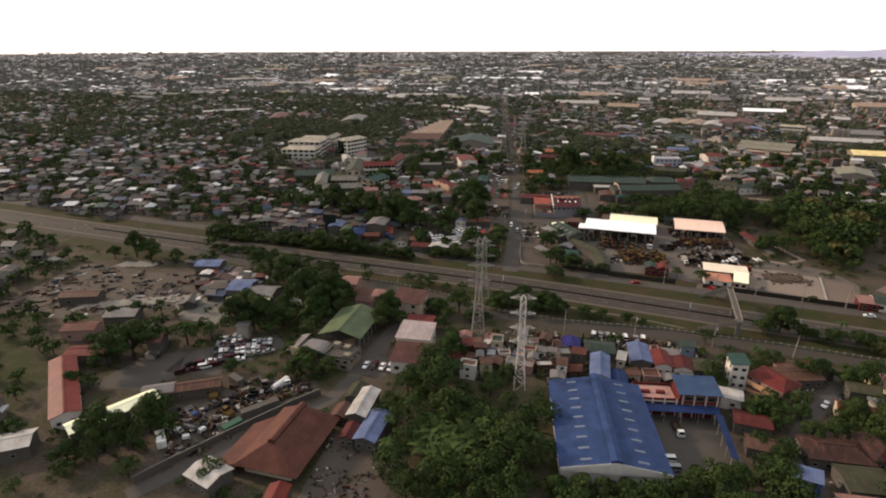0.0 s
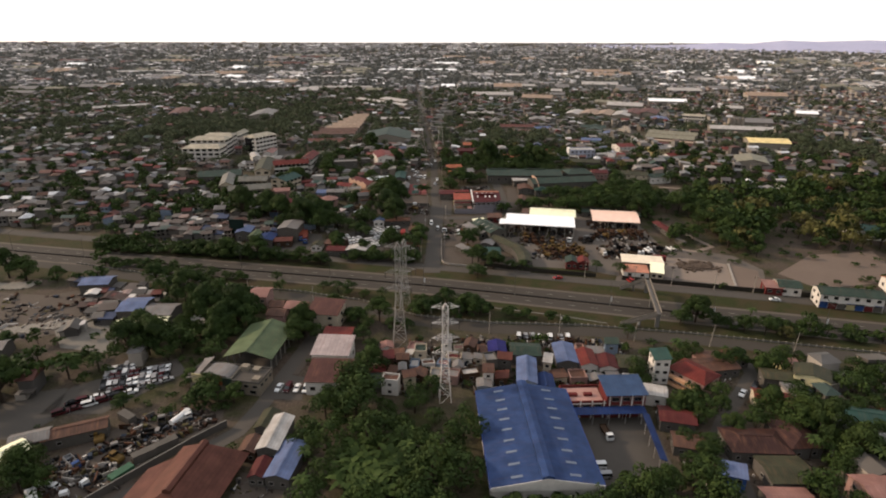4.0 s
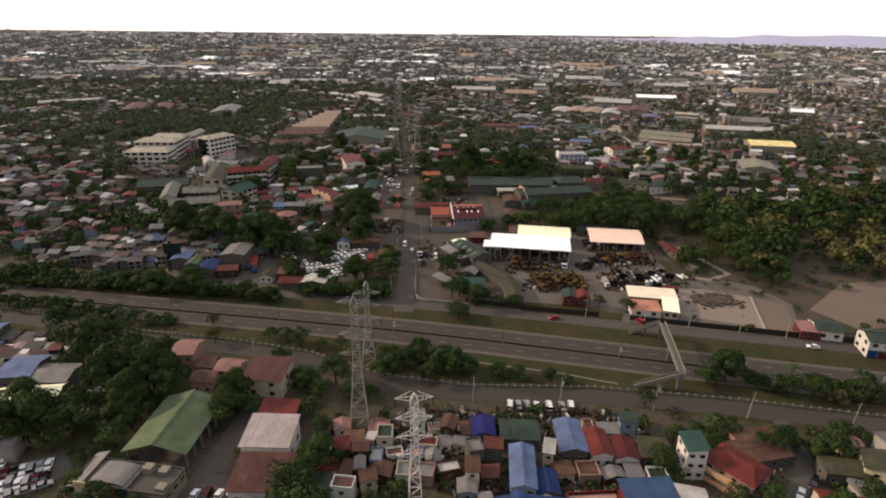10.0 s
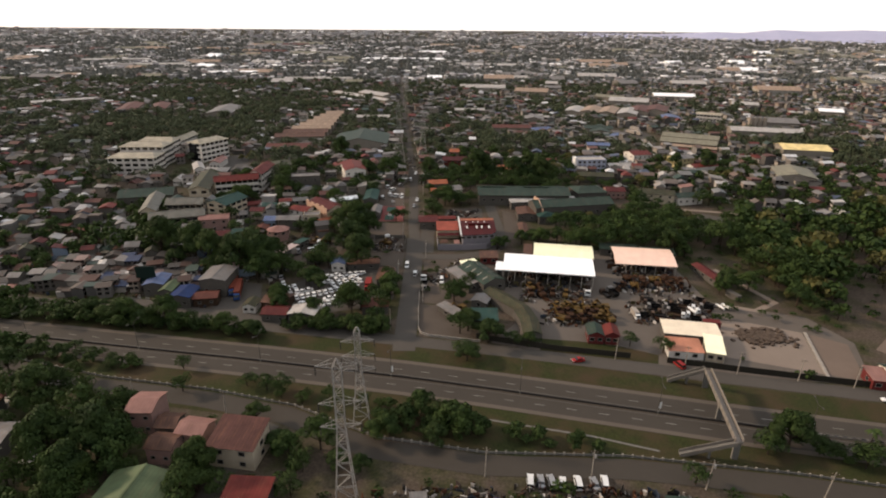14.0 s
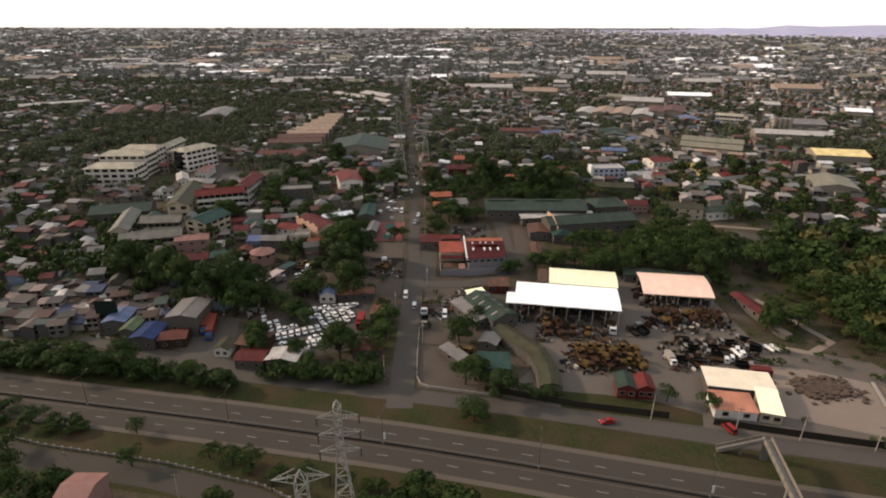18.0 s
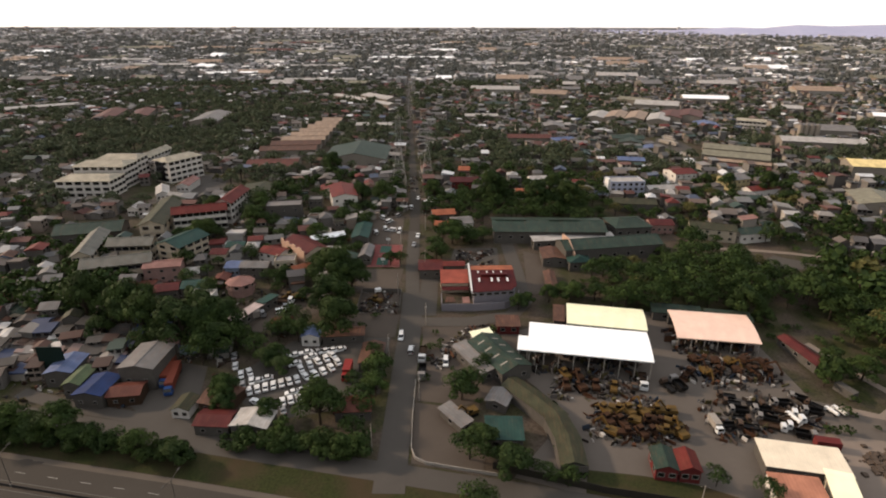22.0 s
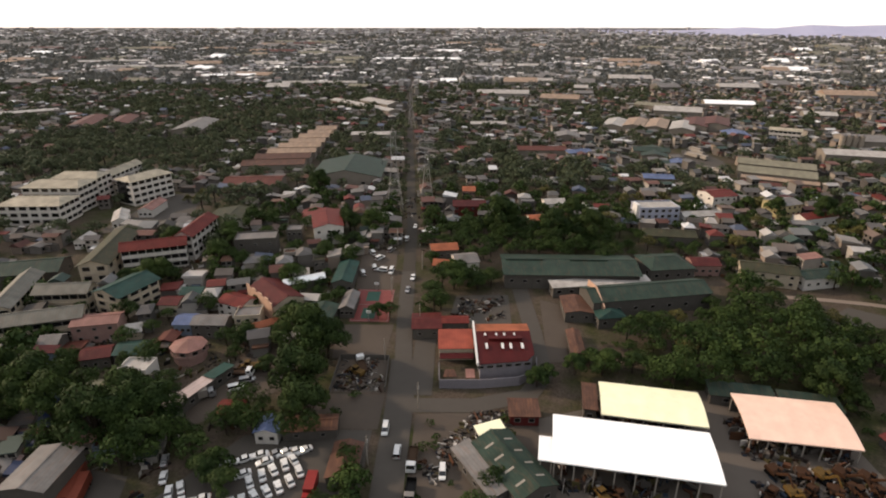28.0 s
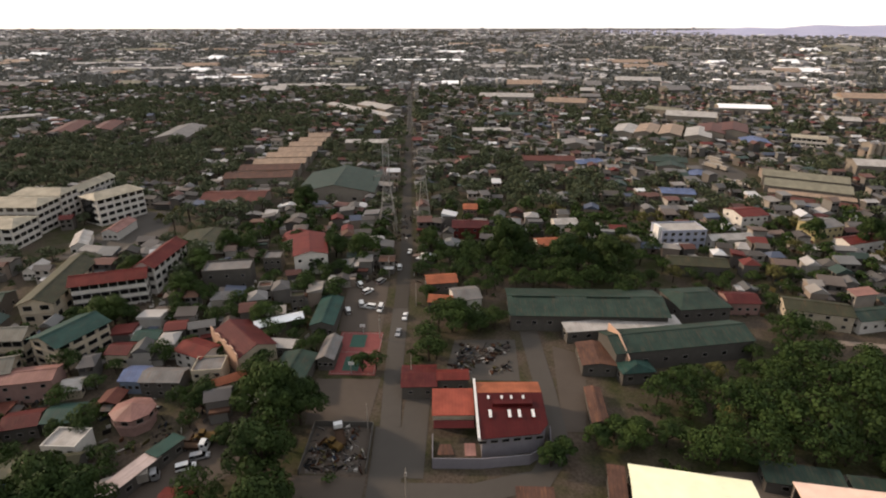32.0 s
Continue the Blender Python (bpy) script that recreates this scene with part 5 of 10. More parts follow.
for x, y, l in ((14, 205, 0.1), (41, 204.4, 0), (69, 201.5, 0.5), (96, 198, 0.8), (124, 193, 0.6), (-60, 226, 0.2), (-90, 232.5, 0), (-120, 239, 0)):
    utility_pole(x, y, 9.5, l, -8)
for k in range(20):
    y = 276 + k * 21
    x = float(np.interp(y, [p[1] for p in AVENUE], [p[0] for p in AVENUE]))
    utility_pole(x + (5.6 if k % 2 else -5.8), y, 9.0, 0, 90)
for x in (62, 84, 100, 118, 134):
    utility_pole(x, express_y(x) + 27.0, 8.5, 0.2, -10)

# low wall with posts along the south service road
wall_thing = thing("roadside_wall", "low concrete wall with evenly spaced pale posts", "wall", at=pose(0, 0, 0))
wp = Builder().box(0, 0, 0, 0.5, 0.3, 1.15).mesh("post", PALE_CONCRETE)
wall_line = offset(SOUTH_SERVICE, 4.4)[1:-1]
w = Builder()
for x, y, a in along(wall_line, 2.6):
    w.box(x, y, gz(y) - 0.3, 2.62, 0.16, 1.0, a)
w.part("panel_run", CONCRETE, wall_thing)
for x, y, a in along(wall_line, 2.6, 1.3):
    share("post", wp, wall_thing, x, y, gz(y) - 0.1, a)


BRIDGE_CONCRETE = plain("sooty_bridge_concrete", (0.3, 0.265, 0.225), 0.85)


def footbridge():
    a, b = Vector((86.4, 243.6, 5.6)), Vector((80.9, 211.4, 5.0))
    d = b - a
    L, turn = d.length, math.degrees(math.atan2(d.y, d.x))
    root = thing("footbridge", "pale concrete pedestrian footbridge with parapets over the expressway", "footbridge", at=pose(a.x, a.y, 0, 0, 0, turn))
    za, zb = a.z, b.z
    Builder().slab([(0, -1.0, za), (L, -1.0, zb), (L, 1.0, zb), (0, 1.0, za)], 0.45).part("deck", BRIDGE_CONCRETE, root)
    for s in (-1, 1):
        Builder().slab([(0, s * 1.0 - 0.09, za + 1.1), (L, s * 1.0 - 0.09, zb + 1.1), (L, s * 1.0 + 0.09, zb + 1.1), (0, s * 1.0 + 0.09, za + 1.1)], 1.3).part("parapet", BRIDGE_CONCRETE, root)
        for k in range(12):
            x = 1 + k * (L - 2) / 11
            Builder().box(x, s * 1.14, za + (zb - za) * x / L - 0.2, 0.25, 0.14, 1.4).part("parapet_post", CONCRETE, root)
    for x in (0.6, L * 0.5, L - 0.8):
        g = -0.6
        Builder().box(x, 0, g - 1, 0.8, 1.6, za + (zb - za) * x / L - g + 0.6).part("pier", CONCRETE, root)
    # stairs, both towards the west, in local axes
    inv = pose(a.x, a.y, 0, 0, 0, turn).inverted()
    for top, foot in (((85.6, 243.8, 5.5), (75.6, 246.4, -0.3)), ((80.2, 211.2, 4.9), (67.0, 213.6, -1.2))):
        p, q = inv @ Vector(top), inv @ Vector(foot)
        run = (q - p)
        flat = Vector((run.x, run.y, 0)).normalized()
        side = Vector((-flat.y, flat.x, 0)) * 0.9
        st = Builder().slab([p - side, q - side, q + side, p + side], 0.35).part("stair_flight", BRIDGE_CONCRETE, root)
        n = 26
        for k in range(n):
            c = p.lerp(q, (k + 0.5) / n)
            Builder().box(c.x, c.y, c.z - 0.12, run.length / n, 1.66, 0.22, math.degrees(math.atan2(flat.y, flat.x))).part("step", CONCRETE, st)
        for s in (-1, 1):
            o = side * s
            up = Vector((0, 0, 1.0))
            Builder().slab([p + o * 0.94 + up, q + o * 0.94 + up, q + o * 1.06 + up, p + o * 1.06 + up], 1.1).part("parapet", BRIDGE_CONCRETE, root)
        m = p.lerp(q, 0.45)
        Builder().box(m.x, m.y, -1.5, 0.6, 0.6, m.z + 1.2).part("pier", CONCRETE, root)


footbridge()

# ---- vehicles: one of each kind, then copies ----
PAINTS = {"white": plain("white_car_paint", (0.72, 0.72, 0.7), 0.3), "red": plain("red_car_paint", (0.4, 0.03, 0.025), 0.3), "silver": plain("silver_car_paint", (0.4, 0.4, 0.4), 0.3, 0.3),
          "black": plain("black_car_paint", (0.02, 0.02, 0.022), 0.25), "maroon": plain("maroon_car_paint", (0.13, 0.025, 0.03), 0.3), "blue": plain("blue_truck_paint", (0.05, 0.12, 0.3), 0.4),
          "orange": plain("orange_container_paint", (0.3, 0.085, 0.045), 0.6), "green": plain("green_truck_paint", (0.07, 0.17, 0.1), 0.5)}
CARS = {(c, k): car_proto(PAINTS[c], k) for c in ("white", "red", "silver", "black", "maroon") for k in ("sedan", "van")}
TRUCKS = {"box": truck_proto(PAINTS["white"], "box", PALE_CONCRETE), "flat": truck_proto(PAINTS["white"], "flat", BROWN_WOOD), "tipper": truck_proto(PAINTS["blue"], "tipper", PAINTS["silver"]),
          "tank": truck_proto(PAINTS["white"], "tank", WHITE_PAINT, 9.0), "long": truck_proto(PAINTS["silver"], "box", PALE_CONCRETE, 14.0), "orange": truck_proto(PAINTS["blue"], "box", PAINTS["orange"], 14.0),
          "redbed": truck_proto(PAINTS["red"], "box", plain("red_truck_body", (0.35, 0.05, 0.04), 0.5), 8.0), "dark": truck_proto(plain("dirty_grey_cab_paint", (0.3, 0.28, 0.26), 0.6), "tipper", DARK_METAL, 6.6), "rusty": truck_proto(plain("dusty_brown_cab_paint", (0.15, 0.1, 0.07), 0.7), "flat", DARK_METAL, 7.0)}
USED = set()


def place(proto, key, x, y, turn, label, group, size=1.0):
    """The first use of a kind moves the model itself, later ones copy it."""
    slope = math.atan2(gz(y + 2) - gz(y - 2), 4)
    m = pose(x, y, gz(y) + 0.11) @ Matrix.Rotation(slope, 4, "X") @ pose(0, 0, 0, 0, 0, turn) @ Matrix.Diagonal((size, size, size, 1))
    if key in USED:
        ob = copy_thing(proto, m)
    else:
        USED.add(key)
        ob = proto
        ob.matrix_basis = m
    return tagged(ob, label, group=group)


def car(colour, kind, x, y, turn, where, group="parked cars"):
    noun = "sedan" if kind == "sedan" else "van"
    return place(CARS[(colour, kind)], ("car", colour, kind), x, y, turn, "%s %s %s" % (colour, noun, where), group)


def truck(kind, x, y, turn, where, group="parked trucks", size=1.0):
    words = {"box": "white box truck", "flat": "white flatbed truck", "tipper": "blue cab tipper truck", "tank": "white tank truck", "long": "long grey trailer truck", "orange": "long orange container truck", "redbed": "red box truck", "dark": "dark old tipper truck", "rusty": "brown rusted flatbed truck"}
    return place(TRUCKS[kind], ("truck", kind), x, y, turn, words[kind] + " " + where, group, size)


car("red", "sedan", 49, express_y(49) + 22.6, 100, "driving on the service road")
car("red", "van", 82.5, 254.5, 20, "turning by the roadside wall")
car("white", "sedan", 140, 236.5, 80, "parked beside the service road")
car("white", "van", -10.2, 322, 0, "driving along the avenue")
car("white", "van", -14.3, 330, 180, "driving along the avenue")
truck("flat", -6.0, 319, 178, "parked at the avenue's edge")
truck("dark", -5.6, 309, 178, "parked at the avenue's edge")
car("white", "van", 1.8, 315.5, 180, "parked on the dusty corner lot")
car("white", "sedan", -14, 415, 176, "parked along the avenue")
car("silver", "sedan", -15.2, 405, 176, "parked along the avenue")
car("white", "sedan", -17.5, 470, 176, "driving along the avenue")
car("white", "van", -20, 452, 0, "driving along the avenue")
truck("flat", 45.5, 148, 188, "parked in the loading yard", size=0.8)
car("white", "van", 39.8, 134.5, 96, "parked by the warehouse doors")
car("silver", "van", 40.4, 131.0, 94, "parked by the warehouse doors")
for k, c in enumerate(("white", "maroon", "white", "white", "black")):
    car(c, "van" if k % 2 else "sedan", -57 + 3.0 * k, 167.2, 172 + 2 * k, "parked beside the storehouse")
for k, (x, y, c) in enumerate(((94.5, 168.5, "white"), (100, 172, "black"), (109, 182, "red"), (25.3, 203, "white"), (28, 203, "silver"), (30.6, 202.8, "silver"), (33.4, 202.4, "white"), (37.3, 202.6, "white"), (41.4, 202.4, "silver"), (44, 202.8, "white"))):
    car(c, "van" if k % 2 else "sedan", x, y, 140 if x > 90 else (k % 3) * 6 - 8, "parked at the roadside")
# the crowded car lot, rows of parked cars
crng = random.Random(11)
LOT_COLOURS = ["white", "white", "silver", "silver", "black", "maroon", "maroon", "black"]
for k in range(11):
    # files of cars, bumper to bumper
    f = k / 10
    x0, y0, n = -115.4 + 18.0 * f, 166.6 + 6.6 * f, 3 if k < 5 else 2
    for m in range(n):
        car(crng.choice(LOT_COLOURS), crng.choice(["sedan", "sedan", "van"]), x0 - 1.85 * m, y0 + 4.5 * m, crng.choice([22, 202]) + crng.uniform(-3, 3), "in a crowded car lot", "cars in the lot")
for x0, y0, x1, y1, n in ((-119.8, 157.4, -96.2, 170.6, 9), (-120.4, 152.6, -104.6, 163.6, 6)):
    for k in range(n):
        f = k / (n - 1)
        car(crng.choice(LOT_COLOURS), crng.choice(["sedan", "van"]), x0 + (x1 - x0) * f, y0 + (y1 - y0) * f, -57 + crng.uniform(-5, 5), "in a crowded car lot", "cars in the lot")
# scrap yard trucks
for k in range(20):
    x, y = crng.uniform(-108, -70), crng.uniform(112, 155)
    if not inside(x, y, [(-108, 126), (-94, 112), (-86, 124), (-84, 138), (-71, 150), (-74, 154), (-92, 153), (-99, 144)]):
        continue
    truck(crng.choice(["flat", "dark", "tipper", "tank", "dark"]), x, y, crng.uniform(0, 360), "abandoned in a scrap yard", "scrap yard trucks", 0.8)
EXCAVATOR = excavator_proto(MACHINE_YELLOW)
EXCAVATOR_LONG = excavator_proto(MACHINE_RUST, 1.25)
LOADER = loader_proto(MACHINE_YELLOW)
LOADER_RUST = loader_proto(MACHINE_RUST)
MACHINES = {"yellow tracked excavator": EXCAVATOR, "rusty long-reach excavator": EXCAVATOR_LONG, "yellow wheel loader": LOADER, "rusty wheel loader": LOADER_RUST}


def machine(kind, x, y, turn, where="standing in the equipment yard"):
    return place(MACHINES[kind], ("machine", kind), x, y, turn, kind + " " + where, "yard machines")


machine("yellow wheel loader", -92, 133, 70, "in the scrap yard")
machine("yellow tracked excavator", -101, 141, 30, "in the scrap yard")
BOXES = {"grey": container_proto(GREY_WALL), "green": container_proto(PAINTS["green"]), "red": container_proto(RED_WALL), "white": container_proto(WHITE_PAINT)}


def container(kind, x, y, turn, where):
    return place(BOXES[kind], ("container", kind), x, y, turn, "%s ribbed shipping container %s" % (kind, where), "containers")


for x, y, t, c in ((-84.5, 134.5, -45, "grey"), (-80.5, 138.8, -45, "grey"), (-86.5, 127, -30, "green"), (-98, 150, 60, "grey"), (-104, 118, 40, "white")):
    container(c, x, y, t, "at the scrap yard wall")

# ---- equipment yard and its open sheds ----
patch([(20, 268), (40, 262), (100, 250), (141, 244), (152, 270), (145, 288), (112, 300), (108, 350), (70, 350), (28, 336), (26, 310), (38, 292)], 0.05, "ground_equipment_yard", YARD_EARTH, "dusty grey yard full of parked machinery")
patch([(98.8, 261), (129.2, 250.6), (137, 276.8), (121, 283.5), (104, 286.5)], 0.09, "ground_gravel_lot", GRAVEL, "bare pale gravel lot")
patch([(130.2, 250.4), (140.6, 247), (149, 269.2), (138.6, 276)], 0.09, "ground_brown_lot", road_material("brown_gravel", (0.12, 0.09, 0.07), 0.35), "bare brown gravel lot beside the pale one")
patch([(157, 266), (167, 249), (214, 260), (222, 296), (186, 290)], 0.09, "ground_bare_field", road_material("brown_gravel", (0.12, 0.09, 0.07), 0.35), "bare brown earth field")
take(85, 298, 115, 100)
take(188, 272, 56, 40)


def open_shed(label, plan, h0, h1, mat, thick=0.35, name="open_shed", posts=6, sag=0.5):
    """A wide shed roof on posts, open in front, with a gently curved roof."""
    cx, cy, w, d, turn = plan
    z = gz(cy - d / 2)
    root = thing(name, label, "shed", "open sheds", at=pose(cx, cy, z, 0, 0, turn))
    n = 6
    top = [(-d / 2 + d * k / n, h0 + (h1 - h0) * k / n + sag * math.sin(math.pi * k / n)) for k in range(n + 1)]
    ring = top + [(y, z - thick) for y, z in reversed(top)]
    r = Builder()
    m = len(ring)
    faces = [(k, (k + 1) % m, m + (k + 1) % m, m + k) for k in range(m)]
    faces += [q for k in range(n) for q in ((k + 1, k, m - 1 - k, m - 2 - k), (m + k, m + k + 1, 2 * m - 2 - k, 2 * m - 1 - k))]
    r.solid([(x, y, z) for x in (-w / 2, w / 2) for y, z in ring], faces)
    r.part("roof", mat, root)
    for k in range(posts):
        x = -w / 2 + 0.6 + k * (w - 1.2) / (posts - 1)
        Builder().beam((x, -d / 2 + 0.5, -1.5), (x, -d / 2 + 0.5, h0), 0.3).part("post", PALE_CONCRETE, root)
        Builder().beam((x, d / 2 - 0.5, -1.5), (x, d / 2 - 0.5, h1), 0.3).part("post", PALE_CONCRETE, root)
        tr = Builder().beam((x, -d / 2 + 0.5, h0 - 0.5), (x, d / 2 - 0.5, h1 - 0.5), 0.18, 0.4)
        tr.part("rafter", DARK_METAL, root)
    Builder().box(0, d / 2 - 0.3, 0, w - 0.6, 0.2, h1 - 1.2).part("back_wall", GREY_WALL, root)
    return root


open_shed("broad open machinery shed with a bright white roof", (48.4, 318.2, 38.8, 16.4, -8.8), 7.5, 8.6, R_WHITE, posts=9)
open_shed("open machinery shed with a pale yellow roof", (58.5, 336.8, 27.2, 14.6, -9.4), 5.9, 6.3, R_CREAM, posts=6, sag=0.9)
open_shed("open machinery shed with a salmon pink roof", (94.4, 331.6, 26.8, 17.0, -7.6), 5.2, 6.8, R_SALMON, posts=7, sag=0.9)
open_shed("small open lean-to with a white roof", (28.6, 317.6, 6.4, 8.0, -8.8), 6.9, 7.4, R_WHITE, posts=3, sag=0.1)
R_IVORY = roof_sheet("ivory_roof_sheets", (0.78, 0.68, 0.52), 0.12, 0.4, 0.6)
building("guard_office", "small office with an ivory sheet roof", "office", (93.0, 272.6, 19.0, 9.0, -10), 3.8, "shed", 0.5, "x", R_IVORY, GREY_WALL, 1, (3, 2), 0.5, sides="fr")
building("guard_office", "office wing with a cream sheet roof", "office", (97.2, 262.4, 5.6, 11.0, -17), 3.5, "shed", 0.7, "x", R_CREAM, CREAM_WALL, 1, (2, 2), 0.4, sides="fr")
building("porch_shed", "low shed with a rust-salmon roof beside the white office", "shed", (87.0, 263.0, 11.6, 8.4, -8), 2.9, "shed", 0.6, "x", roof_sheet("salmon_rust_roof", (0.6, 0.28, 0.17), 0.3), WHITE_WALL, 1, (2, 1), 0.2, sides="f")
patch([(37, 263.4), (76, 255.6), (78, 261), (66, 266.5), (52, 269.5), (39, 271)], 0.1, "ground_green_strip", VERGE, "strip of green grass inside the roadside wall")
building("site_office", "site office with a dark green roof half", "office", (58.0, 271.5, 5.4, 7.4, -6), 3.8, "gable", 1.2, "y", R_GREEN, RED_WALL, 1, (2, 2), 0.4)
building("site_office", "site office with a red roof half", "office", (63.6, 270.8, 4.8, 6.8, -6), 4.0, "gable", 1.2, "y", R_RED, RED_WALL, 1, (2, 2), 0.4)
# sheds round the corner lot
building("workshop", "workshop with a green gable roof and pale roof lights", "workshop", square((19.4, 303.6), (28.4, 309.4), (10.6, 322.6)), 4.6, "gable", 1.8, "y", R_GREEN, GREY_WALL, 1, (2, 4), 0.4)
ws = bpy.data.objects["workshop"]
for s in (-1, 1):
    for k in range(4):
        Builder().slab([(s * 1.6, -7.5 + k * 4.6, 6.1), (s * 4.0, -7.5 + k * 4.6, 5.22), (s * 4.0, -6.9 + k * 4.6, 5.22), (s * 1.6, -6.9 + k * 4.6, 6.1)][::s], 0.06).part("roof_light", PALE_CONCRETE, ws)
building("lean_to", "long grey lean-to shed beside the workshop", "shed", square((13.2, 305), (17.6, 307.6), (4.0, 321)), 3.4, "shed", 0.9, "y", R_GREY, GREY_WALL, 1, (1, 4), 0.3)


def bent_shed():
    root = thing("storage_shed", "long bent storage shed with an olive green roof", "shed", "yard sheds")
    line = [(21.3, 302.3), (28.0, 294.5), (33.0, 287.5), (35.0, 278.5), (34.9, 268.6)]
    left, right, mid = offset(line, 3.5), offset(line, -3.5), line
    for k in range(4):
        for side, s in ((left, 1), (right, -1)):
            zs = [gz(mid[k][1]) + 4.9, gz(mid[k + 1][1]) + 4.9]
            pts = [(*mid[k], zs[0]), (*mid[k + 1], zs[1]), (*side[k + 1], zs[1] - 1.2), (*side[k], zs[0] - 1.2)]
            Builder().slab(pts[::s], 0.12).part("roof_slope", R_OLIVE, root)
        Builder().prism([left[k], right[k], right[k + 1], left[k + 1]], gz(mid[k + 1][1]) - 1, gz(mid[k + 1][1]) + 3.5).part("wall", GREY_WALL, root)


bent_shed()
building("storage_shed", "small shed with a teal metal roof", "shed", square((13.5, 277.5), (23, 276.8), (13.2, 285.3)), 3.6, "shed", 0.8, "x", R_TEAL, GREY_WALL, 1, (2, 1), group="yard sheds")
building("storage_shed", "small grey sheet shed", "shed", square((6.8, 282.6), (9.6, 285), (0.8, 290.6)), 2.8, "shed", 0.5, "y", R_GREY, GREY_WALL, 1, (1, 1), group="yard sheds")
building("storage_shed", "grey roofed shed among trees", "shed", square((14, 294), (19.5, 291.5), (16.5, 300)), 3.0, "gable", 0.8, "y", R_GREY, GREY_WALL, 1, (1, 1), group="yard sheds")
building("storage_shed", "old shed with rusted red sheets", "shed", square((19.8, 333.2), (27.6, 333.6), (20, 339.6)), 3.2, "shed", 0.7, "x", R_RUST, RED_WALL, 1, (2, 1), group="yard sheds")
building("wall_shed", "narrow shed with a bright white roof strip", "shed", square((11.2, 325.6), (17.2, 328.9), (10.4, 328.0)), 3.6, "shed", 0.4, "x", R_CREAM, WHITE_WALL, 1, (1, 1))
patch([(-6.2, 272), (12, 268.4), (14, 280), (6, 294), (-7.2, 296)], 0.08, "ground_corner_lot", DUST, "empty dusty corner lot behind a low kerb wall")
take(2, 300, 20, 60)
lot_wall = thing("kerb_wall", "low pale curved wall round the corner lot", "wall")
for (x0, y0), (x1, y1) in zip([(-7.4, 306), (-7.2, 290), (-6.6, 277), (-5.4, 273.6), (-2.6, 271.9), (6, 270.2)], [(-7.2, 290), (-6.6, 277), (-5.4, 273.6), (-2.6, 271.9), (6, 270.2), (16, 268.4)]):
    a = math.degrees(math.atan2(y1 - y0, x1 - x0))
    L = math.hypot(x1 - x0, y1 - y0)
    for k in range(max(1, int(L / 3))):
        n = max(1, int(L / 3))
        f = (k + 0.5) / n
        y = y0 + (y1 - y0) * f
        Builder().box(x0 + (x1 - x0) * f, y, gz(y) - 0.3, L / n + 0.02, 0.22, 1.3, a).part("panel", PALE_CONCRETE, lot_wall)
machine("yellow tracked excavator", 9.5, 291, 120, "on the corner lot")
fence = thing("yard_fence", "dark sheet fence along the service road", "fence")
fence_panel = Builder().box(0, 0, -0.3, 3.05, 0.12, 2.5).mesh("panel", plain("dark_fence_sheet", (0.075, 0.066, 0.05), 0.8, 0.0, 0.5))
for x, y, a in along(offset([(16, 247.5 + 22), (42, 262.5), (70, 257.6), (100, 251), (141, 242.5), (190, 233)], 1.0), 3.0):
    if not (66 < x < 78):
        share("panel", fence_panel, fence, x, y, gz(y), a)



def fill(outline, step, jitter, make, seed):
    rng = random.Random(seed)
    xs_, ys_ = [p[0] for p in outline], [p[1] for p in outline]
    y = min(ys_)
    while y < max(ys_):
        x = min(xs_)
        while x < max(xs_):
            px, py = x + rng.uniform(-jitter, jitter), y + rng.uniform(-jitter, jitter)
            if inside(px, py, outline):
                make(px, py, rng)
            x += step[0]
        y += step[1]


fill([(44.5, 285), (57, 279.5), (70, 284), (67.5, 293.5), (46.5, 295)], (3.7, 4.4), 0.5, lambda x, y, r: machine(r.choice(["yellow wheel loader", "yellow wheel loader", "yellow tracked excavator", "rusty wheel loader"]), x, y, r.choice([70, 250, 100, 20]) + r.uniform(-20, 20)), 1)
fill([(34, 301), (56, 298), (58, 308), (37, 310)], (4.8, 5.6), 0.6, lambda x, y, r: machine(r.choice(["rusty long-reach excavator", "yellow wheel loader", "rusty wheel loader", "rusty wheel loader"]), x, y, r.uniform(-30, 30)), 2)
fill([(79, 309), (110, 306), (111, 317), (80, 321)], (5.2, 5.6), 0.8, lambda x, y, r: machine(r.choice(["yellow tracked excavator", "rusty long-reach excavator", "rusty wheel loader"]), x, y, r.uniform(120, 220)), 3)
fill([(80, 285), (104, 284), (109, 296), (82, 304)], (6.9, 3.3), 0.5, lambda x, y, r: truck(r.choice(["dark", "dark", "rusty", "dark", "flat", "rusty"]), x, y, r.choice([76, 256, 84, 262]) + r.uniform(-9, 9), "parked in the equipment yard", size=0.86), 4)
truck("flat", 63.5, 306.5, 168, "parked by the white shed")
truck("rusty", 60.4, 305.6, 170, "parked by the white shed")
truck("rusty", 70.5, 304.5, 20, "parked beyond the white shed")
truck("dark", 73.8, 305.5, 18, "parked beyond the white shed")
truck("box", 77.9, 287.4, 184, "near the yard gate", size=0.78)
truck("tank", 101.4, 291.2, 15, "near the white office", size=0.7)
container("grey", 123.4, 303.2, 22, "beside the wood")
container("red", 104.6, 280.6, 80, "at the yard's edge")
for k in range(2):
    truck("tank", 114.2 + k * 2.4, 294.5 + 0.4 * k, 22, "standing beside the wood", size=0.58)
tagged(strip([(117, 297), (128, 293), (139.5, 300), (134, 312), (127, 330)], 1.3, -1.3, 0.1).part("road_dirt_track", GRAVEL), "pale dirt track beside the wood", "road", kind="structure")
truck("rusty", 110.5, 297, 40, "standing beside the wood", size=0.8)
truck("dark", 107.5, 300, 60, "standing beside the wood", size=0.8)
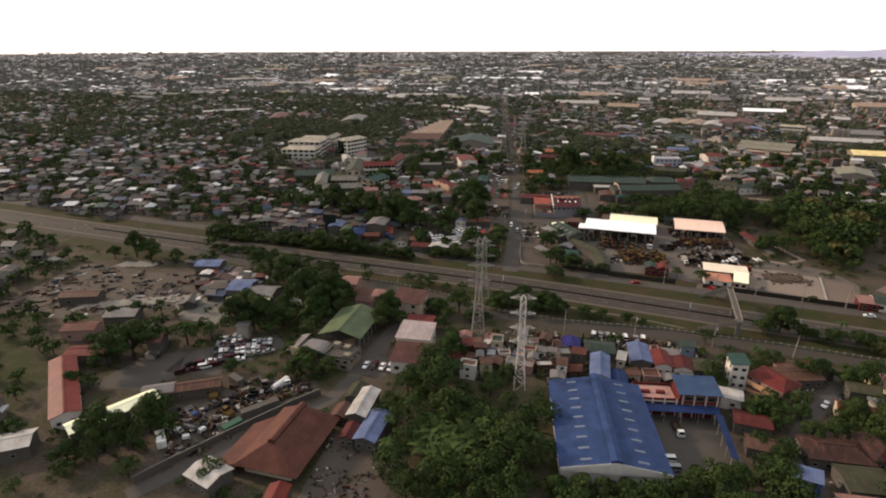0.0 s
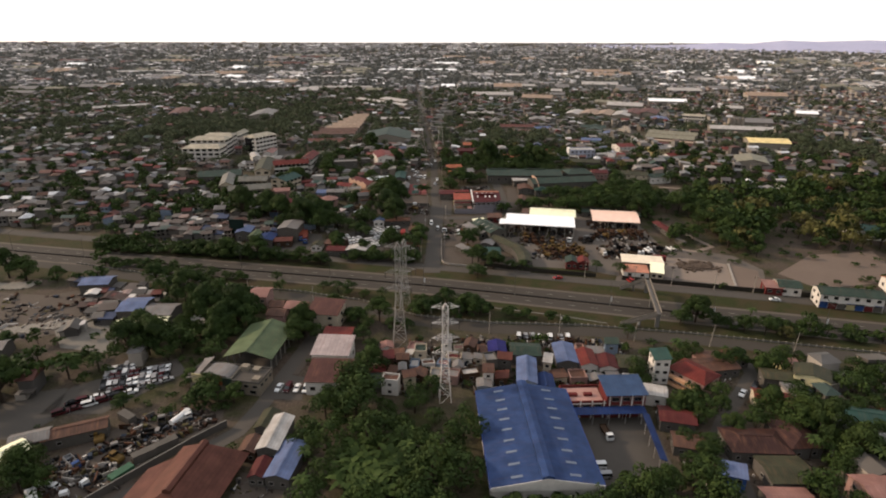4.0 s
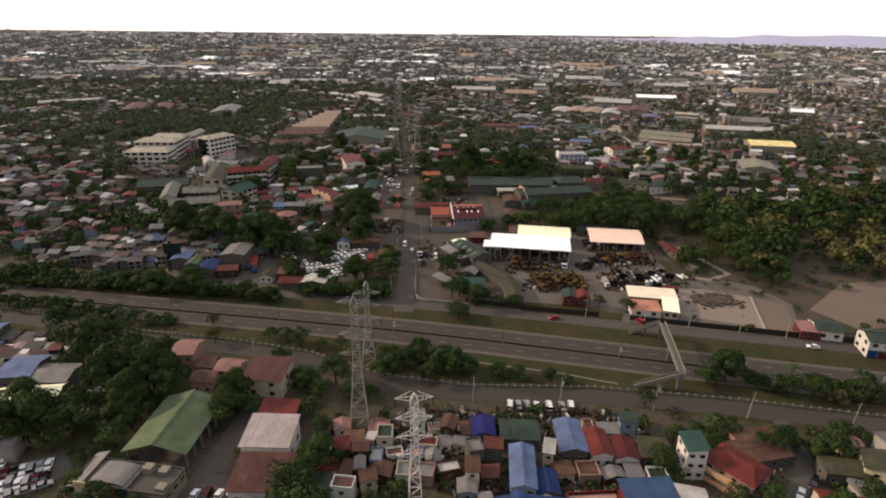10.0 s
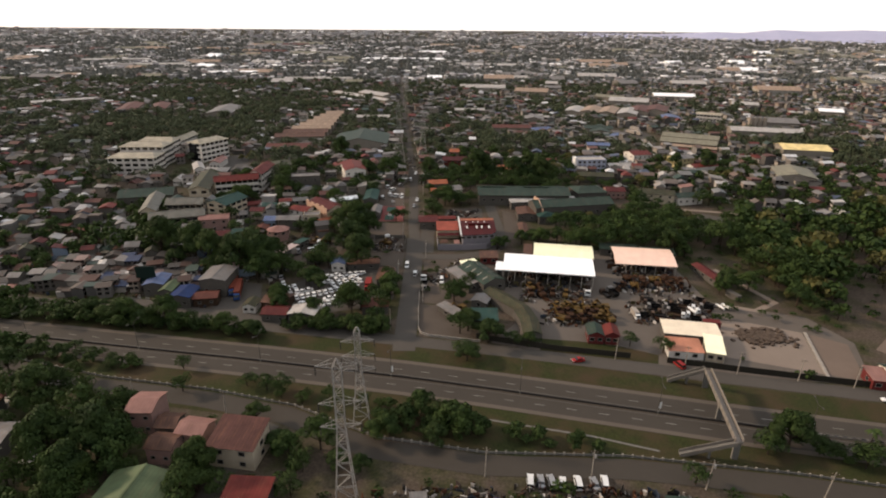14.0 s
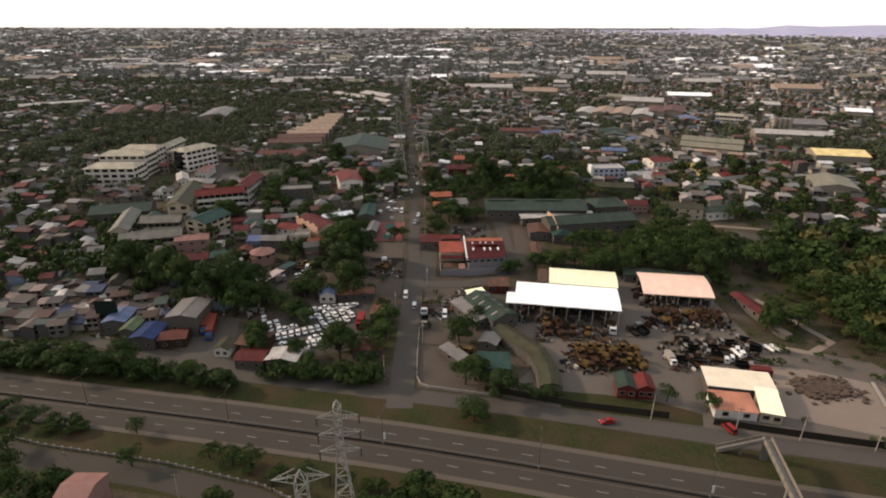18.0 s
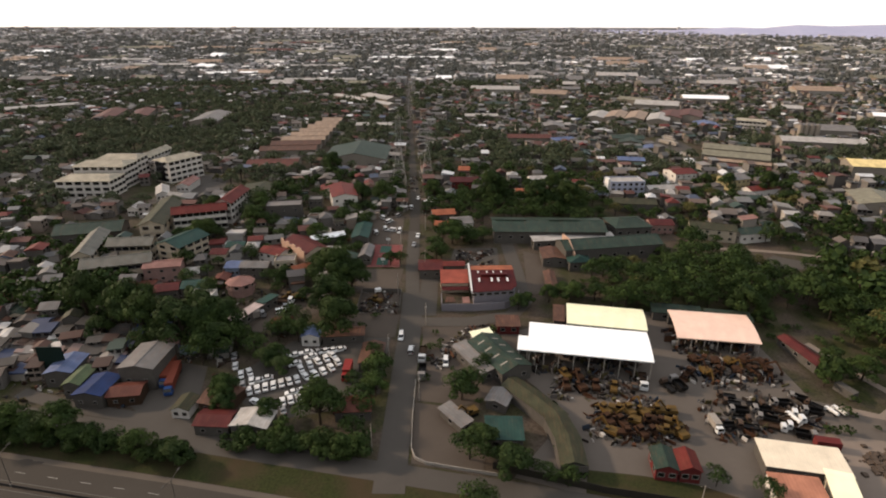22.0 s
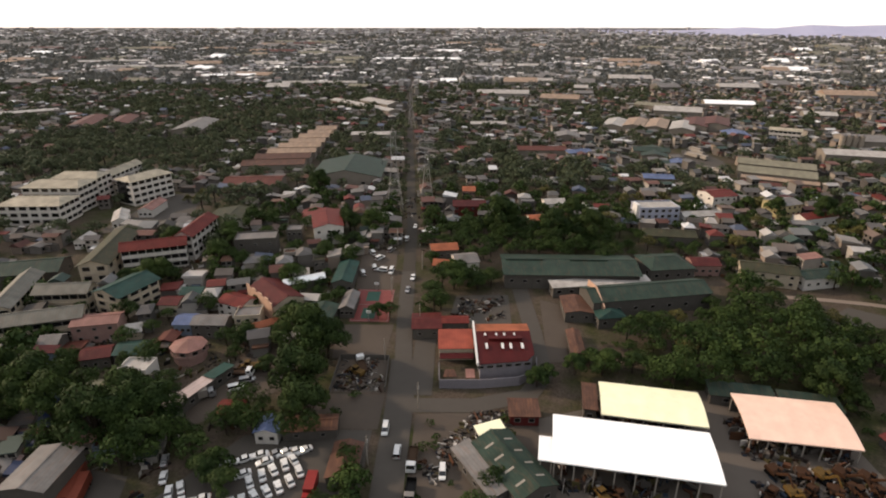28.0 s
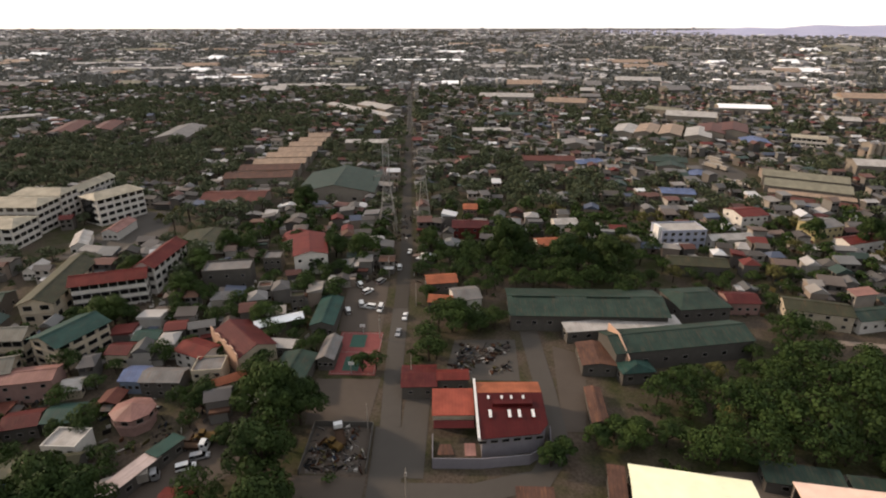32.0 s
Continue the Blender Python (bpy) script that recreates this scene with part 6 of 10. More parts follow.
building("long_shed", "long low shed with a dark red roof", "shed", (120.6, 321.8, 4.6, 17, 11), 3.0, "gable", 0.8, "y", R_DARKRED, GREY_WALL, 1, (1, 3))
building("shelter", "low dark green shelter behind the sheds", "shed", (87, 345.5, 17, 5.5, -9), 3.4, "shed", 0.8, "x", R_GREEN, GREY_WALL, 1, (2, 1))
building("shelter", "low dark green shelter behind the sheds", "shed", (104.5, 341.5, 15, 6, -9), 3.4, "shed", 0.8, "x", R_GREEN, GREY_WALL, 1, (2, 1))
building("side_store", "narrow store with rusty red and yellow roof", "shed", (42.6, 340.6, 3.2, 11, -9), 4.4, "shed", 0.4, "x", R_RUST, GREY_WALL, 1, (1, 1))
# rubble on the gravel
rock = Builder()
rr = np.random.default_rng(3)
for k in range(420):
    x, y = 120.5 + rr.normal() * 4.2, 273.5 + rr.normal() * 2.6
    s = rr.uniform(0.25, 0.8)
    pts = [(x + s * rr.uniform(0.7, 1.2) * sx, y + s * rr.uniform(0.7, 1.2) * sy, gz(y) + s * z * rr.uniform(0.7, 1.2)) for z in (0, 1.1) for sx, sy in ((-1, -1), (1, -1), (1, 1), (-1, 1))]
    rock.solid(pts, ((3, 2, 1, 0), (4, 5, 6, 7), (0, 1, 5, 4), (1, 2, 6, 5), (2, 3, 7, 6), (3, 0, 4, 7)))
tagged(rock.part("rubble", plain("earthy_rubble", (0.16, 0.12, 0.09), 0.95)), "heap of earth and broken rubble", "rubble", kind="stuff")
strip_wall = Builder()
for x, y, a in along([(129.4, 249.5), (133.6, 263), (138, 277)], 3):
    strip_wall.box(x, y, gz(y), 3, 1.0, 0.5, a)
tagged(strip_wall.part("lot_kerb", PALE_CONCRETE), "long pale kerb dividing the gravel lot", "kerb", kind="structure")
building("roadside_shop", "white roadside shop row with a green roof", "shop", (168, 233, 24, 9, -11), 6.4, "gable", 1.6, "x", R_GREEN, WHITE_WALL, 2, (6, 2))
row_ = bpy.data.objects["roadside_shop"]
for k in range(7):
    Builder().box(-10.3 + 3.4 * k, -4.7, 0.1, 3.1, 0.16, 2.7).part("shop_front", (PAINTS["blue"], RED_WALL, GREY_WALL, YELLOW_WALL)[k % 4], row_)
    Builder().box(-10.3 + 3.4 * k, -5.0, 2.9, 3.2, 0.9, 0.12).part("awning", (R_BLUE, R_GREEN, R_PALE)[k % 3], row_)
building("roadside_shop", "yard house with a green roof", "house", (150, 246, 9, 9, -11), 4.0, "gable", 1.4, "x", R_GREEN, WHITE_WALL, 1, (2, 1))
building("roadside_shop", "red walled shop with pale roof", "shop", (143, 245.5, 7, 7, -11), 3.6, "shed", 0.6, "x", R_PINK, RED_WALL, 1, (2, 1))
building("orange_depot", "depot with orange roof panels", "depot", (204, 246, 18, 12, -11), 5.0, "gable", 1.6, "x", R_ORANGE, WHITE_WALL, 1, (4, 2))
building("teal_hall", "wide hall with a teal roof by the wood", "hall", (233, 318, 20, 12, -15), 5.0, "gable", 1.6, "x", R_TEAL, WHITE_WALL, 1, (4, 2))

# ---- car park and depot west of the avenue ----
patch([(-66, 306), (-58, 294), (-44, 288), (-30, 292), (-18, 300), (-18, 330), (-34, 330), (-52, 327)], 0.06, "ground_car_park", OLD_CONCRETE, "worn grey concrete car park")
take(-44, 306, 46, 44)
for x0, y0, x1, y1, n, t in ((-57.9, 299.3, -44.8, 305.3, 7, 24), (-61.0, 302.2, -63.2, 307.2, 2, 24), (-58.8, 304.1, -61.0, 308.6, 2, 24), (-66.6, 311.5, -69.0, 316.9, 2, 20),
                             (-57.0, 304.3, -54.6, 305.6, 2, 108), (-52.6, 316.4, -45.4, 319.6, 3, 116), (-47.6, 313.2, -43.4, 317.4, 2, 118), (-41.8, 320.0, -34.4, 321.6, 4, 122), (-45.0, 310.8, -42.4, 306.8, 2, 32), (-42.6, 313.0, -39.9, 308.2, 2, 32),
                             (-40.4, 314.8, -37.5, 309.6, 2, 33), (-38.0, 316.6, -35.3, 311.6, 2, 34), (-36.4, 318.4, -33.8, 314.6, 2, 34), (-46.2, 294.6, -42.0, 296.4, 3, 22), (-45.1, 291.0, -45.0, 291.0, 1, 22), (-54.2, 294.4, -51.6, 293.4, 2, 60), (-44.6, 298.9, -39.8, 300.9, 3, 108)):
    for k in range(n):
        f = k / max(1, n - 1)
        car("white" if crng.random() < 0.86 else "silver", "sedan", x0 + (x1 - x0) * f, y0 + (y1 - y0) * f, t + crng.uniform(-7, 7), "in the open car park", "pale cars in the car park")
truck("redbed", -29.4, 308.5, 181, "in the car park")
DEPOT_LANE = [(-128, 297.5), (-112, 292.6), (-99.8, 289.9), (-86.7, 287.4), (-74, 284.8), (-66, 281.4), (-58, 277.2)]
tagged(strip(DEPOT_LANE, 2.2, -2.2, 0.1).part("road_depot_lane", OLD_CONCRETE), "narrow worn concrete lane to the depot", "road", kind="structure")
take_line(DEPOT_LANE, 2.4)
truck("orange", -86.4, 307.0, 193, "parked in a depot yard")
truck("orange", -83.2, 303.4, 193, "parked in a depot yard")
truck("flat", -91.6, 297.6, 190, "parked in a depot yard")
patch([(-92, 293), (-80, 284), (-70, 285), (-73, 300), (-76, 312), (-88, 314)], 0.06, "ground_depot_yard", OLD_CONCRETE, "grey concrete depot yard")
take(-80, 300, 18, 28, 10)
for nl, nr, fl, h, rm, wm, lab, ax in (((-97.5, 300), (-87, 297.8), (-100, 313.5), 7.4, R_GREY, GREY_WALL, "plain grey block with a pale sheet roof", "y"),
                                       ((-97, 291.5), (-88, 293), (-98, 298), 3.6, R_BROWN, BROWN_WOOD, "low shed with a brown roof", "x"),
                                       ((-106.5, 291), (-98, 290), (-107, 301), 4.6, R_BLUE, GREY_WALL, "shed with a bright blue roof", "y"),
                                       ((-112, 295), (-107, 295), (-112.5, 304), 5.0, R_LIGHTGREEN, GREY_WALL, "shed with a pale green roof", "y"),
                                       ((-121, 300), (-113, 300), (-123, 310), 5.0, R_LIGHTBLUE, GREY_WALL, "shed with a grey-blue roof", "y"),
                                       ((-56.2, 280.5), (-46, 280.3), (-55, 287.5), 3.8, R_PALE, GREY_WALL, "grey roofed store by the trees", "y"),
                                       ((-66.5, 280.8), (-57, 280.8), (-66, 287.5), 3.4, R_DARKRED, GREY_WALL, "low store with dark red roof", "x"),
                                       ((-76, 287.5), (-71, 287.3), (-75.5, 294), 3.0, R_OLIVE, WHITE_WALL, "small gatehouse with olive roof", "y"),
                                       ((-107, 328), (-96, 328), (-107, 336), 4.2, R_BLUE, GREY_WALL, "house covered with blue tarpaulin sheets", "x"),
                                       ((-69.5, 290.5), (-60, 288.8), (-67, 299.5), 3.2, R_RUST, BROWN_WOOD, "broad store with a rusted brown roof", "x"),
                                       ((-48, 324), (-42, 324), (-48, 330), 3.8, R_LIGHTBLUE, WHITE_WALL, "small white store with blue roof", "y"),
                                       ((-41, 325), (-27, 327), (-41.5, 331), 3.2, R_RUST, GREY_WALL, "rust roofed row beside the car park", "x"),
                                       ((-29, 287), (-19, 288), (-29.5, 294), 3.4, R_BROWN, GREY_WALL, "striped brown and white roofed stall", "x"),
                                       ((-26, 310), (-19, 310), (-26, 322), 3.4, R_RUST, GREY_WALL, "rusted shed beside the avenue", "y"),
                                       ((-61, 331), (-54, 332), (-61, 337), 3.4, R_RED, GREY_WALL, "small store with a red roof", "x")):
    cottage(lab, nl, nr, fl, h, rm, wm, ax, 1.0)
billboard = thing("billboard", "large dark green billboard on steel posts", "billboard", at=on_ground(-122.3, 306, 2))
Builder().box(0, 0, 2.6, 8.0, 0.35, 8.0).part("panel", plain("dark_green_billboard", (0.02, 0.05, 0.04), 0.6), billboard)
for s in (-1, 1):
    Builder().beam((s * 3, 0.3, -1), (s * 3, 0.3, 10), 0.3).part("post", DARK_METAL, billboard)
    Builder().beam((s * 3, 4, -1), (s * 3, 0.4, 8), 0.2).part("strut", DARK_METAL, billboard)

# ---- truck stop and houses north-west ----
patch([(-80, 334), (-68, 330), (-48, 346), (-44, 364), (-64, 362), (-72, 350)], 0.06, "ground_truck_stop", DUST, "dusty truck stop yard")
take(-62, 346, 30, 24, 30)
building("canopy_shed", "long narrow shed with a pale pinkish striped roof", "shed", square((-78.5, 331.5), (-74.5, 329.8), (-71.5, 347.5)), 3.6, "shed", 0.5, "y", R_STRIPE, GREY_WALL, 1, (1, 3), sides="r")
building("canopy_shed", "narrow shed with a teal green roof", "shed", square((-71.2, 347.2), (-67.6, 345.5), (-67.8, 353.6)), 3.6, "shed", 0.5, "y", R_TEAL, GREY_WALL, 1, (1, 2), sides="r")
truck("long", -72.8, 340.0, -64, "parked in the truck stop")
car("white", "van", -61.5, 346.0, -66, "parked in the truck stop")
truck("flat", -62.5, 352.5, -90, "parked in the truck stop")
car("silver", "van", -59.5, 349.5, -70, "parked in the truck stop")
machine("yellow wheel loader", -61, 355.5, 90, "in the truck stop")
machine("yellow wheel loader", -57.2, 355.2, 95, "in the truck stop")
truck("dark", -46.5, 352, 10, "parked in the truck stop")
for nl, nr, fl, h, rm, wm, lab, st, ax in (((-97, 345.6), (-88.2, 346.2), (-96.5, 352.5), 5.6, R_PALE, WHITE_WALL, "white two storey house with a flat roof", 2, "x"),
                                           ((-124.5, 366), (-110.6, 370), (-126, 374), 6.6, R_PINK, PINK_WALL, "pink house with long balconies", 2, "x"),
                                           ((-83, 386), (-73, 381), (-80.5, 394), 5.2, R_RED, WHITE_WALL, "house with a red hipped roof", 2, "x"),
                                           ((-72.5, 375), (-64, 376.5), (-73.5, 382.5), 5.6, R_GREY, CREAM_WALL, "house with a white flat roof corner", 2, "x"),
                                           ((-86, 371), (-74.5, 371.5), (-86, 378), 5.2, R_GREY, GREY_WALL, "unfinished grey block house", 2, "x"),
                                           ((-93, 372.5), (-87, 372.5), (-93, 380), 4.2, R_LIGHTBLUE, BLUE_WALL, "small blue house with faded roof", 1, "x"),
                                           ((-64.5, 372), (-57.5, 377.5), (-66.5, 375), 3.4, R_ORANGE, PINK_WALL, "low annex with an orange roof", 1, "x"),
                                           ((-62.5, 401), (-49, 409), (-64, 404), 3.8, R_WHITE, GREY_WALL, "carport with a long white roof", 1, "x"),
                                           ((-56, 392), (-47, 391.5), (-55.5, 397), 3.2, R_PALE, GREY_WALL, "low carport with a white roof", 1, "x"),
                                           ((-49.5, 374), (-39.5, 375.5), (-46, 388), 4.4, R_GREEN, GREY_WALL, "shed with a dark green roof", 1, "y"),
                                           ((-44, 401), (-36.5, 401), (-45.5, 421), 4.8, R_TEAL, GREY_WALL, "long shop row with dark teal roof", 1, "y"),
                                           ((-38, 385), (-33, 385), (-38, 398), 3.6, R_GREY, GREY_WALL, "grey shed beside the ball court", 1, "y"),
                                           ((-104, 355), (-96, 356), (-105, 363), 4.2, R_TEAL, GREY_WALL, "low house with green roof sheets", 1, "x"),
                                           ((-103, 338), (-91, 339.5), (-104, 344.5), 3.4, roof_sheet("straw_roof_sheets", (0.34, 0.31, 0.2), 0.3), GREY_WALL, "low shed with a straw coloured roof", 1, "x"),
                                           ((-113, 352), (-105, 355), (-115, 359), 4.2, R_DARKRED, GREY_WALL, "house with dark red sheets", 1, "x"),
                                           ((-100, 392), (-92, 392), (-100, 399), 4.2, R_TEAL, GREY_WALL, "low house with a teal roof", 1, "x"),
                                           ((-104, 384), (-97, 384), (-104, 391), 4.6, R_DARKRED, CREAM_WALL, "house with a dark red roof", 1, "x")):
    cottage(lab, nl, nr, fl, h, rm, wm, ax, 1.2, roof="flat" if "flat roof" in lab else "gable", storeys=st, cols=(3, 1))
pk = thing("octagonal_house", "octagonal pink house with a faded red roof", "house", at=on_ground(-82, 360.5))
take(-82, 360.5, 12, 12)
oct_pts = [(5.2 * math.cos(math.pi / 4 * k + 0.39), 4.8 * math.sin(math.pi / 4 * k + 0.39)) for k in range(8)]
Builder().prism(oct_pts, -1.5, 5.2).part("wall", PINK_WALL, pk)
for k in range(8):
    a, b = oct_pts[k], oct_pts[(k + 1) % 8]
    Builder().slab([(a[0] * 1.15, a[1] * 1.15, 5.1), (b[0] * 1.15, b[1] * 1.15, 5.1), (0, 0, 7.0)], 0.12).part("roof_slope", R_PINK, pk)
    m = math.degrees(math.pi / 4 * k + 0.39 + math.pi / 8)
    add_window(pk, (a[0] + b[0]) / 2, (a[1] + b[1]) / 2, 3.2, m + 90, 1.6, 1.2)
    Builder().beam((a[0] * 1.12, a[1] * 1.12, 2.9), (b[0] * 1.12, b[1] * 1.12, 2.9), 0.12, 0.9).part("balcony_rail", PINK_WALL, pk)
# church-like house with a bright stepped gable, west sunlight put into its peach
ch = building("parish_hall", "hall with a dark red roof and a pale stepped side wall", "hall", square((-61, 382), (-53, 391), (-74, 397.5)), 5.2, "gable", 2.4, "y", R_DARKRED, CREAM_WALL, 1, (1, 3))
pw = Builder()
steps = [(-10.2, -1.5)]
for k in range(8):
    y = -10.2 + k * 2.55
    z = 6.6 + (0.9 if k % 2 else 0.0)
    steps += [(y, z), (y + 2.55, z)]
steps.append((10.2, -1.5))
m_ = len(steps)
pw.solid([(x, y, z) for x in (-6.6, -6.2) for y, z in steps], [tuple(reversed(range(m_))), tuple(range(m_, 2 * m_))] + [(k, (k + 1) % m_, m_ + (k + 1) % m_, m_ + k) for k in range(m_)])
pw.part("gable_wall", plain("sunlit_peach_wall", (0.62, 0.42, 0.3), 0.8), ch)

# ---- schools and clinic ----


R_CLINIC = roof_sheet("tan_cream_clinic_roof", (0.46, 0.41, 0.31), 0.08, 0.5)
R_SCHOOL = roof_sheet("grey_school_roof_sheets", (0.25, 0.238, 0.2), 0.25)


def slab_block(label, name, plan, storeys, cols, roof_mat, wall_mat, roof="gable", rise=2.0, win=(2.7, 1.7), hip=0.0, sh=3.5):
    root = building(name, label, "school building", plan, storeys * sh, roof, rise, "x" if plan[2] >= plan[3] else "y", roof_mat, wall_mat, storeys, cols, 0.9, hip, win, sides="flr", band=wall_mat)
    return root


slab_block("three storey white school wing with a red roof", "school_wing", square((-133.4, 413.8), (-110.8, 422.6), (-136.4, 421.4)), 3, (8, 2), R_RED, WHITE_WALL)
slab_block("red roofed school side wing", "school_wing", square((-118.2, 428.5), (-110.6, 427.4), (-121.6, 454)), 3, (2, 6), R_RED, WHITE_WALL)
slab_block("school side wing with an olive green roof", "school_wing", square((-145, 403.4), (-134.4, 404.8), (-157.6, 444)), 2, (2, 6), R_OLIVE, CREAM_WALL, sh=4.0)
slab_block("three storey cream school block with teal roof", "school_block", square((-127.4, 385), (-116, 379.6), (-122.6, 401.4)), 3, (2, 4), R_TEAL, CREAM_WALL, sh=2.95, win=(3.0, 1.4))
slab_block("cream two storey school wing with a grey roof", "school_block", square((-147.5, 362), (-123.5, 370.5), (-150.5, 370.5)), 2, (9, 2), R_SCHOOL, CREAM_WALL, sh=4.2)
slab_block("school wing with a long grey roof", "school_block", square((-157, 371), (-150, 373), (-167, 400)), 2, (2, 7), R_SCHOOL, CREAM_WALL, sh=4.2)
slab_block("rear school wing with a grey roof", "school_block", square((-149, 383.6), (-131, 385.6), (-150, 391)), 2, (6, 2), R_SCHOOL, CREAM_WALL, sh=4.2)
building("covered_court", "covered court with a dark green arched roof", "hall", square((-184, 398), (-156, 406), (-188.5, 413)), 5.4, "gable", 2.6, "x", R_GREEN, GREY_WALL, 1, (6, 2))
slab_block("three storey white clinic wing with pale roof", "clinic_wing", square((-226, 464.6), (-195.4, 466.4), (-227, 482)), 3, (6, 4), R_CLINIC, WHITE_WALL, hip=5, win=(3.4, 1.7))
slab_block("tall white clinic wing with a pale roof", "clinic_wing", square((-228.6, 486), (-198.6, 487), (-229.4, 503)), 4, (6, 4), R_CLINIC, WHITE_WALL, hip=5, win=(3.4, 1.7))
slab_block("rear clinic wing with pale hipped roof", "clinic_wing", square((-226, 506.5), (-201, 507), (-226.6, 521)), 4, (6, 3), R_CLINIC, WHITE_WALL, hip=4, win=(3.2, 1.7))
slab_block("long narrow rear clinic wing with pale roof", "clinic_wing", square((-212, 524), (-206, 524), (-211, 561)), 3, (2, 8), R_CLINIC, WHITE_WALL, win=(3.0, 1.7))
cl = slab_block("white four storey clinic with dark glass entrance", "clinic", square((-189, 506), (-176, 501), (-175, 526.5)), 4, (2, 6), R_CLINIC, WHITE_WALL, hip=4, win=(3.0, 1.7))
Builder().box(-1.8, -12.6, 1.0, 8.4, 0.5, 11.8).part("glass_front", GLASS, cl)
take(-190, 475, 60, 26)
for nl, nr, fl, h, rm, lab in (((-164, 480), (-157, 482), (-161, 498), 4.2, R_PINK, "covered walkway with a pink roof"), ((-167, 462), (-161, 465), (-164, 480), 3.8, R_PALE, "covered walkway with pale roof"),
                               ((-170, 437), (-165, 439), (-168, 446), 3.6, R_PALE, "shed with a white roof"), ((-121, 465), (-99, 463), (-124, 482), 4.8, R_OLIVE, "hall with a grey-green roof"),
                               ((-93, 430), (-76, 435), (-94, 440), 8.0, R_GREY, "bare concrete block building"), ((-75, 446), (-68, 447), (-76, 454), 6.0, R_GREY, "grey block with a small yellow roof tank"),
                               ((-61.5, 444), (-49, 448.5), (-67, 468), 8.4, R_RED, "tall house with a red gable roof"), ((-75, 470), (-63, 472), (-76, 482), 4.6, R_RED, "house with a red roof and white edge")):
    cottage(lab, nl, nr, fl, h, rm, WHITE_WALL if rm != R_GREY else GREY_WALL, "y", 1.6, roof="flat" if rm == R_GREY else "gable", storeys=2 if h > 5.5 else 1, cols=(3, 2))
# ball court
patch([(-34.4, 383), (-20, 383), (-20.4, 405.6), (-34.8, 405.6)], 0.08, "pavement_ball_court", plain("red_court_paint", (0.3, 0.1, 0.09), 0.8), "red painted outdoor ball court")
patch([(-30.6, 385), (-25.6, 385), (-25.6, 392), (-30.6, 392)], 0.1, "pavement_court_key", plain("green_court_paint", (0.08, 0.17, 0.13), 0.8), "green painted key on the ball court")
patch([(-30.6, 397), (-25.6, 397), (-25.6, 404), (-30.6, 404)], 0.1, "pavement_court_key", plain("green_court_paint", (0.08, 0.17, 0.13), 0.8), "green painted key on the ball court")
take(-27, 394, 17, 26)
cl_ = Builder()
for x0, y0, x1, y1 in ((-34, 383.6, -20.6, 383.6), (-34, 405, -20.6, 405), (-34, 383.6, -34, 405), (-20.6, 383.6, -20.6, 405), (-34, 394.4, -20.6, 394.4)):
    cl_.beam((x0, y0, gz(y0) + 0.1), (x1, y1, gz(y1) + 0.1), 0.12, 0.04)
tagged(cl_.part("trim_court_lines", LINE_PAINT), "white court lines", "road marking", kind="structure")
for y, t in ((384.2, 0), (404.4, 180)):
    hoop = thing("basketball_hoop", "ball hoop on a steel post", "hoop", "court hoops", at=on_ground(-27.3, y, t))
    Builder().tube((0, -0.8, 0), (0, -0.8, 3.2), 0.1, n=6).part("post", GALVANISED, hoop)
    Builder().box(0, 0, 2.8, 1.8, 0.06, 1.1).part("backboard", WHITE_PAINT, hoop)
    Builder().tube((0, 0.3, 3.02), (0, 0.3, 3.06), 0.25, n=10).part("rim", PAINTS["orange"], hoop)
for x, y, t, k in ((-35, 418, 20, "white"), (-31, 423, 15, "white"), (-27.5, 421, 80, "white"), (-23.5, 420, 175, "white"), (-30, 432, -40, "white"), (-26, 440, -30, "silver"), (-34, 437, 30, "white")):
    car(k, "van", x, y, t, "parked in a roadside lot")
take(-28, 428, 16, 24)

# ---- red depot by the avenue ----


